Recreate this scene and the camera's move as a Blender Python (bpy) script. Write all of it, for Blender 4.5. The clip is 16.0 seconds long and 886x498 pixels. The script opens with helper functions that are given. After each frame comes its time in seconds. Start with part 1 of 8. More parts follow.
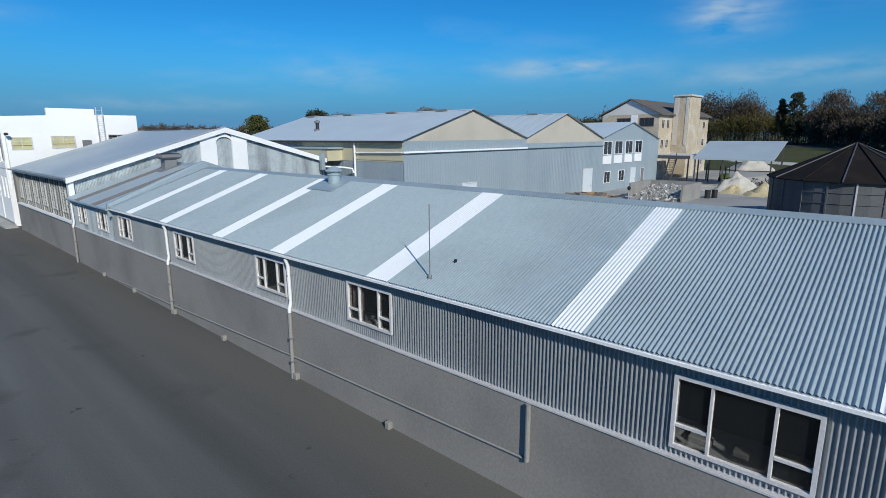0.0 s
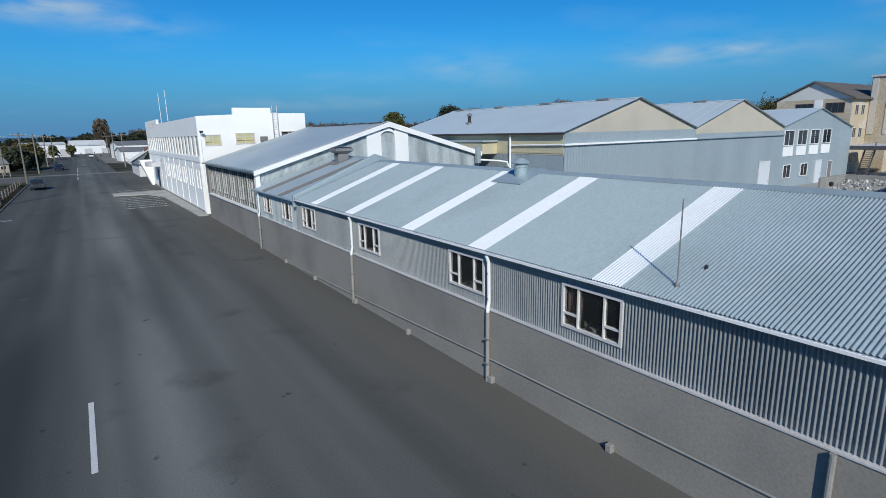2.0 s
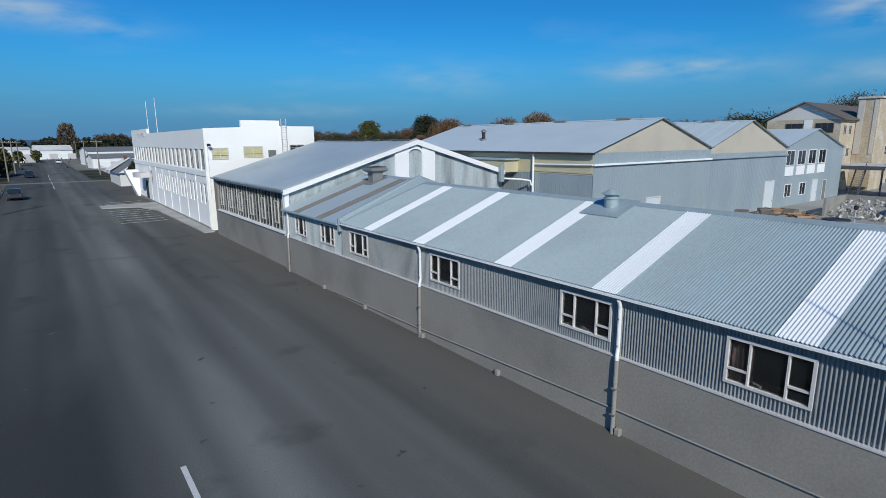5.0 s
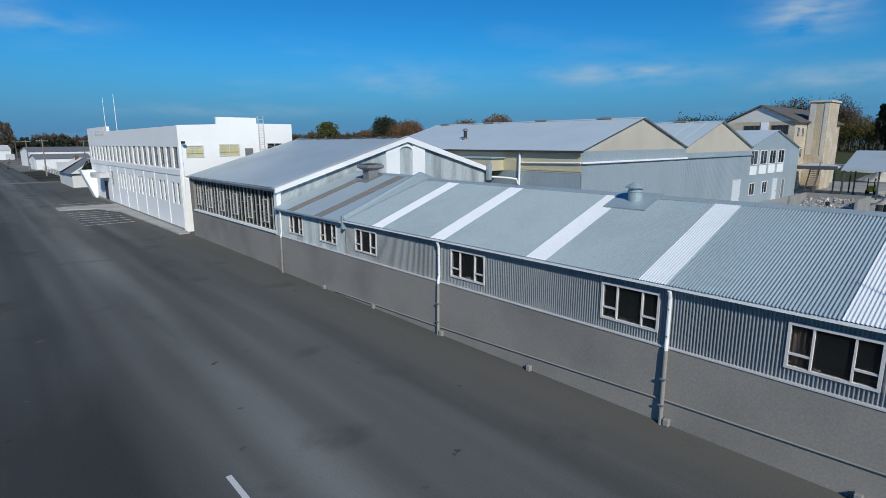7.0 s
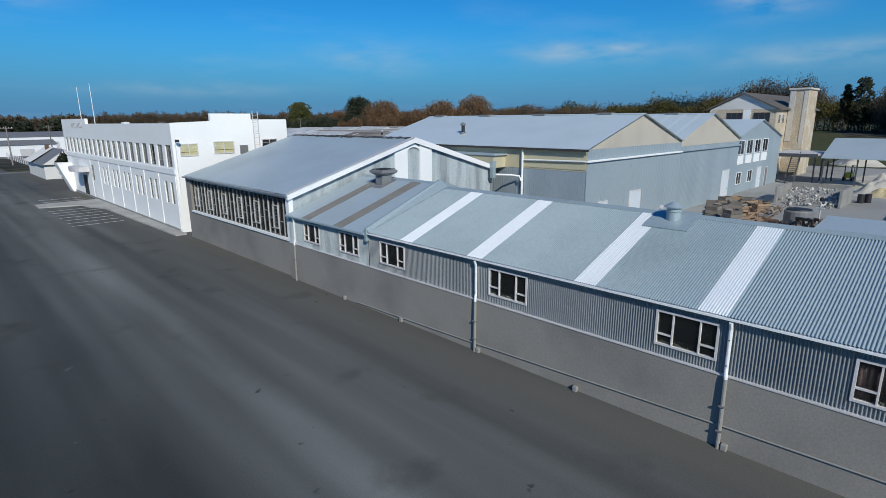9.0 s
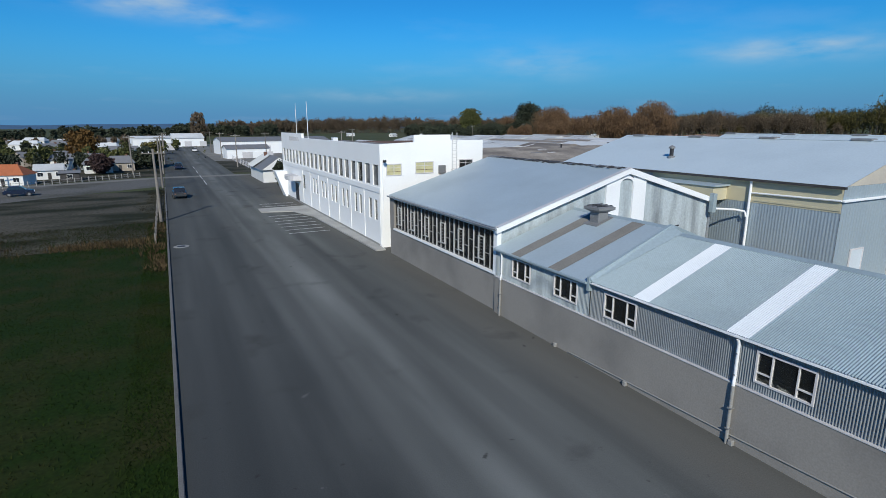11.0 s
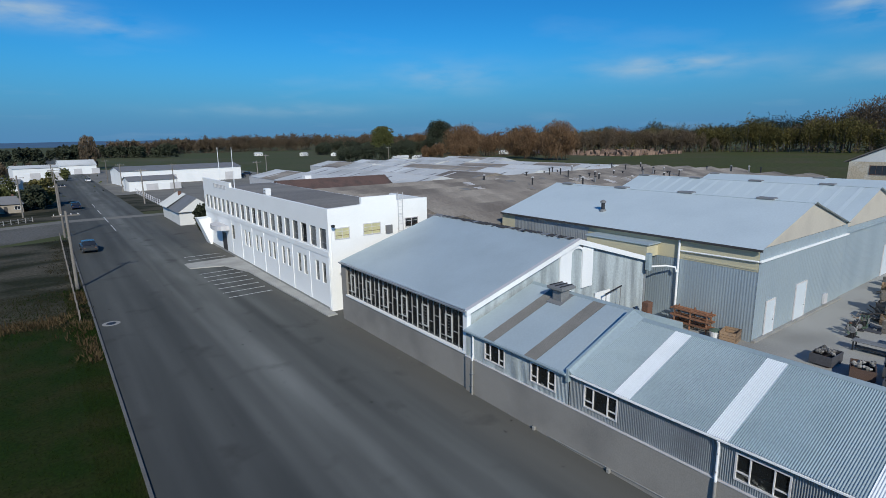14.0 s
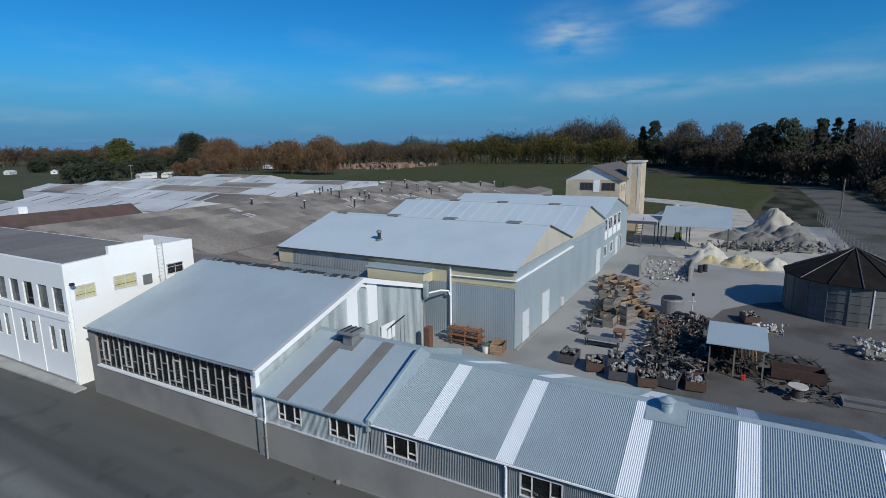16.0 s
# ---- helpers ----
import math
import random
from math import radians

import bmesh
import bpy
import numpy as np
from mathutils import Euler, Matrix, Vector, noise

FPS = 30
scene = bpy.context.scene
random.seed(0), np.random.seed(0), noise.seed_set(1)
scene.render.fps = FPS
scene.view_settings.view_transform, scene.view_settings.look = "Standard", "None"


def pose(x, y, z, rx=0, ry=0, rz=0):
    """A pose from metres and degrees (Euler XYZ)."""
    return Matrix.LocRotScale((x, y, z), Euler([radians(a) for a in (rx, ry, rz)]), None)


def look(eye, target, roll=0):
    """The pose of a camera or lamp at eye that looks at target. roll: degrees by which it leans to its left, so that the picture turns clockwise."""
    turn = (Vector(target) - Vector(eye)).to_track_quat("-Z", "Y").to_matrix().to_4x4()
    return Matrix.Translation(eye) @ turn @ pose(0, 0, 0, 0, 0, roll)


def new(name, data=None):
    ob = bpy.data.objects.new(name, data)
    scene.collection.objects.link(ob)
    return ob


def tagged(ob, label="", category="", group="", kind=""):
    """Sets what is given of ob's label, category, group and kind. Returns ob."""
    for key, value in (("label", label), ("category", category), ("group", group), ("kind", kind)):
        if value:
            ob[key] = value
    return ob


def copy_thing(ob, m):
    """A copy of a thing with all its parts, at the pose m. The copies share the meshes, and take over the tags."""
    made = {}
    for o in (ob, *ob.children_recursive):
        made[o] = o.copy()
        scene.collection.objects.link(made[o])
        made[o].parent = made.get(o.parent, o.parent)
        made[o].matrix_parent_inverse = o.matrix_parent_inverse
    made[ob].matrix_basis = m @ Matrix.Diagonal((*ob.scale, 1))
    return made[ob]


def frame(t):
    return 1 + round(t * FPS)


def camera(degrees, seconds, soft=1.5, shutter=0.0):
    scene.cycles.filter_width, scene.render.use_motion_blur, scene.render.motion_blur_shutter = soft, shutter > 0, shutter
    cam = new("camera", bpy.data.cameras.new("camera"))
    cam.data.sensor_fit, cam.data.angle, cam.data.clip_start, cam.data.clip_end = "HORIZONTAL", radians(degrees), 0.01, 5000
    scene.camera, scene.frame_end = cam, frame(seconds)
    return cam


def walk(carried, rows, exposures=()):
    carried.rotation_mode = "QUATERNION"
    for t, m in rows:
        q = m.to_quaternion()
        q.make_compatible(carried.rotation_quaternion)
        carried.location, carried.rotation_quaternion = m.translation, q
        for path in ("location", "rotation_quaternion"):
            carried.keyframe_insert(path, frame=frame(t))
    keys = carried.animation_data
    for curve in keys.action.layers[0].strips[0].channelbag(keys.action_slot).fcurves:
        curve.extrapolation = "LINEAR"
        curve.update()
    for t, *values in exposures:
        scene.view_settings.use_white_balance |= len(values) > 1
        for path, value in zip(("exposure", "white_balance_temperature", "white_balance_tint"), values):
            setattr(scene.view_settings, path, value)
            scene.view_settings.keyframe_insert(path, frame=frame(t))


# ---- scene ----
cam = camera(79.5, 16.0, soft=0.55)
# seconds, eye (x, y, z), turn about x, y, z in degrees
ROWS = [
    (0, -7.765, -12.789, 6.822, 77.928, 0.344, -47.549),
    (0.5, -8.133, -12.450, 6.664, 77.053, 0.337, -47.743),
    (1, -8.353, -11.910, 6.573, 77.159, 0.216, -45.254),
    (1.5, -8.457, -11.166, 6.581, 77.461, 0.653, -38.634),
    (2, -8.599, -10.499, 6.686, 77.543, 1.278, -34.046),
    (2.5, -8.898, -10.014, 6.887, 77.738, 1.025, -34.159),
    (3, -9.253, -9.470, 7.114, 77.933, 0.669, -34.292),
    (3.5, -9.638, -8.925, 7.337, 78.144, 0.552, -34.352),
    (6, -11.855, -6.342, 7.354, 78.591, 0.317, -39.609),
    (6.5, -12.172, -5.980, 7.175, 78.679, 0.195, -40.614),
    (7, -12.584, -5.629, 7.077, 78.620, 0.205, -41.559),
    (7.5, -12.992, -5.225, 7.247, 78.261, 0.451, -42.507),
    (8, -13.413, -4.841, 7.646, 77.758, 0.651, -43.359),
    (8.5, -13.731, -4.370, 8.084, 77.134, 0.706, -43.991),
    (9, -14.004, -3.824, 8.452, 76.440, 0.422, -44.431),
    (9.5, -14.138, -3.134, 8.758, 75.984, -0.361, -44.765),
    (10, -14.496, -2.170, 9.063, 75.970, -0.451, -39.024),
    (12.5, -16.112, 0.298, 11.591, 77.840, 0.685, -21.421),
    (13, -16.557, 0.516, 12.285, 77.941, 0.943, -23.977),
    (13.5, -16.873, 0.888, 12.964, 78.095, 0.867, -29.066),
    (14, -17.451, 1.041, 13.764, 78.272, 0.785, -36.753),
    (14.5, -17.266, 1.312, 14.206, 78.440, 0.889, -43.804),
    (15, -17.309, 1.465, 14.691, 78.555, 0.835, -51.175),
    (15.5, -17.486, 1.486, 15.209, 78.768, 0.734, -57.726),
    (16, -17.605, 1.678, 15.672, 79.124, 0.785, -61.216),
]
walk(cam, [(t, pose(x, y, z, a, b, c)) for t, x, y, z, a, b, c in ROWS],
     exposures=[(0.0, -0.07), (3.0, -0.11), (7.0, -0.18), (10.0, -0.13), (12.5, 0.02), (14.0, -0.13), (16.0, -0.2)])

# ---- daylight ----
SUN_AZ, SUN_EL = (-0.47, -0.883), 32.5
world = bpy.data.worlds.new("sky")
scene.world = world
world.use_nodes = True
wn, wl = world.node_tree.nodes, world.node_tree.links
wn.clear()
w_out, w_bg, w_sky = wn.new("ShaderNodeOutputWorld"), wn.new("ShaderNodeBackground"), wn.new("ShaderNodeTexSky")
w_sky.sky_type, w_sky.sun_disc = "NISHITA", False
w_sky.sun_elevation = radians(SUN_EL)
w_sky.sun_rotation = math.atan2(SUN_AZ[0], SUN_AZ[1])
w_sky.air_density, w_sky.dust_density, w_sky.ozone_density = 1.0, 0.0, 3.0
w_hsv = wn.new("ShaderNodeHueSaturation")
w_hsv.inputs["Saturation"].default_value = 1.25
w_tint = wn.new("ShaderNodeMix")
w_tint.data_type, w_tint.blend_type = "RGBA", "MULTIPLY"
w_tint.inputs["Factor"].default_value = 1.0
w_tint.inputs["B"].default_value = (0.18, 0.80, 1.17, 1)
w_tc, w_sep = wn.new("ShaderNodeTexCoord"), wn.new("ShaderNodeSeparateXYZ")
w_add, w_dx, w_dy = wn.new("ShaderNodeMath"), wn.new("ShaderNodeMath"), wn.new("ShaderNodeMath")
w_add.operation, w_dx.operation, w_dy.operation = "ADD", "DIVIDE", "DIVIDE"
w_add.inputs[1].default_value = 0.12
w_comb, w_noise, w_ramp = wn.new("ShaderNodeCombineXYZ"), wn.new("ShaderNodeTexNoise"), wn.new("ShaderNodeValToRGB")
w_noise.inputs["Scale"].default_value, w_noise.inputs["Detail"].default_value = 0.75, 5.0
w_noise.inputs["Roughness"].default_value = 0.55
w_ramp.color_ramp.elements[0].position, w_ramp.color_ramp.elements[1].position = 0.56, 0.88
w_ramp.color_ramp.elements[1].color = (0.14, 0.14, 0.14, 1)
w_mix = wn.new("ShaderNodeMix")
w_mix.data_type = "RGBA"
w_mix.inputs["B"].default_value = (7.0, 7.6, 8.4, 1)
wl.new(w_tc.outputs["Generated"], w_sep.inputs[0])
wl.new(w_sep.outputs["Z"], w_add.inputs[0])
for out, node in (("X", w_dx), ("Y", w_dy)):
    wl.new(w_sep.outputs[out], node.inputs[0])
    wl.new(w_add.outputs[0], node.inputs[1])
wl.new(w_dx.outputs[0], w_comb.inputs["X"])
wl.new(w_dy.outputs[0], w_comb.inputs["Y"])
wl.new(w_comb.outputs[0], w_noise.inputs["Vector"])
wl.new(w_noise.outputs["Fac"], w_ramp.inputs[0])
wl.new(w_ramp.outputs["Color"], w_mix.inputs["Factor"])
wl.new(w_sky.outputs[0], w_hsv.inputs["Color"])
wl.new(w_hsv.outputs[0], w_tint.inputs["A"])
w_hz, w_haze = wn.new("ShaderNodeMapRange"), wn.new("ShaderNodeMix")
w_haze.data_type = "RGBA"
w_hz.inputs["From Min"].default_value, w_hz.inputs["From Max"].default_value = -0.02, 0.20
w_hz.inputs["To Min"].default_value, w_hz.inputs["To Max"].default_value = 0.95, 0.0
w_hz.interpolation_type = "SMOOTHERSTEP"
w_haze.inputs["B"].default_value = (1.0, 2.65, 5.4, 1)
wl.new(w_sep.outputs["Z"], w_hz.inputs["Value"])
wl.new(w_hz.outputs[0], w_haze.inputs["Factor"])
wl.new(w_tint.outputs["Result"], w_haze.inputs["A"])
wl.new(w_haze.outputs["Result"], w_mix.inputs["A"])
wl.new(w_mix.outputs["Result"], w_bg.inputs["Color"])
# clouds that hang at their own bearings: bearing, height, half width, half height (degrees), weight
w_az, w_el, w_toaz, w_toel = (wn.new("ShaderNodeMath") for _ in range(4))
w_az.operation, w_el.operation, w_toaz.operation, w_toel.operation = "ARCTAN2", "ARCSINE", "DEGREES", "DEGREES"
wl.new(w_sep.outputs["X"], w_az.inputs[0])
wl.new(w_sep.outputs["Y"], w_az.inputs[1])
wl.new(w_sep.outputs["Z"], w_el.inputs[0])
wl.new(w_az.outputs[0], w_toaz.inputs[0])
wl.new(w_el.outputs[0], w_toel.inputs[0])


def w_math(op, a, b):
    node = wn.new("ShaderNodeMath")
    node.operation = op
    for k, v in enumerate((a, b)):
        if isinstance(v, (int, float)):
            node.inputs[k].default_value = v
        else:
            wl.new(v, node.inputs[k])
    return node.outputs[0]


total = None
for az, el, wide, tall, weight in ((59.2, 6.5, 7.0, 1.0, 0.6), (74.3, 10.6, 3.3, 1.9, 0.75), (84.0, 12.2, 3.6, 1.5, 0.5), (79.0, 5.2, 8.0, 1.0, 0.42), (37.0, 6.2, 6.0, 1.6, 0.3), (-0.5, 10.6, 5.5, 1.1, 0.6), (6.0, 9.8, 4.5, 0.8, 0.35), (95.0, 5.6, 8.0, 0.8, 0.3), (20.0, 3.0, 9.0, 0.6, 0.25)):
    qa = w_math("POWER", w_math("DIVIDE", w_math("SUBTRACT", w_toaz.outputs[0], az), wide), 2.0)
    qe = w_math("POWER", w_math("DIVIDE", w_math("SUBTRACT", w_toel.outputs[0], el), tall), 2.0)
    puff = w_math("MULTIPLY", w_math("EXPONENT", w_math("MULTIPLY", w_math("ADD", qa, qe), -1.0), 0.0), 1.3 * weight)
    total = puff if total is None else w_math("ADD", total, puff)
w_cv, w_cn, w_cr = wn.new("ShaderNodeCombineXYZ"), wn.new("ShaderNodeTexNoise"), wn.new("ShaderNodeMapRange")
wl.new(w_math("MULTIPLY", w_toaz.outputs[0], 0.16), w_cv.inputs["X"])
wl.new(w_math("MULTIPLY", w_toel.outputs[0], 0.55), w_cv.inputs["Y"])
wl.new(w_cv.outputs[0], w_cn.inputs["Vector"])
w_cn.inputs["Scale"].default_value, w_cn.inputs["Detail"].default_value = 1.3, 6.0
wl.new(w_cn.outputs["Fac"], w_cr.inputs["Value"])
w_cr.inputs["From Min"].default_value, w_cr.inputs["From Max"].default_value = 0.30, 0.68
w_cloud = wn.new("ShaderNodeMix")
w_cloud.data_type = "RGBA"
w_cloud.inputs["B"].default_value = (4.9, 6.4, 7.6, 1)
wl.new(w_math("MULTIPLY", total, w_cr.outputs[0]), w_cloud.inputs["Factor"])
wl.new(w_mix.outputs["Result"], w_cloud.inputs["A"])
wl.new(w_cloud.outputs["Result"], w_bg.inputs["Color"])
w_bg.inputs["Strength"].default_value = 0.09
wl.new(w_bg.outputs[0], w_out.inputs[0])
sun_data = bpy.data.lights.new("sun", "SUN")
sun_data.energy, sun_data.angle, sun_data.color = 3.95, radians(0.5), (0.97, 0.96, 0.87)
sun = new("sun", sun_data)
sun.matrix_world = look((0, 0, 60), (-SUN_AZ[0] * 50, -SUN_AZ[1] * 50, 60 - 50 * math.tan(radians(SUN_EL))))

# ---- materials ----
def mat(name, base, rough=0.7, metal=0.0, var=0.15, scale=0.6, fine=12.0, bump=0.15, second=None, cover=(0.45, 0.7), stretch=None,
        island=0.0, gloss=0.5):
    """A painted, metal, stone or earth surface: large stains and fine grain over the base colour, with relief."""
    m = bpy.data.materials.new(name)
    m.use_nodes = True
    nt = m.node_tree
    nn, ll = nt.nodes, nt.links
    b = nn["Principled BSDF"]
    b.inputs["Metallic"].default_value = metal
    b.inputs["Specular IOR Level"].default_value = gloss
    tc = nn.new("ShaderNodeTexCoord")
    vec = tc.outputs["Object"]
    if stretch:
        mp = nn.new("ShaderNodeMapping")
        mp.inputs["Scale"].default_value = stretch
        ll.new(vec, mp.inputs["Vector"])
        vec = mp.outputs[0]
    big, small = nn.new("ShaderNodeTexNoise"), nn.new("ShaderNodeTexNoise")
    big.inputs["Scale"].default_value, big.inputs["Detail"].default_value = scale, 6
    small.inputs["Scale"].default_value, small.inputs["Detail"].default_value = fine, 4
    ll.new(vec, big.inputs["Vector"])
    ll.new(tc.outputs["Object"], small.inputs["Vector"])
    ramp = nn.new("ShaderNodeValToRGB")
    ramp.color_ramp.elements[0].position, ramp.color_ramp.elements[1].position = cover
    ll.new(big.outputs["Fac"], ramp.inputs[0])
    mix = nn.new("ShaderNodeMix")
    mix.data_type = "RGBA"
    mix.inputs["A"].default_value = (*base, 1)
    two = second or tuple(c * (1 - var) for c in base)
    mix.inputs["B"].default_value = (*two, 1)
    ll.new(ramp.outputs["Color"], mix.inputs["Factor"])
    grain = nn.new("ShaderNodeMapRange")
    grain.inputs["From Min"].default_value, grain.inputs["From Max"].default_value = 0.25, 0.75
    grain.inputs["To Min"].default_value, grain.inputs["To Max"].default_value = 1 - var, 1 + var
    ll.new(small.outputs["Fac"], grain.inputs["Value"])
    hsv = nn.new("ShaderNodeHueSaturation")
    ll.new(mix.outputs["Result"], hsv.inputs["Color"])
    value = grain.outputs[0]
    if island:
        geo, ob, mul, spread = nn.new("ShaderNodeNewGeometry"), nn.new("ShaderNodeObjectInfo"), nn.new("ShaderNodeMath"), nn.new("ShaderNodeMapRange")
        add, fract = nn.new("ShaderNodeMath"), nn.new("ShaderNodeMath")
        fract.operation = "FRACT"
        ll.new(geo.outputs["Random Per Island"], add.inputs[0])
        ll.new(ob.outputs["Random"], add.inputs[1])
        ll.new(add.outputs[0], fract.inputs[0])
        spread.inputs["To Min"].default_value, spread.inputs["To Max"].default_value = 1 - island, 1 + island
        ll.new(fract.outputs[0], spread.inputs["Value"])
        mul.operation = "MULTIPLY"
        ll.new(value, mul.inputs[0])
        ll.new(spread.outputs[0], mul.inputs[1])
        value = mul.outputs[0]
    ll.new(value, hsv.inputs["Value"])
    ll.new(hsv.outputs[0], b.inputs["Base Color"])
    rr = nn.new("ShaderNodeMapRange")
    rr.inputs["To Min"].default_value, rr.inputs["To Max"].default_value = max(rough - 0.12, 0.03), min(rough + 0.12, 1)
    ll.new(big.outputs["Fac"], rr.inputs["Value"])
    ll.new(rr.outputs[0], b.inputs["Roughness"])
    if bump:
        bp = nn.new("ShaderNodeBump")
        bp.inputs["Strength"].default_value, bp.inputs["Distance"].default_value = bump, 0.02
        ll.new(small.outputs["Fac"], bp.inputs["Height"])
        ll.new(bp.outputs[0], b.inputs["Normal"])
    return m


M_ROOF = mat("galvanised_roof_sheet", (0.375, 0.455, 0.48), 0.45, 0.2, 0.09, 0.35, 9, 0.05, second=(0.315, 0.385, 0.41))
M_ROOF_NEW = mat("pale_zinc_roof_sheet", (0.45, 0.525, 0.55), 0.48, 0.16, 0.05, 0.25, 8, 0.04, second=(0.40, 0.47, 0.495))
M_ROOF_SHED = mat("pale_painted_roof_sheet", (0.59, 0.67, 0.69), 0.5, 0.1, 0.05, 0.2, 8, 0.03, second=(0.535, 0.615, 0.64))
M_WALL_TIN = mat("galvanised_wall_sheet", (0.335, 0.352, 0.36), 0.45, 0.25, 0.12, 0.5, 10, 0.05, second=(0.255, 0.27, 0.28), stretch=(1, 1, 0.25))
M_SHED_TIN = mat("blue_grey_wall_sheet", (0.39, 0.46, 0.495), 0.5, 0.25, 0.08, 0.3, 8, 0.05, second=(0.33, 0.395, 0.44), stretch=(1, 1, 0.25))
M_STREAKED = mat("streaked_galvanised_sheet", (0.45, 0.50, 0.52), 0.5, 0.2, 0.15, 1.6, 10, 0.05, second=(0.20, 0.225, 0.24), cover=(0.42, 0.72), stretch=(1, 1, 0.10))
M_CLEAR = mat("white_translucent_sheet", (0.76, 0.79, 0.81), 0.45, 0.0, 0.04, 0.8, 12, 0.04)
M_OLD_CLEAR = mat("dirty_brown_sheet", (0.20, 0.19, 0.172), 0.7, 0.0, 0.15, 0.9, 14, 0.1)
M_CONC = mat("grey_concrete_wall", (0.298, 0.275, 0.246), 0.9, 0.0, 0.12, 0.35, 18, 0.2, second=(0.232, 0.216, 0.196), gloss=0.2)
M_FLASH = mat("pale_flashing", (0.62, 0.60, 0.60), 0.6, 0.1, 0.1, 0.9, 20, 0.1)
M_WHITE = mat("white_paint", (0.88, 0.88, 0.87), 0.6, 0.0, 0.05, 0.4, 15, 0.08, second=(0.83, 0.835, 0.835))
M_FRAME = mat("weathered_white_timber", (0.66, 0.63, 0.62), 0.7, 0.0, 0.12, 2.0, 25, 0.1)
M_CREAM = mat("cream_painted_board", (0.58, 0.52, 0.35), 0.75, 0.0, 0.06, 0.5, 14, 0.08, second=(0.50, 0.46, 0.33))
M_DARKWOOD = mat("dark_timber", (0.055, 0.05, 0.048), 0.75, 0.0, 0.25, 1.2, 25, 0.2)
M_DARKROOF = mat("dark_bitumen_roof", (0.17, 0.155, 0.14), 0.9, 0.0, 0.2, 0.22, 6, 0.2, second=(0.26, 0.24, 0.21), cover=(0.35, 0.7), stretch=(0.25, 1.3, 1), island=0.10)
M_OLDROOF = mat("streaked_brown_fibre_roof", (0.185, 0.158, 0.132), 0.9, 0.0, 0.3, 0.16, 5, 0.2, second=(0.37, 0.325, 0.27), cover=(0.40, 0.66), stretch=(1.2, 0.22, 1), island=0.16)
M_PALEROOF = mat("weathered_fibre_roof", (0.58, 0.59, 0.585), 0.8, 0.0, 0.12, 0.08, 5, 0.1, second=(0.40, 0.405, 0.40), island=0.14)
M_RUST = mat("rusty_iron", (0.17, 0.085, 0.055), 0.85, 0.1, 0.3, 1.5, 20, 0.3, second=(0.09, 0.06, 0.05))
M_STEEL = mat("dull_steel", (0.24, 0.24, 0.24), 0.6, 0.25, 0.15, 1.5, 20, 0.1)
M_BLACK = mat("black_metal", (0.03, 0.03, 0.033), 0.55, 0.2, 0.2, 1.5, 20, 0.1)
M_ASPHALT = mat("asphalt", (0.080, 0.083, 0.079), 0.95, 0.0, 0.12, 0.5, 22, 0.3, second=(0.136, 0.140, 0.132), stretch=(1, 0.05, 1), cover=(0.36, 0.72), gloss=0.08)


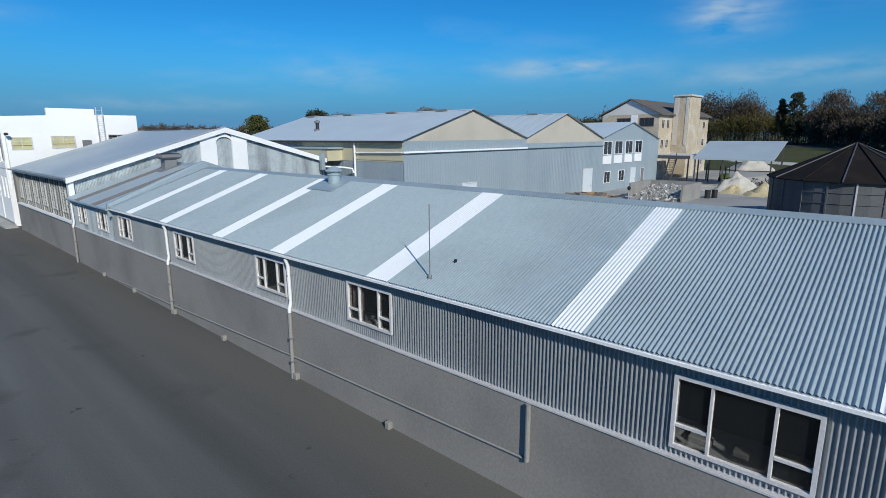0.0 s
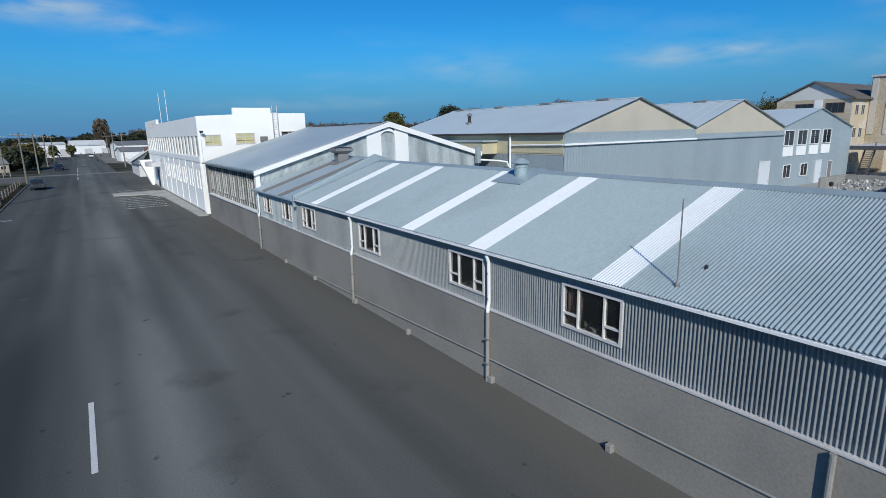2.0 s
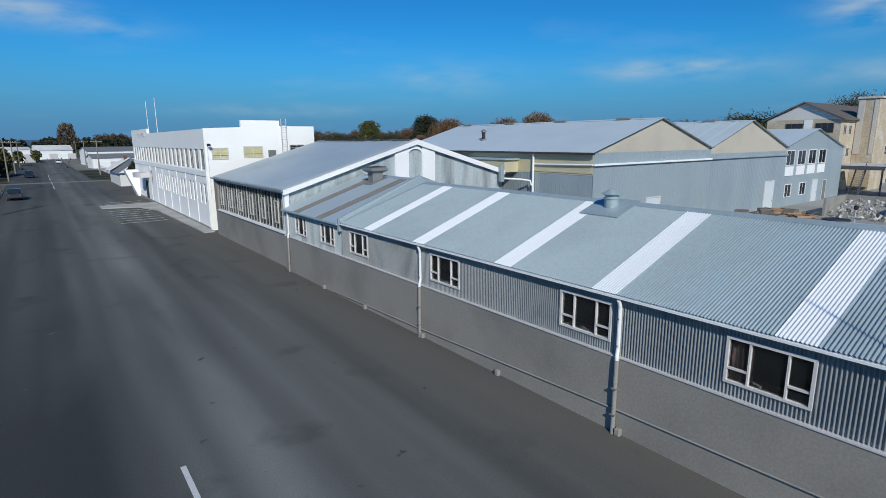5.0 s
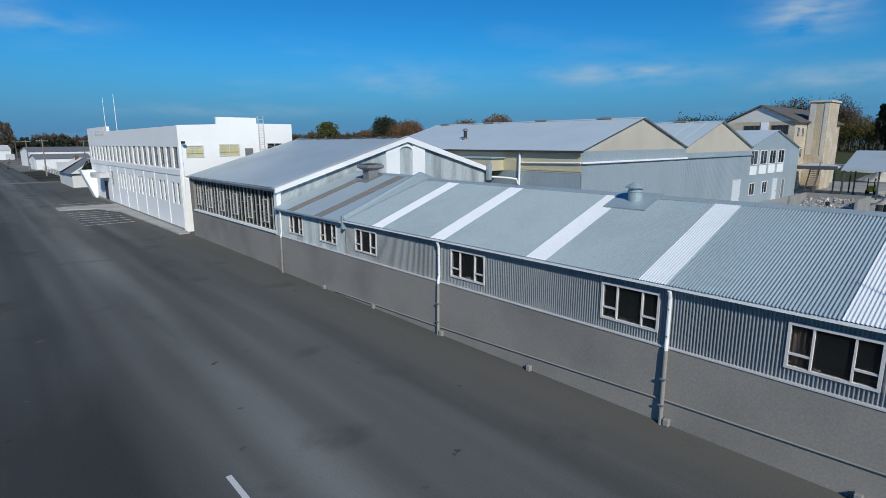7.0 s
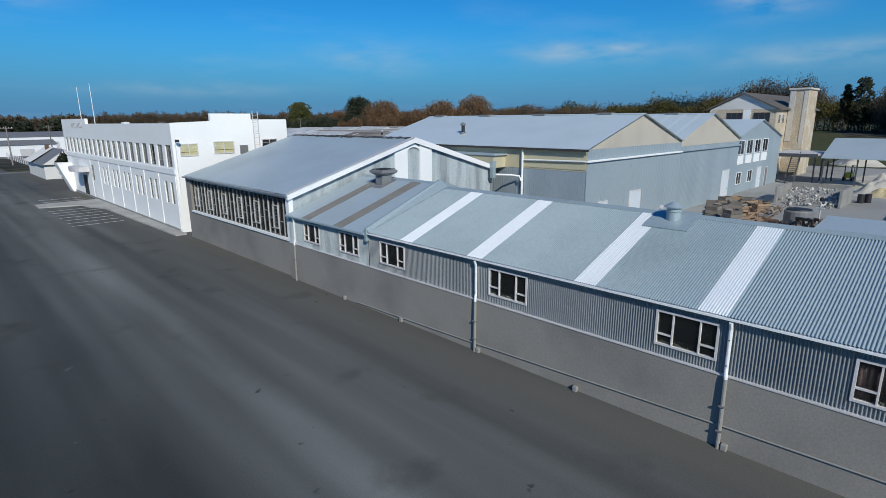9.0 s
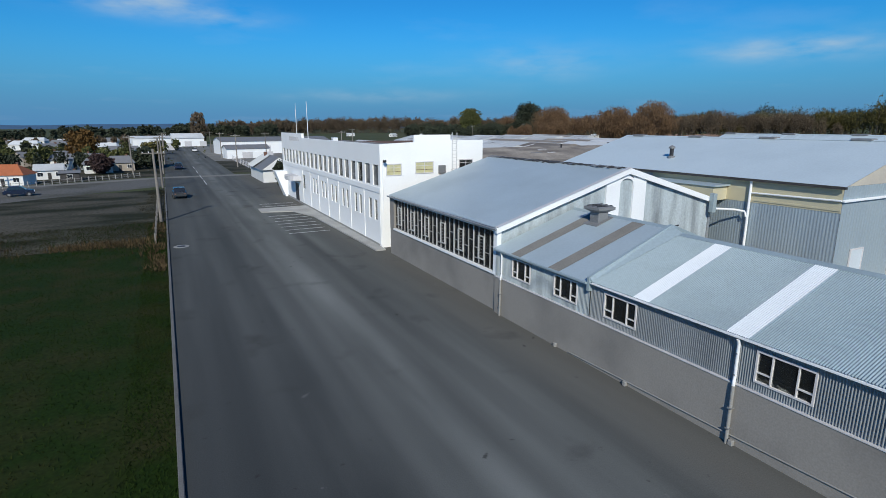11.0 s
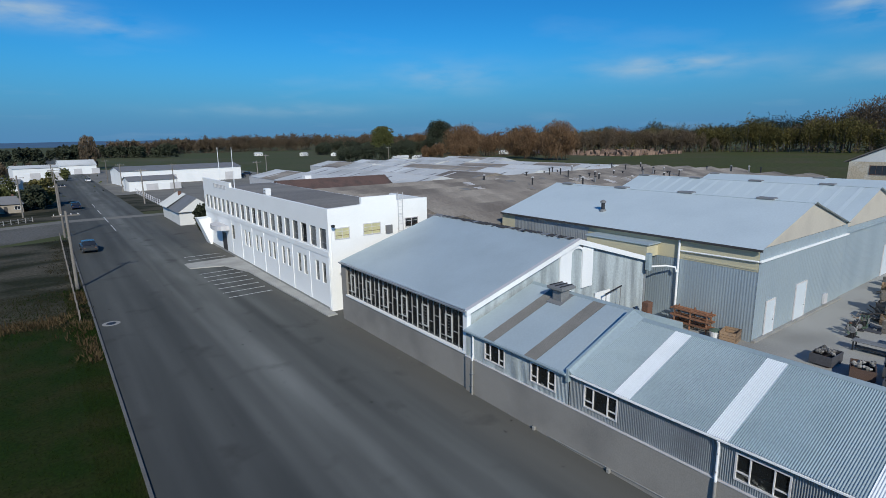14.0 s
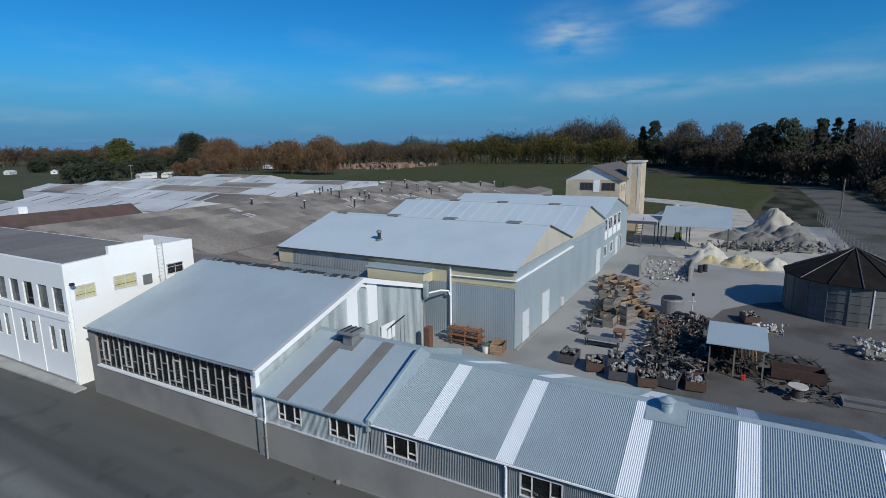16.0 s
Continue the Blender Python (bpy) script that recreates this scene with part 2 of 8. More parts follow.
def worn_tracks():
    """Pale wheel tracks along the street, small stains and speckle, over the asphalt's own colour."""
    nt = M_ASPHALT.node_tree
    nn, ll = nt.nodes, nt.links

    def calc(op, a, b=0.0):
        node = nn.new("ShaderNodeMath")
        node.operation = op
        for k, v in enumerate((a, b)):
            if isinstance(v, (int, float)):
                node.inputs[k].default_value = v
            else:
                ll.new(v, node.inputs[k])
        return node.outputs[0]

    def blotch(scale, lo, hi, top, detail=5, vec=None):
        n, m = nn.new("ShaderNodeTexNoise"), nn.new("ShaderNodeMapRange")
        n.inputs["Scale"].default_value, n.inputs["Detail"].default_value = scale, detail
        m.inputs["From Min"].default_value, m.inputs["From Max"].default_value, m.inputs["To Max"].default_value = lo, hi, top
        ll.new(vec or place, n.inputs["Vector"])
        ll.new(n.outputs["Fac"], m.inputs["Value"])
        return m.outputs[0]

    def over(colour, weight):
        m = nn.new("ShaderNodeMix")
        m.data_type = "RGBA"
        m.inputs["B"].default_value = (*colour, 1)
        ll.new(hsv.inputs["Color"].links[0].from_socket, m.inputs["A"])
        ll.new(weight, m.inputs["Factor"])
        ll.new(m.outputs["Result"], hsv.inputs["Color"])

    hsv = [q for q in nn if q.type == "HUE_SAT"][0]
    place = [q for q in nn if q.type == "TEX_COORD"][0].outputs["Object"]
    sep = nn.new("ShaderNodeSeparateXYZ")
    ll.new(place, sep.inputs[0])
    along = nn.new("ShaderNodeMapping")
    along.inputs["Scale"].default_value = (1, 0.18, 1)
    ll.new(place, along.inputs["Vector"])
    for x, wide, weight in ((-7.5, 0.9, 0.75), (-5.7, 0.45, 0.4), (-8.9, 0.3, 0.3), (-10.3, 0.4, 0.3), (-12.4, 0.4, 0.16), (-4.0, 0.5, 0.25)):
        near = calc("EXPONENT", calc("MULTIPLY", calc("POWER", calc("DIVIDE", calc("SUBTRACT", sep.outputs["X"], x), wide), 2.0), -1.0))
        over((0.235, 0.242, 0.225), calc("MULTIPLY", calc("MULTIPLY", near, weight), blotch(0.3, 0.28, 0.66, 1.0, 7, along.outputs[0])))
    foot = nn.new("ShaderNodeMapRange")
    foot.interpolation_type = "SMOOTHSTEP"
    foot.inputs["From Min"].default_value, foot.inputs["From Max"].default_value, foot.inputs["To Max"].default_value = -3.6, -0.6, 0.8
    ll.new(sep.outputs["X"], foot.inputs["Value"])
    over((0.135, 0.127, 0.113), calc("MULTIPLY", foot.outputs[0], blotch(0.3, 0.2, 0.55, 1.0, 6, along.outputs[0])))
    lane = nn.new("ShaderNodeMapRange")
    lane.interpolation_type = "SMOOTHSTEP"
    lane.inputs["From Min"].default_value, lane.inputs["From Max"].default_value = -8.9, -10.9
    lane.inputs["To Max"].default_value = 0.85
    ll.new(sep.outputs["X"], lane.inputs["Value"])
    fade = nn.new("ShaderNodeMapRange")
    fade.inputs["From Min"].default_value, fade.inputs["From Max"].default_value = 8.0, 30.0
    fade.inputs["To Min"].default_value, fade.inputs["To Max"].default_value = 1.0, 0.35
    ll.new(sep.outputs["Y"], fade.inputs["Value"])
    over((0.040, 0.044, 0.045), calc("MULTIPLY", calc("MULTIPLY", lane.outputs[0], fade.outputs[0]), blotch(0.25, 0.15, 0.45, 1.0, 6, along.outputs[0])))
    over((0.05, 0.05, 0.047), blotch(0.35, 0.60, 0.74, 0.55))
    over((0.035, 0.034, 0.032), blotch(1.7, 0.70, 0.76, 0.7, 3))
    over((0.24, 0.235, 0.22), blotch(1.1, 0.72, 0.80, 0.5, 4))


worn_tracks()
M_LINE = mat("road_paint", (0.62, 0.62, 0.60), 0.7, 0.0, 0.12, 2, 25, 0.1)
M_KERB = mat("kerb_concrete", (0.30, 0.29, 0.27), 0.9, 0.0, 0.15, 0.8, 20, 0.2)
M_YARD = mat("pale_gravel_yard", (0.335, 0.328, 0.306), 0.95, 0.0, 0.15, 0.1, 12, 0.25, second=(0.215, 0.209, 0.193), cover=(0.5, 0.75))
M_GRASS = mat("green_grass", (0.012, 0.026, 0.0028), 0.95, 0.0, 0.4, 0.4, 6, 0.4, second=(0.030, 0.030, 0.010), cover=(0.42, 0.72), gloss=0.1)
M_SCRUB = mat("dry_scrub_ground", (0.082, 0.074, 0.055), 0.95, 0.0, 0.4, 0.2, 3, 0.4, second=(0.024, 0.026, 0.013), cover=(0.42, 0.6), stretch=(0.4, 1, 1), gloss=0.1)
M_LOT = mat("bare_gravel_lot", (0.135, 0.130, 0.119), 0.95, 0.0, 0.3, 0.12, 3, 0.3, second=(0.075, 0.073, 0.055), gloss=0.1)
M_FIELD = mat("far_field", (0.072, 0.082, 0.036), 0.95, 0.0, 0.15, 0.012, 0.3, 0.1, second=(0.10, 0.092, 0.055), gloss=0.1)
M_PADDOCK = mat("grass_paddock", (0.066, 0.075, 0.025), 0.95, 0.0, 0.25, 0.03, 0.5, 0.1, second=(0.085, 0.078, 0.04), gloss=0.1)
# the blue of distant air is mixed straight into this base colour
M_HILL = mat("hill_haze_in_colour", (0.05, 0.115, 0.20), 1.0, 0.0, 0.1, 0.002, 0.02, 0.0)


def glass(name, tint=(0.20, 0.22, 0.23), rough=0.05):
    m = bpy.data.materials.new(name)
    m.use_nodes = True
    b = m.node_tree.nodes["Principled BSDF"]
    b.inputs["Base Color"].default_value = (*tint, 1)
    b.inputs["Roughness"].default_value = rough
    b.inputs["Transmission Weight"].default_value = 0.96
    b.inputs["IOR"].default_value = 1.45
    return m


M_GLASS = glass("dark_window_glass")


# ---- building helpers ----
def part(name, bm, material, parent=None, label="", smooth=False):
    me = bpy.data.meshes.new(name)
    bm.to_mesh(me)
    bm.free()
    if smooth:
        me.polygons.foreach_set("use_smooth", [True] * len(me.polygons))
    me.materials.append(material)
    ob = new(name, me)
    if parent:
        ob.parent = parent
    if label:
        ob["label"] = label
    return ob


def thing(name, label, category, at=(0, 0, 0), group="", kind=""):
    return tagged(new(name), label, category, group, kind) if at == (0, 0, 0) else placed(tagged(new(name), label, category, group, kind), at)


def placed(ob, at, rz=0):
    ob.matrix_basis = pose(*at, 0, 0, rz)
    return ob


def box(bm, x0, x1, y0, y1, z0, z1, bev=0.0, m=None):
    """A box, its edges taken off by bev."""
    vs = []
    if bev:
        made = bmesh.new()
        box(made, x0, x1, y0, y1, z0, z1)
        bmesh.ops.bevel(made, geom=made.edges[:], offset=bev, segments=1, affect="EDGES")
        lut = {}
        for v in made.verts:
            co = m @ v.co if m else v.co
            lut[v] = bm.verts.new(co)
        for f in made.faces:
            bm.faces.new([lut[v] for v in f.verts])
        made.free()
        return bm
    for z in (z0, z1):
        for x, y in ((x0, y0), (x1, y0), (x1, y1), (x0, y1)):
            co = Vector((x, y, z))
            vs.append(bm.verts.new(m @ co if m else co))
    for f in ((3, 2, 1, 0), (4, 5, 6, 7), (0, 1, 5, 4), (1, 2, 6, 5), (2, 3, 7, 6), (3, 0, 4, 7)):
        bm.faces.new([vs[i] for i in f])
    return bm


def ring(bm, d0, d1, a0, a1, z0, z1, t, face="x"):
    """A rectangular frame of bar width t between the depths d0 and d1, as one closed piece."""
    put = (lambda d, a, z: (d, a, z)) if face == "x" else (lambda d, a, z: (a, d, z))
    loops = []
    for d in (d0, d1):
        for k in (0, t):
            loops.append([bm.verts.new(put(d, a, z)) for a, z in ((a0 + k, z0 + k), (a1 - k, z0 + k), (a1 - k, z1 - k), (a0 + k, z1 - k))])
    o0, i0, o1, i1 = loops
    for k in range(4):
        j = (k + 1) % 4
        for q in ((o0[k], o0[j], i0[j], i0[k]), (o1[j], o1[k], i1[k], i1[j]), (o0[j], o0[k], o1[k], o1[j]), (i0[k], i0[j], i1[j], i1[k])):
            bm.faces.new(q)
    bmesh.ops.recalc_face_normals(bm, faces=bm.faces[:])
    return bm


def boxes(*dims, bev=0.0):
    bm = bmesh.new()
    for q in dims:
        box(bm, *q, bev=bev)
    return bm


def tube(bm, pts, r, n=8, caps=True):
    """A round pipe along the points."""
    rings = []
    pts = [Vector(p) for p in pts]
    rs = r if isinstance(r, (list, tuple)) else [r] * len(pts)
    for i, p in enumerate(pts):
        a = (pts[min(i + 1, len(pts) - 1)] - pts[max(i - 1, 0)]).normalized()
        u = a.orthogonal().normalized() if abs(a.z) > 0.9 else a.cross(Vector((0, 0, 1))).normalized()
        w = a.cross(u)
        rings.append([bm.verts.new(p + rs[i] * (math.cos(k * 2 * math.pi / n) * u + math.sin(k * 2 * math.pi / n) * w)) for k in range(n)])
    for a, b in zip(rings, rings[1:]):
        for k in range(n):
            bm.faces.new((a[k], a[(k + 1) % n], b[(k + 1) % n], b[k]))
    if caps:
        bm.faces.new(rings[0][::-1])
        bm.faces.new(rings[-1])
    return bm


def lathe(bm, profile, n=16, at=(0, 0, 0)):
    """A turned body from (radius, height) pairs."""
    rings = [[bm.verts.new((at[0] + r * math.cos(2 * math.pi * k / n), at[1] + r * math.sin(2 * math.pi * k / n), at[2] + z)) for k in range(n)] for r, z in profile]
    for a, b in zip(rings, rings[1:]):
        for k in range(n):
            bm.faces.new((a[k], a[(k + 1) % n], b[(k + 1) % n], b[k]))
    bm.faces.new(rings[0][::-1])
    bm.faces.new(rings[-1])
    return bm


def prism(bm, outline, d):
    """A flat outline (list of 3D points) pushed along d."""
    d = Vector(d)
    a = [bm.verts.new(p) for p in outline]
    b = [bm.verts.new(Vector(p) + d) for p in outline]
    bm.faces.new(a)
    bm.faces.new(b[::-1])
    for i in range(len(a)):
        j = (i + 1) % len(a)
        bm.faces.new((a[j], a[i], b[i], b[j]))
    return bm


def sheet(bm, o, u, length, low, high, n, pitch=0.0762, amp=0.018, seg=6, back=0.006):
    """Corrugated sheeting: from o along the unit u for length; low(s), high(s) give the two ends of each flute as points off o; n is outward."""
    o, u, n = Vector(o), Vector(u), Vector(n)
    count = max(int(round(length / pitch)) * seg, 2)
    rows = []
    for i in range(count + 1):
        s = length * i / count
        off = n * (amp * math.cos(2 * math.pi * i / seg))
        rows.append((bm.verts.new(o + u * s + Vector(low(s)) + off), bm.verts.new(o + u * s + Vector(high(s)) + off)))
    for (a, b), (c, d) in zip(rows, rows[1:]):
        bm.faces.new((a, c, d, b))
    return bm


def ribbed(bm, x, y0, y1, z0, z1, **k):
    """Upright flutes on a wall that faces -x."""
    return sheet(bm, (x, y1, 0), (0, -1, 0), y1 - y0, lambda s: (0, 0, z0), lambda s: (0, 0, z1), (-1, 0, 0), **k)


def ribbed_y(bm, y, x0, x1, low, high, **k):
    """Upright flutes on a wall that faces -y."""
    return sheet(bm, (x0, y, 0), (1, 0, 0), x1 - x0, lambda s: (0, 0, low(x0 + s)), lambda s: (0, 0, high(x0 + s)), (0, -1, 0), **k)


def slope(bm, y0, y1, xa, za, xb, zb, **k):
    """A corrugated roof slope from the eave (xa, za) to the ridge (xb, zb)."""
    n = Vector((-(zb - za), 0, xb - xa)).normalized()
    if n.z < 0:
        n = -n
    if xb > xa:
        return sheet(bm, (0, y1, 0), (0, -1, 0), y1 - y0, lambda s: (xa, 0, za), lambda s: (xb, 0, zb), n, **k)
    return sheet(bm, (0, y0, 0), (0, 1, 0), y1 - y0, lambda s: (xa, 0, za), lambda s: (xb, 0, zb), n, **k)

M_OIL = mat("dark_oily_gravel", (0.135, 0.128, 0.118), 0.95, 0.0, 0.25, 0.25, 10, 0.3, second=(0.07, 0.065, 0.06), gloss=0.2)
M_MULL = mat("grey_painted_mullion", (0.20, 0.20, 0.20), 0.7, 0.0, 0.15, 2, 20, 0.1)
M_SUBTLE = mat("slightly_paler_roof_sheet", (0.63, 0.71, 0.73), 0.42, 0.1, 0.05, 0.3, 8, 0.04)

M_KERBD = mat("dirty_kerb_concrete", (0.15, 0.145, 0.135), 0.9, 0.0, 0.2, 0.8, 20, 0.2)

M_GABLE = mat("pale_beige_gable_board", (0.52, 0.475, 0.40), 0.8, 0.0, 0.06, 0.4, 10, 0.08, second=(0.46, 0.42, 0.36))


# ---- ground and street ----
def flat(name, pts, z, material, label, category, cells=0):
    bm = bmesh.new()
    bm.faces.new([bm.verts.new((x, y, z)) for x, y in pts])
    return tagged(part(name, bm, material), label, category, kind="structure")


def rect(x0, x1, y0, y1):
    return [(x0, y0), (x1, y0), (x1, y1), (x0, y1)]


KERB_X = -15.6
flat("ground", rect(-3500, 3500, -3500, 3500), -0.03, M_FIELD, "wide flat farmland with pale green and brown fields", "ground")
flat("road", [(KERB_X, -90), (1.8, -90), (1.8, 78), (2.0, 113), (-2.5, 118), (-2.5, 700), (KERB_X, 700)], 0.0, M_ASPHALT,
     "worn grey asphalt street and forecourt beside the factory", "road")
flat("grass_field", [(-120, -90), (KERB_X - 0.15, -90), (KERB_X - 0.15, 50), (-120, 56)], -0.012, M_GRASS, "dark green mown grass field beside the street", "grass")
flat("scrub_ground", [(-120, 56), (KERB_X - 0.15, 50), (KERB_X - 0.15, 96), (-120, 70)], -0.016, M_SCRUB, "rough dry scrub and weeds on an empty lot", "scrub")
flat("gravel_lot", [(-120, 72), (-60, 78), (-40, 84), (-26, 94), (KERB_X - 0.15, 101), (KERB_X - 0.15, 117.5), (-36, 110), (-120, 99.5)], -0.008, M_LOT, "bare grey gravel on an empty lot", "gravel lot")
flat("oily_ground", [(9.2, -20), (9.2, 3.5), (17, 5.5), (22, 6.6), (30, 6.0), (33, 3.2), (38, 2.0), (42, -1), (44, -4), (52, -8), (54, -12), (44, -22), (30, -24)], 0.0, M_OIL, "dark oily ground round the scrap machines", "ground")
flat("yard", [(8.8, -60), (50, -60), (56, -23), (102, -19), (102, 40), (8.8, 40)], -0.004, M_YARD, "pale dusty gravel works yard", "yard")

kerb = tagged(part("kerb", boxes((KERB_X - 0.15, KERB_X, -90, 98, -0.02, 0.11), bev=0.02), M_KERBD), "grey concrete kerb along the grass edge", "kerb", kind="structure")

# ---- long low workshop ----
EAVE_X, EAVE_Z, RIDGE_X, RIDGE_Z = -0.14, 3.62, 4.45, 5.29
Y_START, Y_PAR, Y_GAB = -30.0, 15.25, 22.5
PLINTH_Z = 2.02
BACK_X, BACK_Z = 9.1, 3.5
WIN_Z0, WIN_Z1 = 2.345, 3.32
WINDOWS = [(-12.2, -10.38, 2.18), (-4.07, -2.47, WIN_Z0), (0.38, 2.0, WIN_Z0), (6.47, 8.14, WIN_Z0), (12.82, 14.47, WIN_Z0), (16.09, 17.64, WIN_Z0), (19.45, 20.96, WIN_Z0)]


def window(parent, y0, y1, z0, z1, x=0.0, label="three-light timber window with dark glass"):
    """A window facing -x: side lights with a low transom on either side of a whole middle light."""
    w, t = y1 - y0, 0.036
    a, b = y0 + 0.28 * w, y1 - 0.28 * w
    zt = z0 + 0.31 * (z1 - z0)
    frame_ = part("window", ring(bmesh.new(), x - 0.05, x + 0.07, y0 - 0.02, y1 + 0.02, z0 - 0.025, z1 + 0.02, t + 0.022), M_FRAME, parent, label)
    part("mullion", boxes((x - 0.04, x + 0.06, a - 0.018, a + 0.018, z0 + t, z1 - t)), M_FRAME, frame_)
    part("mullion", boxes((x - 0.04, x + 0.06, b - 0.018, b + 0.018, z0 + t, z1 - t)), M_FRAME, frame_)
    part("transom", boxes((x - 0.035, x + 0.05, y0 + t, a - 0.026, zt - 0.022, zt + 0.022)), M_FRAME, frame_)
    part("transom", boxes((x - 0.035, x + 0.05, b + 0.026, y1 - t, zt - 0.022, zt + 0.022)), M_FRAME, frame_)
    for p0, p1, q0, q1 in ((y0 + t, a - 0.025, z0 + t, zt - 0.022), (y0 + t, a - 0.025, zt + 0.022, z1 - t), (a + 0.025, b - 0.025, z0 + t, z1 - t),
                           (b + 0.025, y1 - t, z0 + t, zt - 0.022), (b + 0.025, y1 - t, zt + 0.022, z1 - t)):
        pane = part("pane", boxes((x + 0.012, x + 0.018, p0, p1, q0, q1)), M_GLASS, frame_)
        pane.visible_shadow = False
    return frame_


def pierced(parent, x, y0, y1, z0, z1, holes, material, label):
    """Fluted wall facing -x, in stretches that leave the window openings free."""
    at, runs = y0, []
    for h0, h1, hz0, hz1 in sorted(holes):
        runs += [(at, h0, z0, z1), (h0, h1, z0, hz0), (h0, h1, hz1, z1)]
        at = h1
    for a, b, c, d in runs + [(at, y1, z0, z1)]:
        part("wall_cladding", ribbed(bmesh.new(), x, a, b, c, d, amp=0.026), material, parent, label, smooth=True)


workshop = thing("workshop", "long low workshop clad in grey corrugated iron on a concrete base", "building")
holes = [(a, b, c, WIN_Z1) for a, b, c in WINDOWS]
pierced(workshop, 0.0, Y_START, Y_PAR, PLINTH_Z, 3.64, [h for h in holes if h[1] < Y_PAR], M_WALL_TIN, "grey corrugated iron cladding")
pierced(workshop, 0.0, Y_PAR + 0.05, Y_GAB, PLINTH_Z, 3.56, [h for h in holes if h[0] > Y_PAR], M_STREAKED, "blotchy galvanised iron cladding")
part("plinth", boxes((-0.10, 0.18, Y_START, Y_GAB - 0.02, -0.05, PLINTH_Z)), M_CONC, workshop, "plain grey rendered concrete base wall")
part("flashing", boxes((-0.125, 0.02, Y_START, Y_GAB - 0.02, PLINTH_Z - 0.012, PLINTH_Z + 0.02)), M_FLASH, workshop, "pale flashing along the base of the cladding")
part("back_wall", boxes((BACK_X - 0.15, BACK_X, Y_START, Y_GAB - 0.02, -0.05, BACK_Z)), M_CONC, workshop)
part("end_wall", boxes((0.02, BACK_X - 0.15, Y_START, Y_START + 0.15, -0.05, 3.5)), M_CONC, workshop)
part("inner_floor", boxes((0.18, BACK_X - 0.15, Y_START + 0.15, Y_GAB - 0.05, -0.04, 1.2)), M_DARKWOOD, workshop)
for a, b, c in WINDOWS:
    window(workshop, a, b, c, WIN_Z1)

SKY_W = 0.74
SKYLIGHTS = [12.92, 9.13, 4.6, 0.92, -3.36, -8.3, -12.7, -17.2, -22.0]


def strips(y0, y1, cuts):
    at = y0
    for a, b in sorted(cuts):
        if a > at:
            yield at, a
        at = b
    if y1 > at:
        yield at, y1


cuts = [(y - (SKY_W if y > -8 else 0.6), y) for y in SKYLIGHTS]
for a, b in strips(Y_START, Y_PAR, cuts):
    for e, z in ((EAVE_X, EAVE_Z), (BACK_X + 0.25, BACK_Z - 0.08)):
        part("roof_panel", slope(bmesh.new(), a, b, e, z, RIDGE_X, RIDGE_Z), M_ROOF, workshop, "grey corrugated iron roof panel", smooth=True)
for a, b in cuts:
    for e, z in ((EAVE_X, EAVE_Z), (BACK_X + 0.25, BACK_Z - 0.08)):
        part("skylight", slope(bmesh.new(), a, b, e, z + 0.004, RIDGE_X, RIDGE_Z + 0.004, amp=0.011), M_CLEAR, workshop, "white translucent skylight strip", smooth=True)


def ridge_cap(y0, y1, x, z, w=0.22, drop=0.085):
    bm = bmesh.new()
    prism(bm, [(x - w, y0, z - drop + 0.025), (x, y0, z + 0.03), (x + w, y0, z - drop + 0.025), (x + w, y0, z - drop + 0.012), (x, y0, z + 0.016), (x - w, y0, z - drop + 0.012)], (0, y1 - y0, 0))
    return bm


part("ridge_cap", ridge_cap(Y_START, Y_PAR, RIDGE_X, RIDGE_Z), M_ROOF, workshop)
g0, g1 = EAVE_Z - 0.075, EAVE_Z - 0.025
part("gutter", prism(bmesh.new(), [(EAVE_X + px, Y_START, pz) for px, pz in ((-0.065, g1), (-0.065, g0), (0.045, g0), (0.045, g1), (0.03, g1), (0.03, g0 + 0.015), (-0.05, g0 + 0.015), (-0.05, g1))],
                       (0, Y_PAR - 0.1 - Y_START, 0)), M_WHITE, workshop, "pale painted gutter")

# lower end bay with two dull strips in its roof
RX2, RZ2 = 5.2, 5.42
dull = [(17.2, 17.98), (20.15, 20.93)]
for a, b in strips(Y_PAR + 0.12, Y_GAB, dull):
    part("roof_panel", slope(bmesh.new(), a, b, EAVE_X, EAVE_Z - 0.06, RX2, RZ2 - 0.1, pitch=0.19, amp=0.0012), M_ROOF_NEW, workshop, "pale zinc roof over the end bay", smooth=True)
for a, b in dull:
    part("skylight", slope(bmesh.new(), a, b, EAVE_X, EAVE_Z - 0.06, RX2, RZ2 - 0.1, amp=0.008), M_OLD_CLEAR, workshop, "dirty brown skylight strip", smooth=True)
part("roof", slope(bmesh.new(), Y_PAR + 0.12, Y_GAB, BACK_X, BACK_Z, RX2, RZ2 - 0.1), M_ROOF_NEW, workshop, smooth=True)
part("ridge_cap", ridge_cap(Y_PAR + 0.12, Y_GAB, RX2, RZ2 - 0.1), M_ROOF, workshop)
part("gutter", boxes((EAVE_X - 0.1, EAVE_X + 0.02, Y_PAR + 0.12, Y_GAB, EAVE_Z - 0.16, EAVE_Z - 0.06), bev=0.02), M_ROOF, workshop)
bm = prism(bmesh.new(), [(EAVE_X - 0.05, Y_PAR - 0.02, 3.2), (EAVE_X - 0.05, Y_PAR - 0.02, 3.8), (RIDGE_X, Y_PAR - 0.02, 5.6), (BACK_X, Y_PAR - 0.02, 3.9), (BACK_X, Y_PAR - 0.02, 3.2)], (0, 0.14, 0))
part("parapet", bm, M_ROOF, workshop, "zinc-clad raised fire wall between the roofs")
bm = bmesh.new()
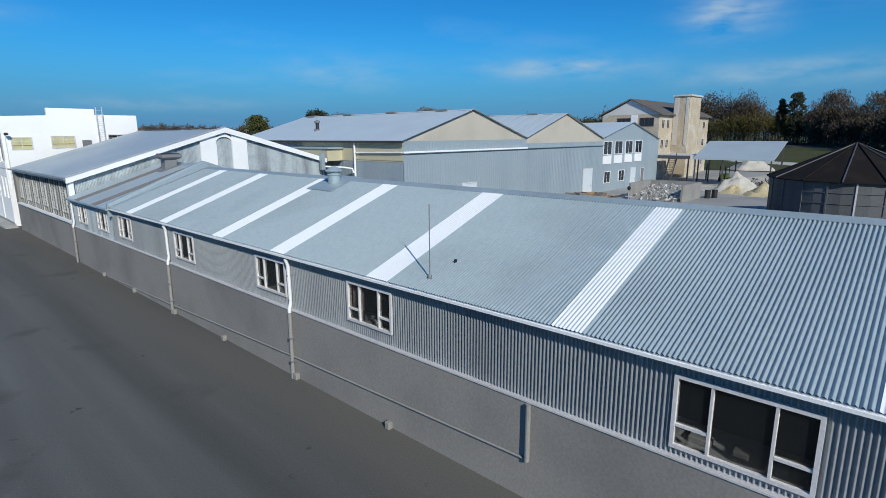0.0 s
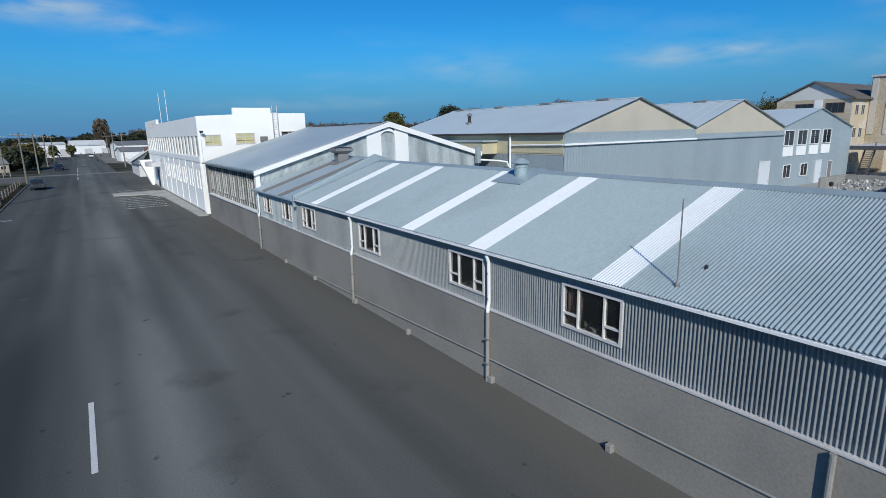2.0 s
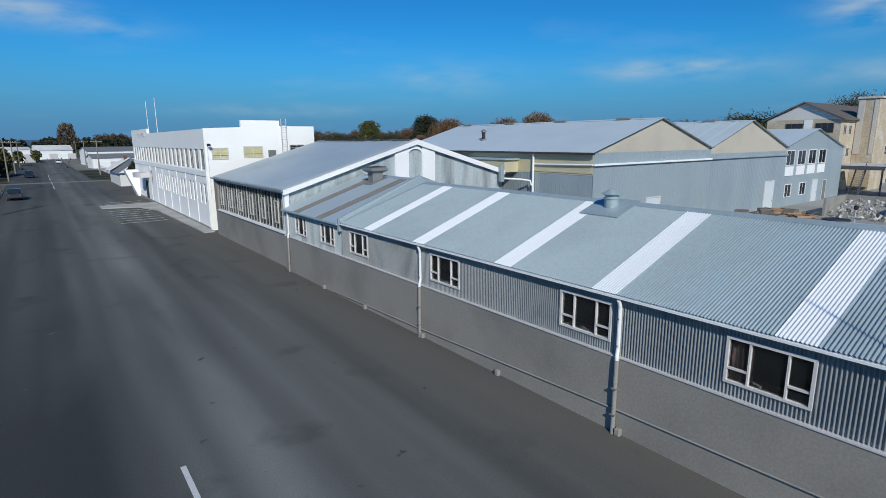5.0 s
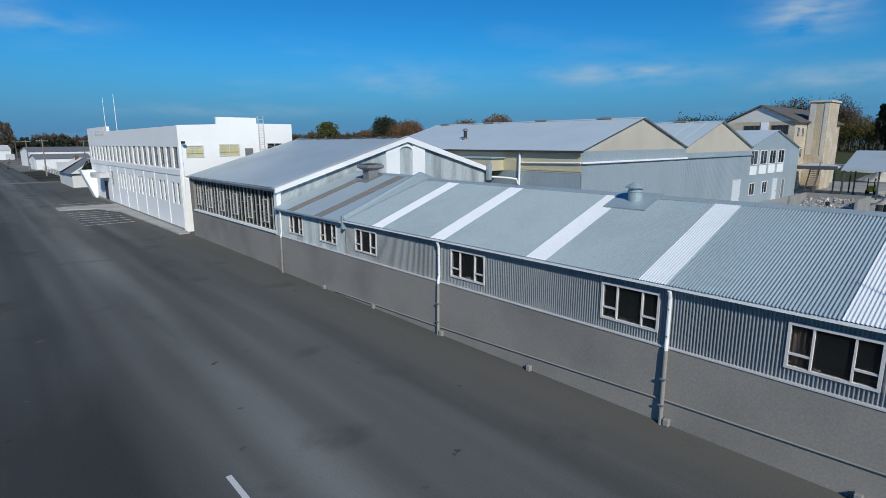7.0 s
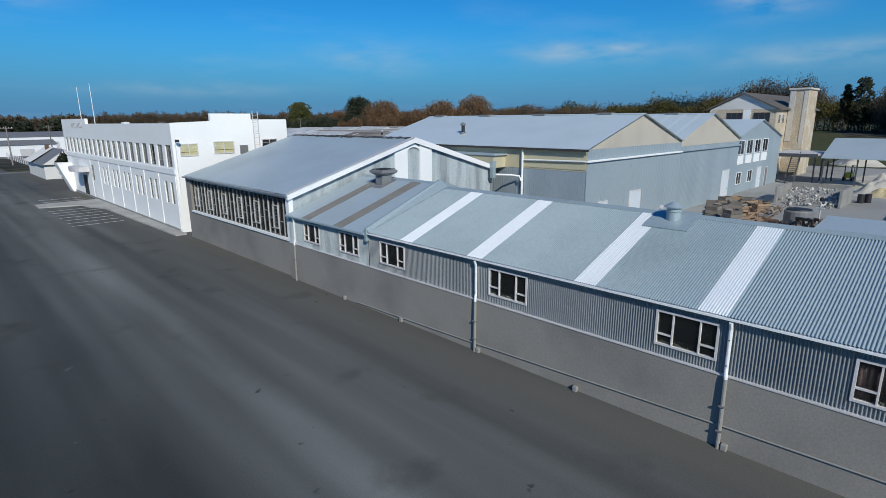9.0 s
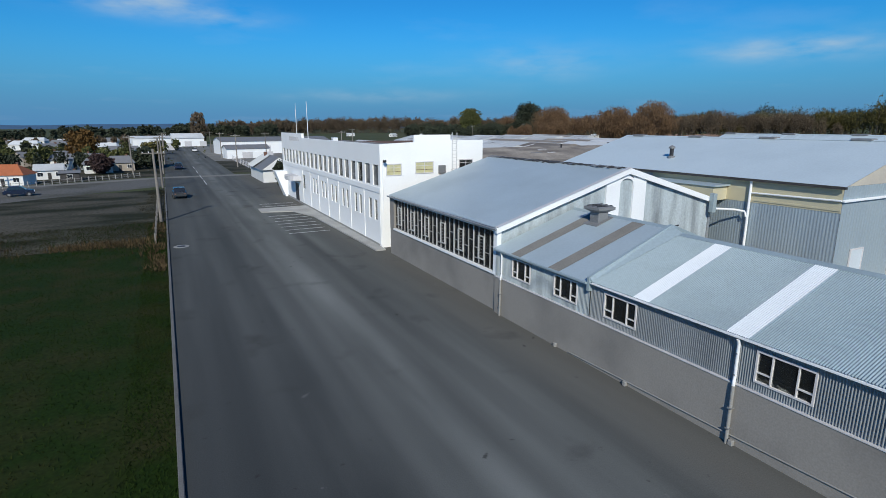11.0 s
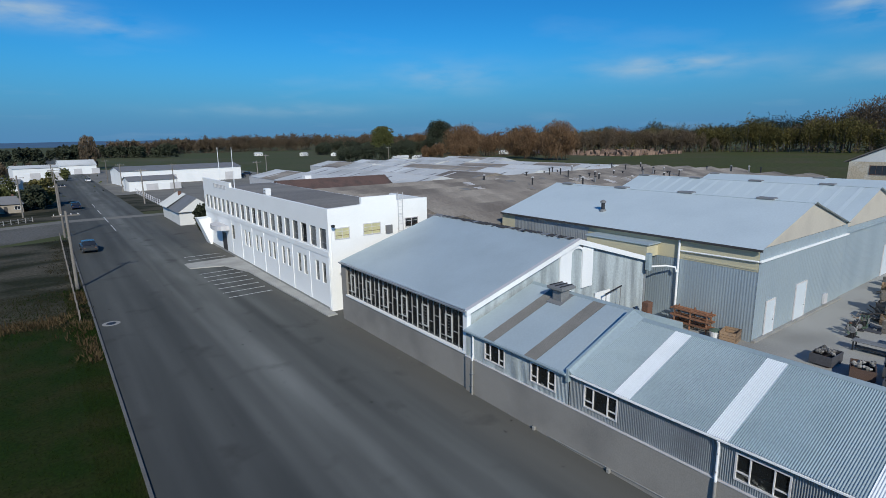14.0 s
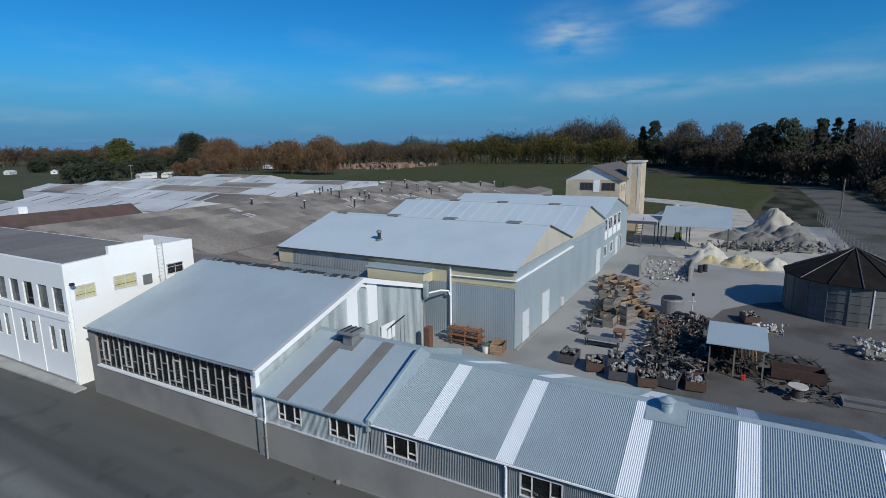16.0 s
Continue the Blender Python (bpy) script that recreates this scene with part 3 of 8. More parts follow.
low = [(EAVE_X, Y_PAR - 0.025, EAVE_Z + 0.03), (RIDGE_X, Y_PAR - 0.025, RIDGE_Z + 0.03), (RIDGE_X, Y_PAR - 0.6, RIDGE_Z + 0.03), (EAVE_X, Y_PAR - 0.16, EAVE_Z + 0.03)]
vs = [bm.verts.new(p) for p in low] + [bm.verts.new((EAVE_X, Y_PAR - 0.025, EAVE_Z + 0.15)), bm.verts.new((RIDGE_X, Y_PAR - 0.025, RIDGE_Z + 0.28))]
for f in ((0, 3, 2, 1), (3, 4, 5, 2), (0, 1, 5, 4), (0, 4, 3), (1, 2, 5)):
    bm.faces.new([vs[q] for q in f])
part("apron", bm, M_ROOF, workshop, "sloped zinc apron against the fire wall")

# ---- gabled hall ----
HALL_Y1, HALL_EAVE, HALL_RX, HALL_RZ, HALL_BX, HALL_BZ = 37.9, 4.62, 8.97, 7.36, 16.9, 5.04
hall = thing("gabled_hall", "gabled hall with pale iron roof, white bargeboards and dark windows", "building")


def hall_top(x):
    return HALL_EAVE + (HALL_RZ - HALL_EAVE) * x / HALL_RX if x < HALL_RX else HALL_RZ - (HALL_RZ - HALL_BZ) * (x - HALL_RX) / (HALL_BX - HALL_RX)


part("wall", boxes((-0.12, 0.15, Y_GAB, HALL_Y1, -0.05, 2.02)), M_CONC, hall, "plain grey concrete base wall")
part("roof", slope(bmesh.new(), Y_GAB - 0.1, HALL_Y1, -0.25, HALL_EAVE, HALL_RX, HALL_RZ, pitch=0.19, amp=0.001), M_ROOF_NEW, hall, "pale zinc corrugated roof slope", smooth=True)
part("roof", slope(bmesh.new(), Y_GAB - 0.1, HALL_Y1, HALL_BX, HALL_BZ, HALL_RX, HALL_RZ, pitch=0.19, amp=0.001), M_ROOF_NEW, hall, "pale zinc corrugated roof slope", smooth=True)
for a, b in ((0.0, HALL_RX), (HALL_RX, HALL_BX)):
    part("gable_cladding", ribbed_y(bmesh.new(), Y_GAB + 0.16, a, b, lambda x: 0.0 if x > 8 else 2.0, lambda x: hall_top(x) - 0.02), M_STREAKED, hall, "weathered galvanised gable cladding", smooth=True)
for a, b in ((7.35, 8.42), (9.5, 10.55)):
    bm = prism(bmesh.new(), [(a, Y_GAB + 0.02, 4.1), (b, Y_GAB + 0.02, 4.1), (b, Y_GAB + 0.02, hall_top(b) - 0.05), (a, Y_GAB + 0.02, hall_top(a) - 0.05)], (0, 0.12, 0))
    part("white_panel", bm, M_WHITE, hall, "white painted upright board")
part("arch_head", prism(bmesh.new(), [(8.42, Y_GAB + 0.04, 6.75)] + [(8.96 - 0.54 * math.cos(k * math.pi / 8), Y_GAB + 0.04, 6.45 + 0.34 * math.sin(k * math.pi / 8)) for k in range(9)] + [(9.5, Y_GAB + 0.04, 6.75), (8.96, Y_GAB + 0.04, 7.1)], (0, 0.08, 0)), M_WHITE, hall, "white board cut to a low arch between the upright boards")
for (xa, za), (xb, zb) in (((-0.27, HALL_EAVE - 0.02), (HALL_RX, HALL_RZ + 0.05)), ((HALL_BX + 0.1, HALL_BZ), (HALL_RX, HALL_RZ + 0.05))):
    bm = prism(bmesh.new(), [(xa, Y_GAB - 0.14, za - 0.27), (xb, Y_GAB - 0.14, zb - 0.33), (xb, Y_GAB - 0.14, zb + 0.02), (xa, Y_GAB - 0.14, za + 0.06)], (0, 0.16, 0))
    part("bargeboard", bm, M_WHITE, hall, "white painted bargeboard")
part("far_wall", boxes((0.15, HALL_BX, HALL_Y1 - 0.2, HALL_Y1 - 0.02, 0, 4.6)), M_CONC, hall)
part("back_wall", boxes((HALL_BX - 0.2, HALL_BX - 0.02, Y_GAB + 0.1, HALL_Y1 - 0.2, 0, HALL_BZ - 0.05)), M_WALL_TIN, hall)

# ---- white office block ----
WX, WY0, WY1, WTOP = 0.1, 39.95, 80.0, 8.4
office = thing("office_block", "white painted two-storey office block with a stepped parapet", "building")
UP_Z, LO_Z = (5.06, 6.76), (2.14, 3.88)
ups = [(WY0 + 0.45 + 1.97 * i, WY0 + 0.45 + 1.97 * i + 1.3) for i in range(20)]
los = []
for k in range(6):
    y = WY0 + 0.85 + 3.94 * k
    los += [(y, y + 0.72), (y + 1.35, y + 2.07)]
los = [q for q in los if q[1] < WY1 - 14]
los += [(WY0 + 26.6, WY0 + 27.8)]


def block_wall(parent, x, y0, y1, z0, z1, ops, t=0.3):
    """A solid wall facing -x with openings (y0, y1, z0, z1) through it, all in one mesh."""
    ys = sorted({y0, y1, *[o[0] for o in ops], *[o[1] for o in ops]})
    zs = sorted({z0, z1, *[o[2] for o in ops], *[o[3] for o in ops]})
    bm = bmesh.new()
    solid = lambda a, b, c, d: not any(o[0] <= (a + b) / 2 <= o[1] and o[2] <= (c + d) / 2 <= o[3] for o in ops)
    for a, b in zip(ys, ys[1:]):
        run = None
        for c, d in zip(zs, zs[1:]):
            if solid(a, b, c, d):
                run = (run[0], d) if run else (c, d)
            elif run:
                box(bm, x, x + t, a, b, *run)
                run = None
        if run:
            box(bm, x, x + t, a, b, *run)
    bmesh.ops.remove_doubles(bm, verts=bm.verts[:], dist=0.0005)
    return bm


ops = [(a, b, *UP_Z) for a, b in ups] + [(a, b, *LO_Z) for a, b in los]
M_OFFICE = mat("bright_white_masonry_paint", (0.93, 0.92, 0.895), 0.7, 0.0, 0.03, 0.25, 12, 0.06, second=(0.885, 0.875, 0.85))
part("front_wall", block_wall(office, WX, WY0, WY1, -0.05, WTOP, ops), M_OFFICE, office, "white painted street wall")


def office_window(parent, y0, y1, z0, z1, x, material):
    f = part("window", boxes((x + 0.1, x + 0.16, y0, y1, z0, z0 + 0.06), (x + 0.1, x + 0.16, y0, y1, z1 - 0.06, z1), (x + 0.1, x + 0.16, y0, y0 + 0.06, z0 + 0.06, z1 - 0.06),
                             (x + 0.1, x + 0.16, y1 - 0.06, y1, z0 + 0.06, z1 - 0.06), (x + 0.11, x + 0.15, y0 + 0.06, y1 - 0.06, z0 + 0.28 * (z1 - z0), z0 + 0.28 * (z1 - z0) + 0.05)), M_MULL, parent)
    zt = z0 + 0.28 * (z1 - z0)
    part("pane", boxes((x + 0.125, x + 0.132, y0 + 0.06, y1 - 0.06, z0 + 0.06, zt)), material, f)
    part("pane", boxes((x + 0.125, x + 0.132, y0 + 0.06, y1 - 0.06, zt + 0.05, z1 - 0.06)), material, f)
    return f


M_BLIND = mat("glass_with_pale_blind", (0.20, 0.205, 0.205), 0.25, 0.0, 0.25, 0.5, 6, 0.0, second=(0.06, 0.065, 0.07), cover=(0.4, 0.6))
for i, (a, b) in enumerate(ups):
    office_window(office, a, b, *UP_Z, WX, M_GLASS if i in (2, 9) else M_BLIND)
for i, (a, b) in enumerate(los):
    office_window(office, a, b, *LO_Z, WX, M_GLASS if i % 3 == 0 else M_BLIND)
X1, X2, X3 = 3.15, 6.5, 9.7
part("side_wall", prism(bmesh.new(), [(WX + 0.002, WY0 - 0.004, -0.05), (X3, WY0 - 0.004, -0.05), (X3, WY0 - 0.004, 8.66), (X2, WY0 - 0.004, 8.66), (X2, WY0 - 0.004, 9.13), (X1, WY0 - 0.004, 9.13), (X1, WY0 - 0.004, 8.55), (WX + 0.002, WY0 - 0.004, 8.43)], (0, 0.3, 0)),
     M_OFFICE, office, "white side wall with a stepped top")
part("back_wall", boxes((X3 - 0.3, X3, WY0 + 6, WY1 - 0.3, 0, 7.7), (X3 - 0.3, X3, WY0 + 0.3, WY0 + 6, 0, 8.6)), M_WHITE, office)
part("end_wall", boxes((WX + 0.3, X3, WY1 - 0.3, WY1, -0.05, 7.7)), M_WHITE, office)
part("roof", boxes((WX + 0.3, X3 - 0.3, WY0 + 0.3, WY1 - 0.3, 7.55, 7.75)), M_DARKROOF, office, "flat dark bitumen roof")

# ---- big sheds ----
SH_Y0, SH_Y1 = 15.9, 40.3
shed = thing("storage_shed", "large blue-grey iron shed with cream gable and pale roof", "building")
S1 = (19.3, 6.52, 27.2, 8.88, 35.2, 6.5)


def shed_roof(parent, s, y0, y1, material, over=0.25):
    xa, za, xr, zr, xb, zb = s
    part("roof", slope(bmesh.new(), y0 - over, y1, xa - 0.3, za - 0.08, xr, zr, pitch=0.19, amp=0.001), material, parent, "pale zinc roof slope", smooth=True)
    part("roof", slope(bmesh.new(), y0 - over, y1, xb, zb, xr, zr, pitch=0.19, amp=0.001), material, parent, "pale zinc roof slope", smooth=True)
    part("ridge_cap", ridge_cap(y0 - over, y1, xr, zr, 0.3, 0.08), material, parent)


def gable_end(parent, s, y, z_split, low_mat, top_mat):
    xa, za, xr, zr, xb, zb = s
    part("wall", ribbed_y(bmesh.new(), y, xa, xb, lambda x: 0.0, lambda x: z_split(x), pitch=0.30, amp=0.012), low_mat, parent, "blue-grey ribbed iron wall", smooth=True)
    bm = prism(bmesh.new(), [(xa, y + 0.03, z_split(xa)), (xb, y + 0.03, z_split(xb)), (xb, y + 0.03, zb - 0.02), (xr, y + 0.03, zr - 0.04), (xa, y + 0.03, za - 0.02)], (0, 0.1, 0))
    part("gable", bm, top_mat, parent, "cream painted gable")


shed_roof(shed, S1, SH_Y0, SH_Y1, M_ROOF_SHED)
gable_end(shed, S1, SH_Y0, lambda x: 6.4, M_SHED_TIN, M_GABLE)
part("wall", ribbed(bmesh.new(), S1[0], SH_Y0, SH_Y1, 0, 4.86, pitch=0.19, amp=0.008), M_SHED_TIN, shed, "grey ribbed iron street-side wall", smooth=True)
part("cream_band", boxes((S1[0] - 0.02, S1[0] + 0.1, SH_Y0 + 0.01, SH_Y1 - 5, 4.86, 6.45)), M_CREAM, shed, "cream boarded band below the eave")
part("end_wall", boxes((S1[0] + 0.2, S1[4], SH_Y1 - 0.3, SH_Y1 - 0.1, 0, 6.3)), M_SHED_TIN, shed)

shed2 = thing("storage_shed", "second blue-grey iron shed with cream gable and skylit roof", "building")
S2 = (35.22, 6.5, 42.7, 8.95, 51.4, 6.3)
shed_roof(shed2, S2, SH_Y0 + 0.2, SH_Y1, M_ROOF_SHED)
gable_end(shed2, S2, SH_Y0 + 0.2, lambda x: 6.0, M_SHED_TIN, M_GABLE)
part("end_wall", boxes((S2[0] + 0.2, S2[4], SH_Y1 - 0.3, SH_Y1 - 0.1, 0, 6.0)), M_SHED_TIN, shed2)

annexe = thing("annexe", "two-storey blue-grey annexe with white-framed windows", "building")
S3 = (51.42, 6.3, 60.2, 8.3, 69.3, 6.1)
shed_roof(annexe, S3, SH_Y0 + 0.6, SH_Y1, M_ROOF_SHED)
gable_end(annexe, S3, SH_Y0 + 0.6, lambda x: 5.9, M_SHED_TIN, M_SHED_TIN)
part("end_wall", boxes((S3[4] - 0.2, S3[4], SH_Y0 + 0.62, SH_Y1, 0, 6.0)), M_SHED_TIN, annexe)

# ---- old mill, canopies and tank ----
M_MILL = mat("weathered_yellow_render", (0.50, 0.41, 0.29), 0.85, 0.0, 0.3, 0.6, 6, 0.2, second=(0.60, 0.55, 0.46))
M_MILLTOP = mat("pale_render", (0.60, 0.56, 0.50), 0.85, 0.0, 0.1, 0.4, 6, 0.15)
M_PALEGABLE = mat("pale_gable_boarding", (0.66, 0.645, 0.61), 0.8, 0, 0.08, 0.5, 10, 0.1, second=(0.58, 0.565, 0.53))
M_TILE = mat("brown_roof_tiles", (0.13, 0.115, 0.10), 0.85, 0.0, 0.15, 0.6, 8, 0.2)
M_TANK = mat("stained_concrete_staves", (0.115, 0.12, 0.12), 0.8, 0.0, 0.2, 0.35, 10, 0.2, second=(0.05, 0.052, 0.053), stretch=(1, 1, 0.12))
mill = thing("mill_building", "old three-storey yellow-rendered mill with gabled tile roof", "building")
MX0, MX1, MY0, MY1, MZ, MA = 75.5, 99.0, 19.0, 28.2, 9.75, 11.95
part("wall", boxes((MX0, MX1, MY0, MY1, 0, MZ)), M_MILL, mill, "stained yellow rendered wall")
part("gable", prism(bmesh.new(), [(MX0 - 0.01, MY0, MZ), (MX0 - 0.01, MY1, MZ), (MX0 - 0.01, (MY0 + MY1) / 2, MA)], (0.3, 0, 0)), M_PALEGABLE, mill, "pale boarded gable")
for s in (-1, 1):
    ym, ye = (MY0 + MY1) / 2, (MY0 if s < 0 else MY1) + 0.5 * s
    part("roof", prism(bmesh.new(), [(MX0 - 0.4, ym, MA + 0.05), (MX0 - 0.4, ye, MZ - 0.15), (MX0 - 0.4, ye, MZ + 0.02), (MX0 - 0.4, ym, MA + 0.25)], (MX1 - MX0 + 0.8, 0, 0)), M_TILE, mill, "brown tiled roof slope")
tower = part("tower", boxes((81.0, 86.0, 16.5, 19.0, 0, 12.5), bev=0.05), M_MILL, mill, "square stair tower in stained yellow render")
part("cap", boxes((80.8, 86.2, 16.3, 19.1, 12.501, 12.75)), M_MILLTOP, tower)
part("strip", boxes((80.94, 80.999, 16.7, 17.1, 5, 12.4), (80.94, 80.999, 18.2, 18.9, 5, 12.4)), M_MILLTOP, tower)


def small_window(parent, cx, cy, cz, w, h, facing, n=3, frame_mat=None, depth=0.05):
    """A glazed window laid on a wall facing -x or -y, with its bars."""
    fm = frame_mat or M_FRAME
    def q(a0, a1, z0, z1, d0, d1):
        return (cx + a0, cx + a1, cy - d1, cy - d0, cz + z0, cz + z1) if facing == "y" else (cx - d1, cx - d0, cy + a0, cy + a1, cz + z0, cz + z1)
    t = 0.06
    f = part("window", boxes(q(-w / 2, w / 2, -h / 2, -h / 2 + t, 0.002, depth), q(-w / 2, w / 2, h / 2 - t, h / 2, 0.002, depth), q(-w / 2, -w / 2 + t, -h / 2 + t, h / 2 - t, 0.002, depth), q(w / 2 - t, w / 2, -h / 2 + t, h / 2 - t, 0.002, depth)), fm, parent)
    part("pane", boxes(q(-w / 2 + t, w / 2 - t, -h / 2 + t, h / 2 - t, 0.003, 0.02)), M_BLACKGLASS, f)
    for k in range(1, n):
        a = -w / 2 + w * k / n
        part("glazing_bar", boxes(q(a - 0.02, a + 0.02, -h / 2 + t, h / 2 - t, 0.021, 0.04)), fm, f)
    return f


M_BLACKGLASS = mat("dark_pane", (0.022, 0.026, 0.032), 0.12, 0.0, 0.2, 0.5, 4, 0.0, gloss=0.7)
for x in (77.1, 79.1, 88.0, 90.5, 93.5, 96.5):
    for z in (2.0, 5.3, 8.3):
        small_window(mill, x, MY0, z, 1.1, 1.3, "y", 2)
for y in (20.9, 24.6):
    small_window(mill, MX0, y, 8.6, 2.2, 1.3, "x", 3, M_RUST)
part("board", boxes((MX0 - 0.06, MX0 - 0.004, 22.4, 23.4, 7.6, 9.7)), M_WHITE, mill, "white painted boarding between the windows")

M_POST = mat("dark_steel_post", (0.10, 0.10, 0.11), 0.6, 0.3, 0.2, 1, 10, 0.1)
canopy = thing("open_canopy", "open steel canopy with a pale blue-grey monopitch roof", "canopy")
CX0, CX1, CY0, CY1 = 68.8, 75.6, 2.0, 11.6
part("roof", prism(bmesh.new(), [(CX0, CY0, 3.4), (CX1, CY0, 5.65), (CX1, CY0, 5.77), (CX0, CY0, 3.52)], (0, CY1 - CY0, 0)), M_ROOF_NEW, canopy, "pale iron monopitch roof")
for y in (CY0 + 0.3, (CY0 + CY1) / 2 + 1, CY1 - 0.3):
    for x, z in ((CX0 + 0.3, 3.48), (CX1 - 0.3, 5.55)):
        part("post", boxes((x - 0.08, x + 0.08, y - 0.08, y + 0.08, 0, z)), M_POST, canopy)
    part("rafter", prism(bmesh.new(), [(CX0 + 0.1, y - 0.06, 3.25), (CX1 - 0.1, y - 0.06, 5.47), (CX1 - 0.1, y - 0.06, 5.65), (CX0 + 0.1, y - 0.06, 3.41)], (0, 0.12, 0)), M_POST, canopy)
porch = thing("loading_canopy", "flat white loading canopy on dark posts beside the annexe", "canopy")
part("roof", boxes((69.5, 78.5, 12.1, 17.4, 3.6, 3.85)), M_FLASH, porch)
part("fascia", boxes((69.4, 69.5, 12.1, 17.4, 3.4, 3.86)), M_POST, porch)
for x in (69.7, 74.0, 78.1):
    part("post", boxes((x - 0.08, x + 0.08, 12.3, 12.46, 0, 3.6)), M_POST, porch)

M_TANKROOF = mat("black_rusted_iron", (0.014, 0.012, 0.011), 0.85, 0.0, 0.3, 0.8, 10, 0.2, second=(0.024, 0.019, 0.016), gloss=0.15)
TX, TY, TR, TZ, TA = 42.6, -8.3, 5.2, 3.5, 6.0
tank = thing("round_tank", "round stained concrete tank under a dark conical iron roof", "tank")
part("wall", lathe(bmesh.new(), [(TR, 0), (TR, TZ)], 40, (TX, TY, 0)), M_TANK, tank, "stained grey stave wall")
NSEG = 14
for k in range(NSEG):
    a0, a1 = 2 * math.pi * k / NSEG, 2 * math.pi * (k + 1) / NSEG
    rim = lambda a, r, z: (TX + r * math.cos(a), TY + r * math.sin(a), z)
    part("roof_panel", prism(bmesh.new(), [rim(a0, TR + 0.3, TZ - 0.05), rim(a1, TR + 0.3, TZ - 0.05), (TX, TY, TA)], (0, 0, 0.06)), M_TANKROOF, tank, "dark rusted iron roof panel")
    part("rib", tube(bmesh.new(), [rim(a0, TR + 0.32, TZ + 0.05), (TX, TY, TA + 0.1)], 0.05, 6), M_POST if k % 2 else M_TANKROOF, tank)
for k in range(20):
    a = 2 * math.pi * (k + 0.5) / 20
    part("stave_joint", boxes((-0.04, 0.04, -0.05, 0.05, 0, TZ - 0.05)), M_FLASH if k in (10, 12) else M_TANK, tank).matrix_basis = pose(TX + (TR + 0.02) * math.cos(a), TY + (TR + 0.02) * math.sin(a), 0, 0, 0, math.degrees(a))
for k in range(4):
    bm = bmesh.new()
    z = 0.5 + 0.75 * k
    ring = [(TX + (TR + 0.03) * math.cos(2 * math.pi * q / 40), TY + (TR + 0.03) * math.sin(2 * math.pi * q / 40), z) for q in range(41)]
    part("hoop", tube(bm, ring, 0.02, 5, caps=False), M_TANK, tank)


# ---- fittings of the workshop ----
def downpipe(y, z_top=3.5, low=True):
    p = part("downpipe", tube(bmesh.new(), [(EAVE_X - 0.03, y, z_top), (-0.1, y, z_top - 0.2), (-0.095, y, PLINTH_Z + 0.22), (-0.165, y - 0.03, PLINTH_Z + 0.02), (-0.165, y - 0.03, PLINTH_Z - 0.05)], 0.05, 10), M_WHITE, workshop, "white painted downpipe")
    part("lower_pipe", tube(bmesh.new(), [(-0.165, y - 0.03, PLINTH_Z - 0.052), (-0.2, y - 0.05, 0.0)], 0.055, 10), M_KERB, p, "bare grey lower pipe")
    for z in (2.3, 3.0):
        part("bracket", boxes((-0.155, 0.0, y - 0.02, y + 0.02, z, z + 0.04)), M_STEEL, p)
    for z in (0.5, 1.2):
        part("bracket", boxes((-0.26, -0.1, y - 0.11, y + 0.03, z, z + 0.04)), M_STEEL, p)
    return p


downpipe(0.08)
downpipe(8.7)
downpipe(21.83)
part("stub_pipe", tube(bmesh.new(), [(-0.155, -7.9, PLINTH_Z - 0.02), (-0.155, -7.9, 0.85)], 0.05, 10), M_KERB, workshop, "grey upright pipe on the base wall")
part("wall_pipe", tube(bmesh.new(), [(-0.13, -7.9, 0.86), (-0.13, 0.1, 0.64), (-0.13, 8.7, 0.3), (-0.13, 16.3, 0.08)], 0.024, 8), M_KERB, workshop, "long grey service pipe along the base wall")


def roof_z(x):
    return EAVE_Z + (RIDGE_Z - EAVE_Z) * (x - EAVE_X) / (RIDGE_X - EAVE_X)


vent = thing("roof_vent", "round galvanised roof ventilator with conical cap", "roof vent")
bm = prism(bmesh.new(), [(3.35, 2.7, roof_z(3.35) + 0.02), (RIDGE_X + 0.15, 2.7, RIDGE_Z + 0.05), (RIDGE_X + 0.15, 2.7, RIDGE_Z + 0.07), (3.35, 2.7, roof_z(3.35) + 0.05)], (0, 1.5, 0))
part("flashing", bm, M_ROOF, vent)
part("barrel", lathe(bmesh.new(), [(0.23, -0.35), (0.23, 0.1), (0.255, 0.115), (0.255, 0.14), (0.23, 0.155), (0.23, 0.27)], 20, (4.05, 3.45, 5.3)), M_ROOF, vent, smooth=False)
part("cap", lathe(bmesh.new(), [(0.32, 0.25), (0.33, 0.28), (0.09, 0.42), (0.03, 0.435)], 20, (4.05, 3.45, 5.3)), M_ROOF, vent)

vent2 = thing("roof_vent", "square sheet-metal roof ventilator with flared hood", "roof vent")
VX, VY, VZ = 4.45, 19.75, 5.0
part("flashing", prism(bmesh.new(), [(VX - 0.6, VY - 0.5, VZ - 0.12), (VX + 0.5, VY - 0.5, VZ + 0.27), (VX + 0.5, VY - 0.5, VZ + 0.29), (VX - 0.6, VY - 0.5, VZ - 0.08)], (0, 1.0, 0)), M_STEEL, vent2)
part("throat", boxes((VX - 0.33, VX + 0.33, VY - 0.33, VY + 0.33, VZ - 0.1, VZ + 0.56), bev=0.03), M_STEEL, vent2)
bm = bmesh.new()
for s, z in ((0.34, 0.55), (0.55, 0.68), (0.55, 0.80), (0.45, 0.85)):
    for x, y in ((-s, -s), (s, -s), (s, s), (-s, s)):
        bm.verts.new((VX + x, VY + y, VZ + z))
bm.verts.ensure_lookup_table()
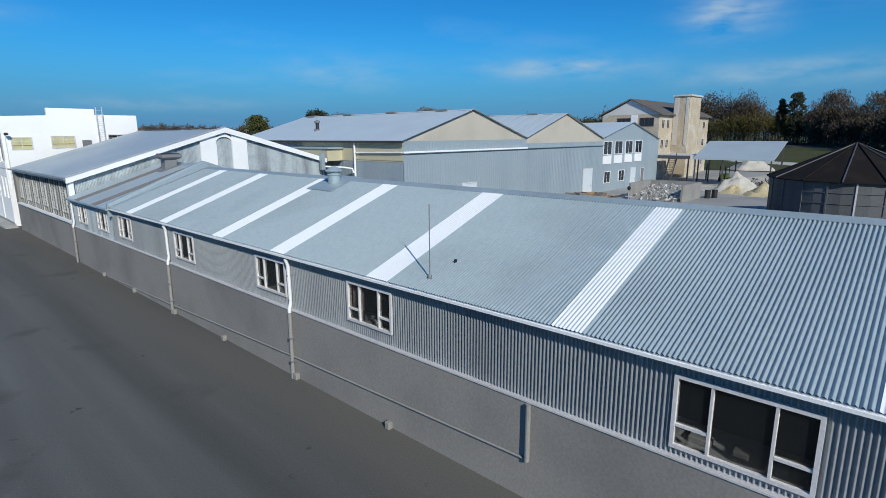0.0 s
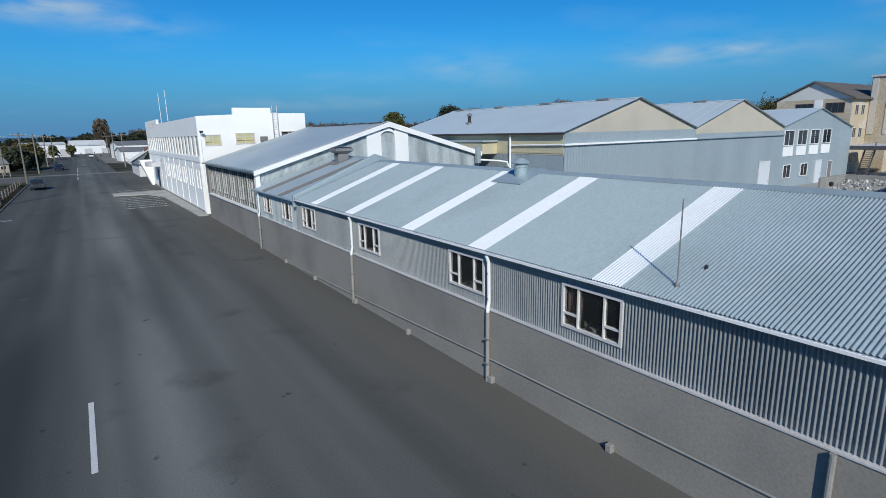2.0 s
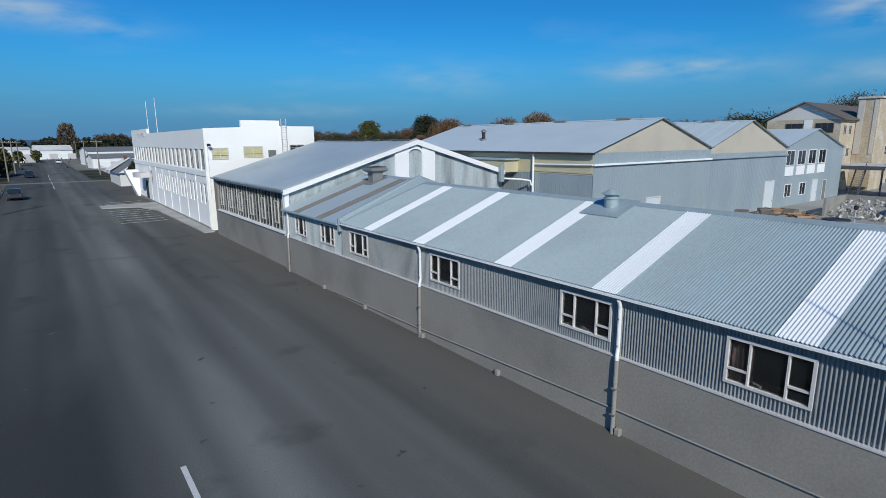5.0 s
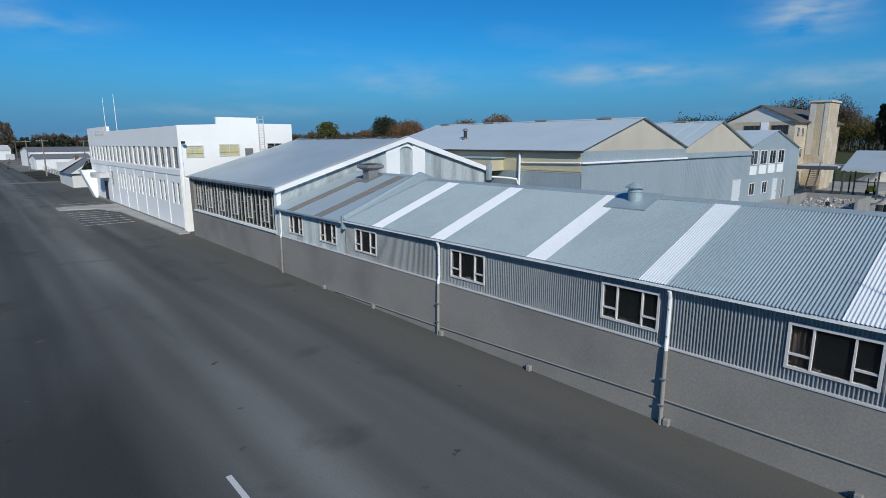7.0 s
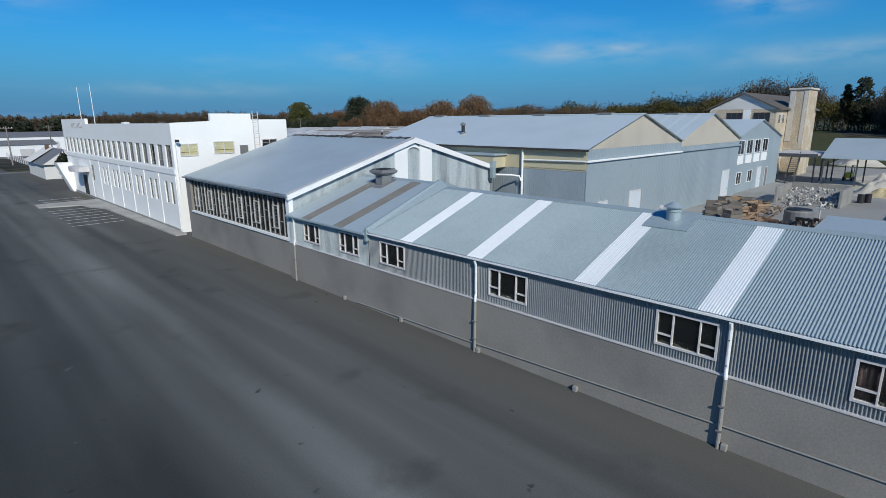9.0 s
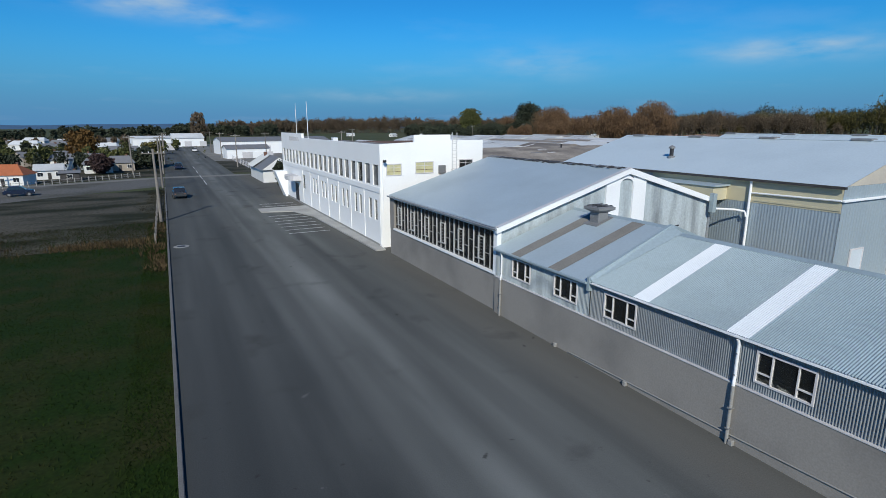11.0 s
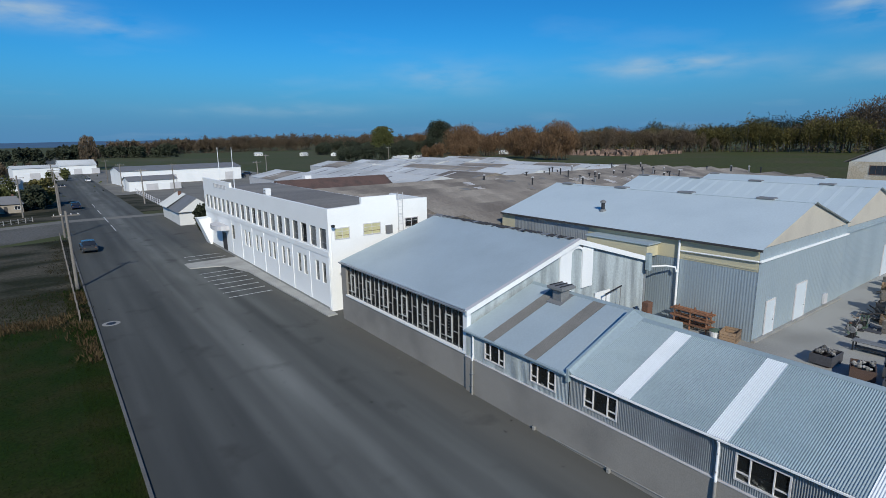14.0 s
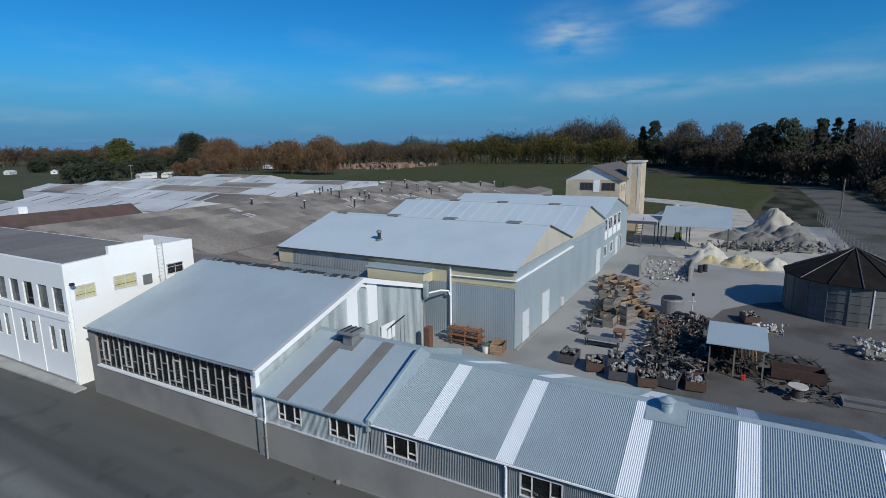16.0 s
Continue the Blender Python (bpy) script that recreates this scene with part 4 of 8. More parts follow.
for k in range(3):
    for i in range(4):
        j = (i + 1) % 4
        bm.faces.new([bm.verts[q] for q in (4 * k + i, 4 * k + j, 4 * k + 4 + j, 4 * k + 4 + i)])
bm.faces.new([bm.verts[q] for q in (12, 13, 14, 15)])
part("hood", bm, M_STEEL, vent2)
for q in (-0.35, 0.0, 0.35):
    part("louvre", boxes((VX - 0.5, VX + 0.5, VY + q - 0.03, VY + q + 0.03, VZ + 0.85, VZ + 0.89)), M_BLACK, vent2)

aerial = thing("roof_aerial", "thin steel radio aerial on the roof edge", "aerial")
part("mast", tube(bmesh.new(), [(0.3, -5.0, roof_z(0.3) - 0.02), (0.3, -5.0, 5.4)], 0.014, 6), M_STEEL, aerial)
part("foot", lathe(bmesh.new(), [(0.05, -0.03), (0.05, 0.05), (0.016, 0.1)], 10, (0.3, -5.0, roof_z(0.3))), M_STEEL, aerial)
cowl = thing("roof_cowl", "small dark pipe stub on the roof", "pipe stub")
part("pipe", tube(bmesh.new(), [(0.98, -5.15, 3.98), (0.98, -5.15, 4.1)], 0.035, 8), M_BLACK, cowl)

for y in (4.33, 12.95, -0.12, 8.5, -4.05, 17.2):
    b = thing("concrete_block", "small pale concrete block at the foot of the wall", "block", group="blocks along the wall")
    part("block", boxes((-0.25, -0.11, y - 0.08, y + 0.08, 0, 0.19), bev=0.02), M_KERB, b)
    # black slab: the block's shaded +y side put in as colour
    part("bracket", boxes((-0.23, -0.12, y + 0.081, y + 0.11, 0.02, 0.17)), M_BLACK, b)
for y in (7.2, 16.8):
    p = thing("paper_notice", "small white card inside the window", "card")
    part("card", boxes((0.03, 0.036, y, y + 0.2, 2.28, 2.45)), M_WHITE, p)

# benches and stock seen through the windows
for y0, y1 in ((-12.6, -9.5), (-4.6, -1.8), (0.0, 2.4), (6.0, 8.8)):
    b = thing("workbench", "cluttered timber workbench behind the window", "workbench", group="benches behind the windows")
    part("top", boxes((0.25, 1.05, y0, y1, 2.06, 2.11)), M_FRAME, b)
    for y in (y0 + 0.1, y1 - 0.2):
        part("leg", boxes((0.3, 0.95, y, y + 0.08, 1.2, 2.06)), M_DARKWOOD, b)
    rnd = random.Random(int(y0 * 10))
    for k in range(5):
        y = y0 + 0.2 + k * (y1 - y0 - 0.5) / 5
        part("bundle", boxes((0.35, 0.35 + rnd.uniform(0.2, 0.5), y, y + rnd.uniform(0.2, 0.4), 2.11, 2.11 + rnd.uniform(0.05, 0.16)), bev=0.02), M_FRAME if k % 2 else M_KERB, b)

# ---- fittings of the hall ----
M_SLIM = mat("pale_grey_mullion", (0.31, 0.31, 0.305), 0.7, 0.0, 0.15, 2, 20, 0.1)
M_LOUVRE = mat("grey_white_louvre_frame", (0.52, 0.52, 0.51), 0.7, 0, 0.15, 2, 20, 0.1)
BZ0, BZ1, NB = 2.06, 4.38, 24
y_l, y_r = HALL_Y1 - 0.8, Y_GAB + 0.35
part("pier", boxes((-0.13, 0.15, HALL_Y1 - 0.8, HALL_Y1, 2.02, 4.6)), M_CONC, hall, "bare grey concrete end pier")
part("sill_board", boxes((-0.2, 0.12, y_r - 0.3, y_l + 0.05, 2.021, BZ0 + 0.06)), M_WHITE, hall, "white sill board under the window band")
part("head_board", boxes((-0.16, 0.12, y_r - 0.3, y_l, BZ1, BZ1 + 0.14)), M_WHITE, hall)
part("corner_post", boxes((-0.17, 0.1, Y_GAB, y_r, 2.13, 4.5)), M_WHITE, hall)
# opaque black backing stands in for the dark hall behind the glass
band = part("window_band", boxes((0.09, 0.12, y_r, y_l, BZ0 + 0.06, BZ1)), M_BLACK, hall, "black sheet for the unlit inside behind the panes and slim mullions")
step = (y_l - y_r) / NB
for i in range(1, NB):
    y = y_r + i * step
    w = 0.026 if i % 4 == 0 else 0.014
    part("mullion", boxes((-0.03, 0.088, y - w, y + w, BZ0 + 0.062, BZ1 - 0.002)), M_LOUVRE if i % 4 == 0 else M_SLIM, band)
for i in range(NB):
    y = y_r + i * step
    for z in {0: (3.42,), 1: (2.95,), 2: (), 3: (3.05, 2.45)}[i % 4]:
        part("rail", boxes((-0.02, 0.028, y + 0.03, y + step - 0.03, z, z + 0.03)), M_SLIM, band)
    pane = part("pane", boxes((0.03, 0.036, y + 0.03, y + step - 0.03, BZ0 + 0.07, BZ1 - 0.01)), M_GLASS, band)
for k in range(6):
    i = 4 * k + 2
    y = y_r + i * step - 0.02
    lv = part("louvre_window", boxes((-0.06, 0.02, y, y + 0.05, 2.5, 3.85), (-0.06, 0.02, y + step, y + step + 0.05, 2.5, 3.85), (-0.06, 0.02, y + 0.05, y + step, 2.5, 2.55), (-0.06, 0.02, y + 0.05, y + step, 3.8, 3.85)), M_LOUVRE, band, "narrow pale louvred window")
    for q in range(6):
        m = pose(-0.02, 0, 2.68 + 0.19 * q, 0, 35, 0)
        bm = bmesh.new()
        box(bm, -0.05, 0.05, y + 0.05, y + step - 0.03, -0.004, 0.004, m=m)
        part("blade", bm, M_SLIM, lv)
part("gutter", boxes((-0.38, -0.24, Y_GAB - 0.1, HALL_Y1, HALL_EAVE - 0.12, HALL_EAVE - 0.02), bev=0.02), M_WALL_TIN, hall)
part("barge_cap", prism(bmesh.new(), [(-0.27, Y_GAB - 0.2, HALL_EAVE + 0.05), (HALL_RX, Y_GAB - 0.2, HALL_RZ + 0.08), (HALL_RX, Y_GAB - 0.2, HALL_RZ + 0.1), (-0.27, Y_GAB - 0.2, HALL_EAVE + 0.07)], (0, 0.25, 0)), M_FLASH, hall)
rnd = random.Random(11)
y = Y_GAB + 0.5
while y < HALL_Y1:
    l = rnd.uniform(0.16, 0.45)
    bm = bmesh.new()
    box(bm, -rnd.uniform(0.08, 0.34), 0.2, 0, l * 0.8, 0, 0.04, m=pose(HALL_RX, y, HALL_RZ + 0.0, rnd.uniform(-2, 2), rnd.uniform(-14, -2), 0))
    part("ridge_tile", bm, M_DARKWOOD if rnd.random() < 0.75 else M_STEEL, hall)
    y += l
part("eave_box", boxes((HALL_BX - 0.62, HALL_BX - 0.3, Y_GAB - 0.5, Y_GAB - 0.16, 4.25, 5.5), bev=0.02), M_ROOF, hall, "weathered sheet-metal rainwater head")
part("rain_pipe", tube(bmesh.new(), [(HALL_BX - 0.3, Y_GAB - 0.35, 4.5), (18.3, 21.9, 4.35), (18.75, 21.45, 4.25), (18.8, 21.35, 3.9)], 0.07, 8), M_WHITE, hall, "white painted rainwater pipe")
part("gable_door", boxes((10.9, 12.5, Y_GAB - 0.02, Y_GAB + 0.04, 2.3, 3.5)), M_WHITE, hall, "pale hatch door in the gable wall")
placed(hall, (0.2, 0, 0))
spar = thing("steel_spar", "short dark steel spar over the hatch behind the roof", "beam")
part("beam", tube(bmesh.new(), [(11.4, 21.9, 3.5), (13.5, 22.15, 3.66)], 0.05, 6), M_BLACK, spar)
part("post", tube(bmesh.new(), [(11.5, 21.92, 0.0), (11.5, 21.92, 3.5)], 0.03, 6), M_STEEL, spar)
part("post", tube(bmesh.new(), [(13.4, 22.14, 0.0), (13.4, 22.14, 3.65)], 0.03, 6), M_STEEL, spar)



# ---- fittings of the office block ----
for k in range(8):
    y = WY0 + 0.1 + 3.94 * k
    part("pilaster", boxes((WX - 0.045, WX - 0.002, y, y + 0.42, 0.25, 4.46), bev=0.01), M_OFFICE, office)
part("floor_band", boxes((WX - 0.06, WX - 0.003, WY0 + 0.0, WY1, 4.5, 4.98), bev=0.02), M_OFFICE, office)
part("parapet_raise", boxes((WX, WX + 0.3, 67.2, WY1, WTOP, WTOP + 0.55)), M_OFFICE, office, "raised white parapet over the entrance")
for k in range(9):
    part("sign_bar", boxes((WX - 0.03, WX - 0.004, 68.8 + 0.64 * k, 69.2 + 0.64 * k, 8.0, 8.5)), M_FLASH, office, "faded raised sign bar")
part("plinth", boxes((WX - 0.04, WX - 0.004, WY0 + 0.42, WY1, 0, 0.25)), M_KERB, office)
part("roof_edge", boxes((WX + 0.3, WX + 0.45, WY0 + 0.3, 67.2, 7.75, 8.25)), M_DARKROOF, office)
bm = bmesh.new()
out = [(WX, 68.9, 0)] + [(WX - 1.5 * math.sin(a) ** 0.6, 71.2 - 2.3 * math.cos(a), 0) for a in [math.pi * (k + 0.5) / 10 for k in range(10)]] + [(WX, 73.5, 0)]
part("entrance_canopy", prism(bm, [(x - 0.003, y, 3.0) for x, y, z in out], (0, 0, 0.55)), M_FLASH, office, "rounded pale entrance canopy")
part("door", boxes((WX - 0.02, WX + 0.05, 70.3, 72.2, 0.1, 2.5)), M_DARKWOOD, office)
bm = prism(bmesh.new(), [(WX - 0.3, 77.6, 0), (WX - 1.6, 77.6, 3.6), (WX - 0.002, 77.6, 3.6), (WX - 0.002, 77.6, 0)], (0, 2.2, 0))
part("splayed_fin", bm, M_OFFICE, office, "white splayed end fin beside the entrance")
M_YBLIND = mat("yellow_window_blind", (0.60, 0.55, 0.30), 0.4, 0.0, 0.12, 1.2, 9, 0.0, second=(0.46, 0.44, 0.29))


def side_window(x0, x1, z0, z1, material):
    y = WY0 - 0.004
    f = part("window", boxes((x0, x1, y - 0.05, y - 0.002, z0, z0 + 0.07), (x0, x1, y - 0.05, y - 0.002, z1 - 0.07, z1), (x0, x0 + 0.07, y - 0.05, y - 0.002, z0 + 0.07, z1 - 0.07), (x1 - 0.07, x1, y - 0.05, y - 0.002, z0 + 0.07, z1 - 0.07)), M_FRAME, office, "steel window with yellow blind")
    part("pane", boxes((x0 + 0.07, x1 - 0.07, y - 0.02, y - 0.003, z0 + 0.07, z1 - 0.07)), material, f)
    for q in (0.33, 0.66):
        part("glazing_bar", boxes((x0 + 0.07, x1 - 0.07, y - 0.04, y - 0.021, z0 + (z1 - z0) * q - 0.015, z0 + (z1 - z0) * q + 0.015)), M_RUST if q < 0.5 else M_FRAME, f)
    part("glazing_bar", boxes(((x0 + x1) / 2 - 0.02, (x0 + x1) / 2 + 0.02, y - 0.045, y - 0.022, z0 + 0.07, z1 - 0.07)), M_FRAME, f)


side_window(0.62, 1.97, 5.9, 6.86, M_YBLIND)
side_window(3.2, 4.88, 5.98, 6.96, M_YBLIND)
side_window(7.3, 8.7, 6.2, 7.05, M_GLASS)
part("hatch", boxes((5.35, 6.0, WY0 - 0.12, WY0 - 0.006, 5.9, 6.6)), M_STEEL, office)
lad = part("ladder", boxes((6.55, 6.6, WY0 - 0.22, WY0 - 0.17, 5.9, 9.3), (7.0, 7.05, WY0 - 0.22, WY0 - 0.17, 5.9, 9.3)), M_FLASH, office, "pale fixed wall ladder")
for k in range(11):
    part("rung", tube(bmesh.new(), [(6.6, WY0 - 0.195, 6.0 + 0.3 * k), (7.0, WY0 - 0.195, 6.0 + 0.3 * k)], 0.015, 6), M_FLASH, lad)
for k in (6.2, 9.1):
    part("standoff", boxes((6.55, 6.6, WY0 - 0.17, WY0 - 0.005, k, k + 0.05)), M_FLASH, lad)
lamp = thing("flood_light", "dark floodlight on a bracket at the office corner", "light")
part("bracket", tube(bmesh.new(), [(WX + 0.25, WY0 - 0.005, 7.0), (WX + 0.25, WY0 - 0.35, 7.05)], 0.03, 6), M_STEEL, lamp)
part("head", boxes((WX + 0.12, WX + 0.38, WY0 - 0.55, WY0 - 0.3, 7.0, 7.2), bev=0.04), M_BLACK, lamp)
part("cable_pipe", tube(bmesh.new(), [(WX + 0.2, WY0 - 0.03, 3.0), (WX + 0.2, WY0 - 0.03, 7.0)], 0.035, 6), M_WHITE, lamp)
for y in (72.5, 79.3):
    p = thing("flag_pole", "tall thin white flagpole on the office roof", "flagpole", group="flagpoles")
    part("pole", tube(bmesh.new(), [(2.2, y, 7.75), (2.2, y, 13.0)], [0.05, 0.03], 8), M_WHITE, p)
    part("base", lathe(bmesh.new(), [(0.16, 0), (0.16, 0.08), (0.07, 0.12)], 10, (2.2, y, 7.75)), M_STEEL, p)
hood = thing("roof_hatch", "small white louvred box on the flat roof", "roof hatch")
part("body", boxes((2.2, 2.8, 60.5, 61.3, 7.75, 8.55), bev=0.02), M_WHITE, hood)
for k in range(3):
    part("louvre", boxes((2.18, 2.2, 60.6, 61.2, 7.95 + 0.18 * k, 8.03 + 0.18 * k)), M_STEEL, hood)

# forecourt slab and parking bays
M_PATH = mat("pale_footpath_concrete", (0.40, 0.39, 0.36), 0.9, 0, 0.15, 0.5, 14, 0.2, second=(0.31, 0.30, 0.28))
path_ = [(WX - 0.05, WY0 - 1.0), (WX - 0.05, 66.6), (-5.8, 66.4), (-5.8, 63.7), (-2.4, 62.6), (-1.15, 58.0), (-0.75, WY0 - 1.0)]
bm = prism(bmesh.new(), [(x, y, -0.01) for x, y in path_][::-1], (0, 0, 0.12))
tagged(part("pavement", bm, M_PATH), "pale concrete footpath slab at the office wall", "pavement", kind="structure")
for k in range(7):
    y = 49.5 + 1.82 * k
    p = part("parking_line", boxes((-5.5, -1.6, y, y + 0.11, 0.0, 0.006)), M_LINE)
    tagged(p, "worn white painted parking bay line", "road marking", group="parking lines", kind="structure")
for k in range(2):
    y = 68.4 + 2.2 * k
    tagged(part("parking_line", boxes((-5.0, -0.75, y, y + 0.11, 0.0, 0.006)), M_LINE), "worn white painted parking bay line", "road marking", group="parking lines", kind="structure")
for y0 in (1.6, 100.0, 112.0, 126.0, 140.0):
    tagged(part("centre_line", boxes((-9.28, -9.16, y0, y0 + (3.6 if y0 < 50 else 8), 0.0, 0.006)), M_LINE), "white painted centre line dash", "road marking", group="centre lines", kind="structure")


# ---- fittings of the sheds ----
part("gutter", boxes((S1[0] - 0.1, S1[4], SH_Y0 - 0.2, SH_Y0 - 0.02, 5.52, 5.66), bev=0.02), M_WHITE, shed, "white painted gutter")
part("gutter", boxes((S2[0] + 0.01, S2[4], SH_Y0, SH_Y0 + 0.18, 5.52, 5.66), bev=0.02), M_SHED_TIN, shed2)
part("gutter", tube(bmesh.new(), [(S1[0] - 0.12, SH_Y0, 5.6), (S1[0] - 0.12, 21.3, 5.5)], 0.06, 8), M_WHITE, shed, "white rainwater pipe")
part("downpipe", tube(bmesh.new(), [(S1[0] - 0.15, 21.35, 6.4), (S1[0] - 0.15, 21.35, 0)], 0.085, 8), M_WHITE, shed, "white painted downpipe")
part("eave_trim", boxes((S1[0] - 0.34, S1[0] - 0.2, SH_Y0 - 0.25, SH_Y1, 6.28, 6.42)), M_DARKWOOD, shed)
part("band_rail", boxes((S1[0] - 0.06, S1[0] - 0.02, SH_Y0 + 0.01, 21.3, 4.98, 5.08)), M_CREAM, shed)
part("upper_cladding", ribbed(bmesh.new(), S1[0] - 0.04, 29.6, SH_Y1 - 1.8, 4.9, 6.2, pitch=0.19, amp=0.014), M_WALL_TIN, shed, smooth=True)
part("cream_end", boxes((S1[0] - 0.05, S1[0] + 0.1, SH_Y1 - 1.8, SH_Y1, 4.9, 6.2)), M_CREAM, shed)
hoodbox = part("hood_box", boxes((S1[0] - 1.5, S1[0] - 0.03, 23.1, 28.6, 4.85, 5.8)), M_CREAM, shed, "cream boarded hood over the valley")
part("hood_top", boxes((S1[0] - 1.6, S1[0] - 0.03, 22.9, 28.7, 5.801, 5.9)), M_ROOF_NEW, hoodbox)


M_DOOR = mat("pale_blue_door_paint", (0.62, 0.67, 0.70), 0.6, 0, 0.06, 0.6, 12, 0.08)


def wall_door(parent, x0, x1, y, z1, material=M_DOOR):
    d = part("door", boxes((x0, x1, y - 0.06, y - 0.016, 0.0, z1)), material, parent, "pale painted door")
    part("door_frame", boxes((x0 - 0.08, x0, y - 0.09, y - 0.016, 0, z1 + 0.08), (x1, x1 + 0.08, y - 0.09, y - 0.016, 0, z1 + 0.08), (x0, x1, y - 0.09, y - 0.016, z1, z1 + 0.08)), M_FRAME, d)
    part("door_handle", boxes((x1 - 0.2, x1 - 0.12, y - 0.11, y - 0.061, 1.0, 1.08)), M_STEEL, d)


wall_door(shed, 21.05, 22.35, SH_Y0, 2.5)
wall_door(shed, 25.9, 27.7, SH_Y0, 2.85)
wall_door(shed2, 46.9, 48.9, SH_Y0 + 0.2, 3.0)
part("meter_box", boxes((31.5, 32.1, SH_Y0 - 0.2, SH_Y0 - 0.02, 0.3, 1.1)), M_FLASH, shed)
part("base_kerb", boxes((S1[0], S1[4], SH_Y0 - 0.25, SH_Y0 - 0.03, -0.02, 0.14)), M_KERB, shed)
for k, y in enumerate((18.4, 24.9, 31.4, 37.9)):
    v = part("ridge_vent", boxes((S1[2] - 0.36, S1[2] + 0.36, y, y + 1.3, S1[3] - 0.06, S1[3] + 0.1), bev=0.03), M_STEEL, shed, "low grey ridge ventilator")
    v = part("ridge_vent", boxes((S2[2] - 0.36, S2[2] + 0.36, y + 1, y + 2.3, S2[3] - 0.06, S2[3] + 0.1), bev=0.03), M_STEEL, shed2, "low grey ridge ventilator")
    if k % 2:
        part("ridge_vent", boxes((S3[2] - 0.36, S3[2] + 0.36, y + 1, y + 2.3, S3[3] - 0.06, S3[3] + 0.1), bev=0.03), M_STEEL, annexe, "low grey ridge ventilator")
for k in range(15):
    y = 17.0 + 1.45 * k
    n = Vector((-(S2[3] - S2[1]), 0, S2[2] - S2[0])).normalized() * 0.007
    bm = slope(bmesh.new(), y, y + 0.38, S2[0] + 0.6 + n.x, S2[1] + 0.2 + n.z, S2[2] - 0.4 + n.x, S2[3] - 0.08 + n.z, pitch=0.19, amp=0.004)
    part("skylight", bm, M_SUBTLE, shed2, "pale translucent skylight strip", smooth=True)
flue = thing("roof_flue", "short dark flue pipe with cowl on the shed roof", "flue")
fz = S1[1] + (S1[3] - S1[1]) * (21.9 - S1[0]) / (S1[2] - S1[0])
part("pipe", tube(bmesh.new(), [(21.9, 30.2, fz - 0.05), (21.9, 30.2, fz + 0.75)], 0.16, 10), M_BLACK, flue)
part("cowl", lathe(bmesh.new(), [(0.26, 0.72), (0.26, 0.84), (0.05, 0.98)], 10, (21.9, 30.2, fz)), M_STEEL, flue)
part("collar", lathe(bmesh.new(), [(0.3, -0.08), (0.3, 0.08), (0.18, 0.14)], 10, (21.9, 30.2, fz)), M_STEEL, flue)

# annexe wall facing the yard
AY = SH_Y0 + 0.6 - 0.016
for k in range(4):
    x = 53.4 + 3.0 * k
    small_window(annexe, x, AY, 5.2, 2.2, 1.6, "y", 2, M_WHITE, 0.08)
    part("spandrel", boxes((x - 1.1, x + 1.1, AY - 0.06, AY - 0.002, 3.3, 4.3)), M_WHITE, annexe, "white panel below the window")
for x in (53.6, 57.6):
    small_window(annexe, x, AY, 1.7, 1.7, 1.4, "y", 2, M_WHITE, 0.08)
wall_door(annexe, 60.4, 61.8, AY + 0.016, 2.5)
wall_door(annexe, 63.6, 64.6, AY + 0.016, 2.3, M_STEEL)
stair = thing("steel_stair", "dark steel outside stair against the annexe end", "stair")
for s in (0, 1.0):
    part("string", prism(bmesh.new(), [(68.2, 14.2 + s, 0), (68.6, 14.2 + s, 0), (70.6, 14.2 + s, 3.4), (70.2, 14.2 + s, 3.4)], (0, 0.06, 0)), M_POST, stair)
for k in range(14):
    part("tread", boxes((68.25 + 0.14 * k, 68.55 + 0.14 * k, 14.26, 15.2, 0.2 + 0.24 * k, 0.24 + 0.24 * k)), M_POST, stair)
part("rail", tube(bmesh.new(), [(68.3, 14.23, 0.9), (70.4, 14.23, 4.3)], 0.03, 6), M_POST, stair)
part("rail_post", boxes((68.38, 68.43, 14.2, 14.25, 0.1, 1.1), (70.35, 70.4, 14.2, 14.25, 3.3, 4.3)), M_POST, stair)

# ---- works yard ----
M_TIMBER = mat("weathered_orange_timber", (0.30, 0.20, 0.125), 0.85, 0.0, 0.2, 1.5, 18, 0.2, second=(0.17, 0.13, 0.10), island=0.4)
M_GREYWOOD = mat("grey_weathered_timber", (0.21, 0.187, 0.163), 0.9, 0.0, 0.2, 1.5, 18, 0.2, island=0.3)
M_GREEN = mat("faded_green_machine_paint", (0.11, 0.16, 0.12), 0.6, 0.2, 0.2, 1.5, 12, 0.15)
M_RUBBLE = mat("broken_white_ceramic", (0.47, 0.455, 0.42), 0.8, 0.0, 0.15, 1.2, 10, 0.2, island=0.5)
M_WHITEHEAP = mat("white_clay_heap", (0.55, 0.51, 0.43), 0.95, 0.0, 0.12, 0.6, 8, 0.3)
M_YELHEAP = mat("yellow_clay_heap", (0.52, 0.43, 0.24), 0.95, 0.0, 0.2, 0.6, 8, 0.3, second=(0.40, 0.35, 0.25))
M_SANDHEAP = mat("pale_sand_heap", (0.47, 0.43, 0.35), 0.95, 0.0, 0.12, 0.5, 8, 0.3, second=(0.36, 0.33, 0.27))
M_GREYHEAP = mat("grey_spoil_heap", (0.23, 0.215, 0.19), 0.95, 0.0, 0.2, 0.6, 8, 0.4, second=(0.13, 0.12, 0.105))
M_RUSTWOOD = mat("rust_stained_timber", (0.27, 0.125, 0.07), 0.85, 0, 0.25, 1.5, 15, 0.2, second=(0.18, 0.10, 0.065), island=0.3)
rack = thing("timber_rack", "rusty orange timber and iron rack against the shed wall", "rack")
RX, RY = 18.4, 18.5
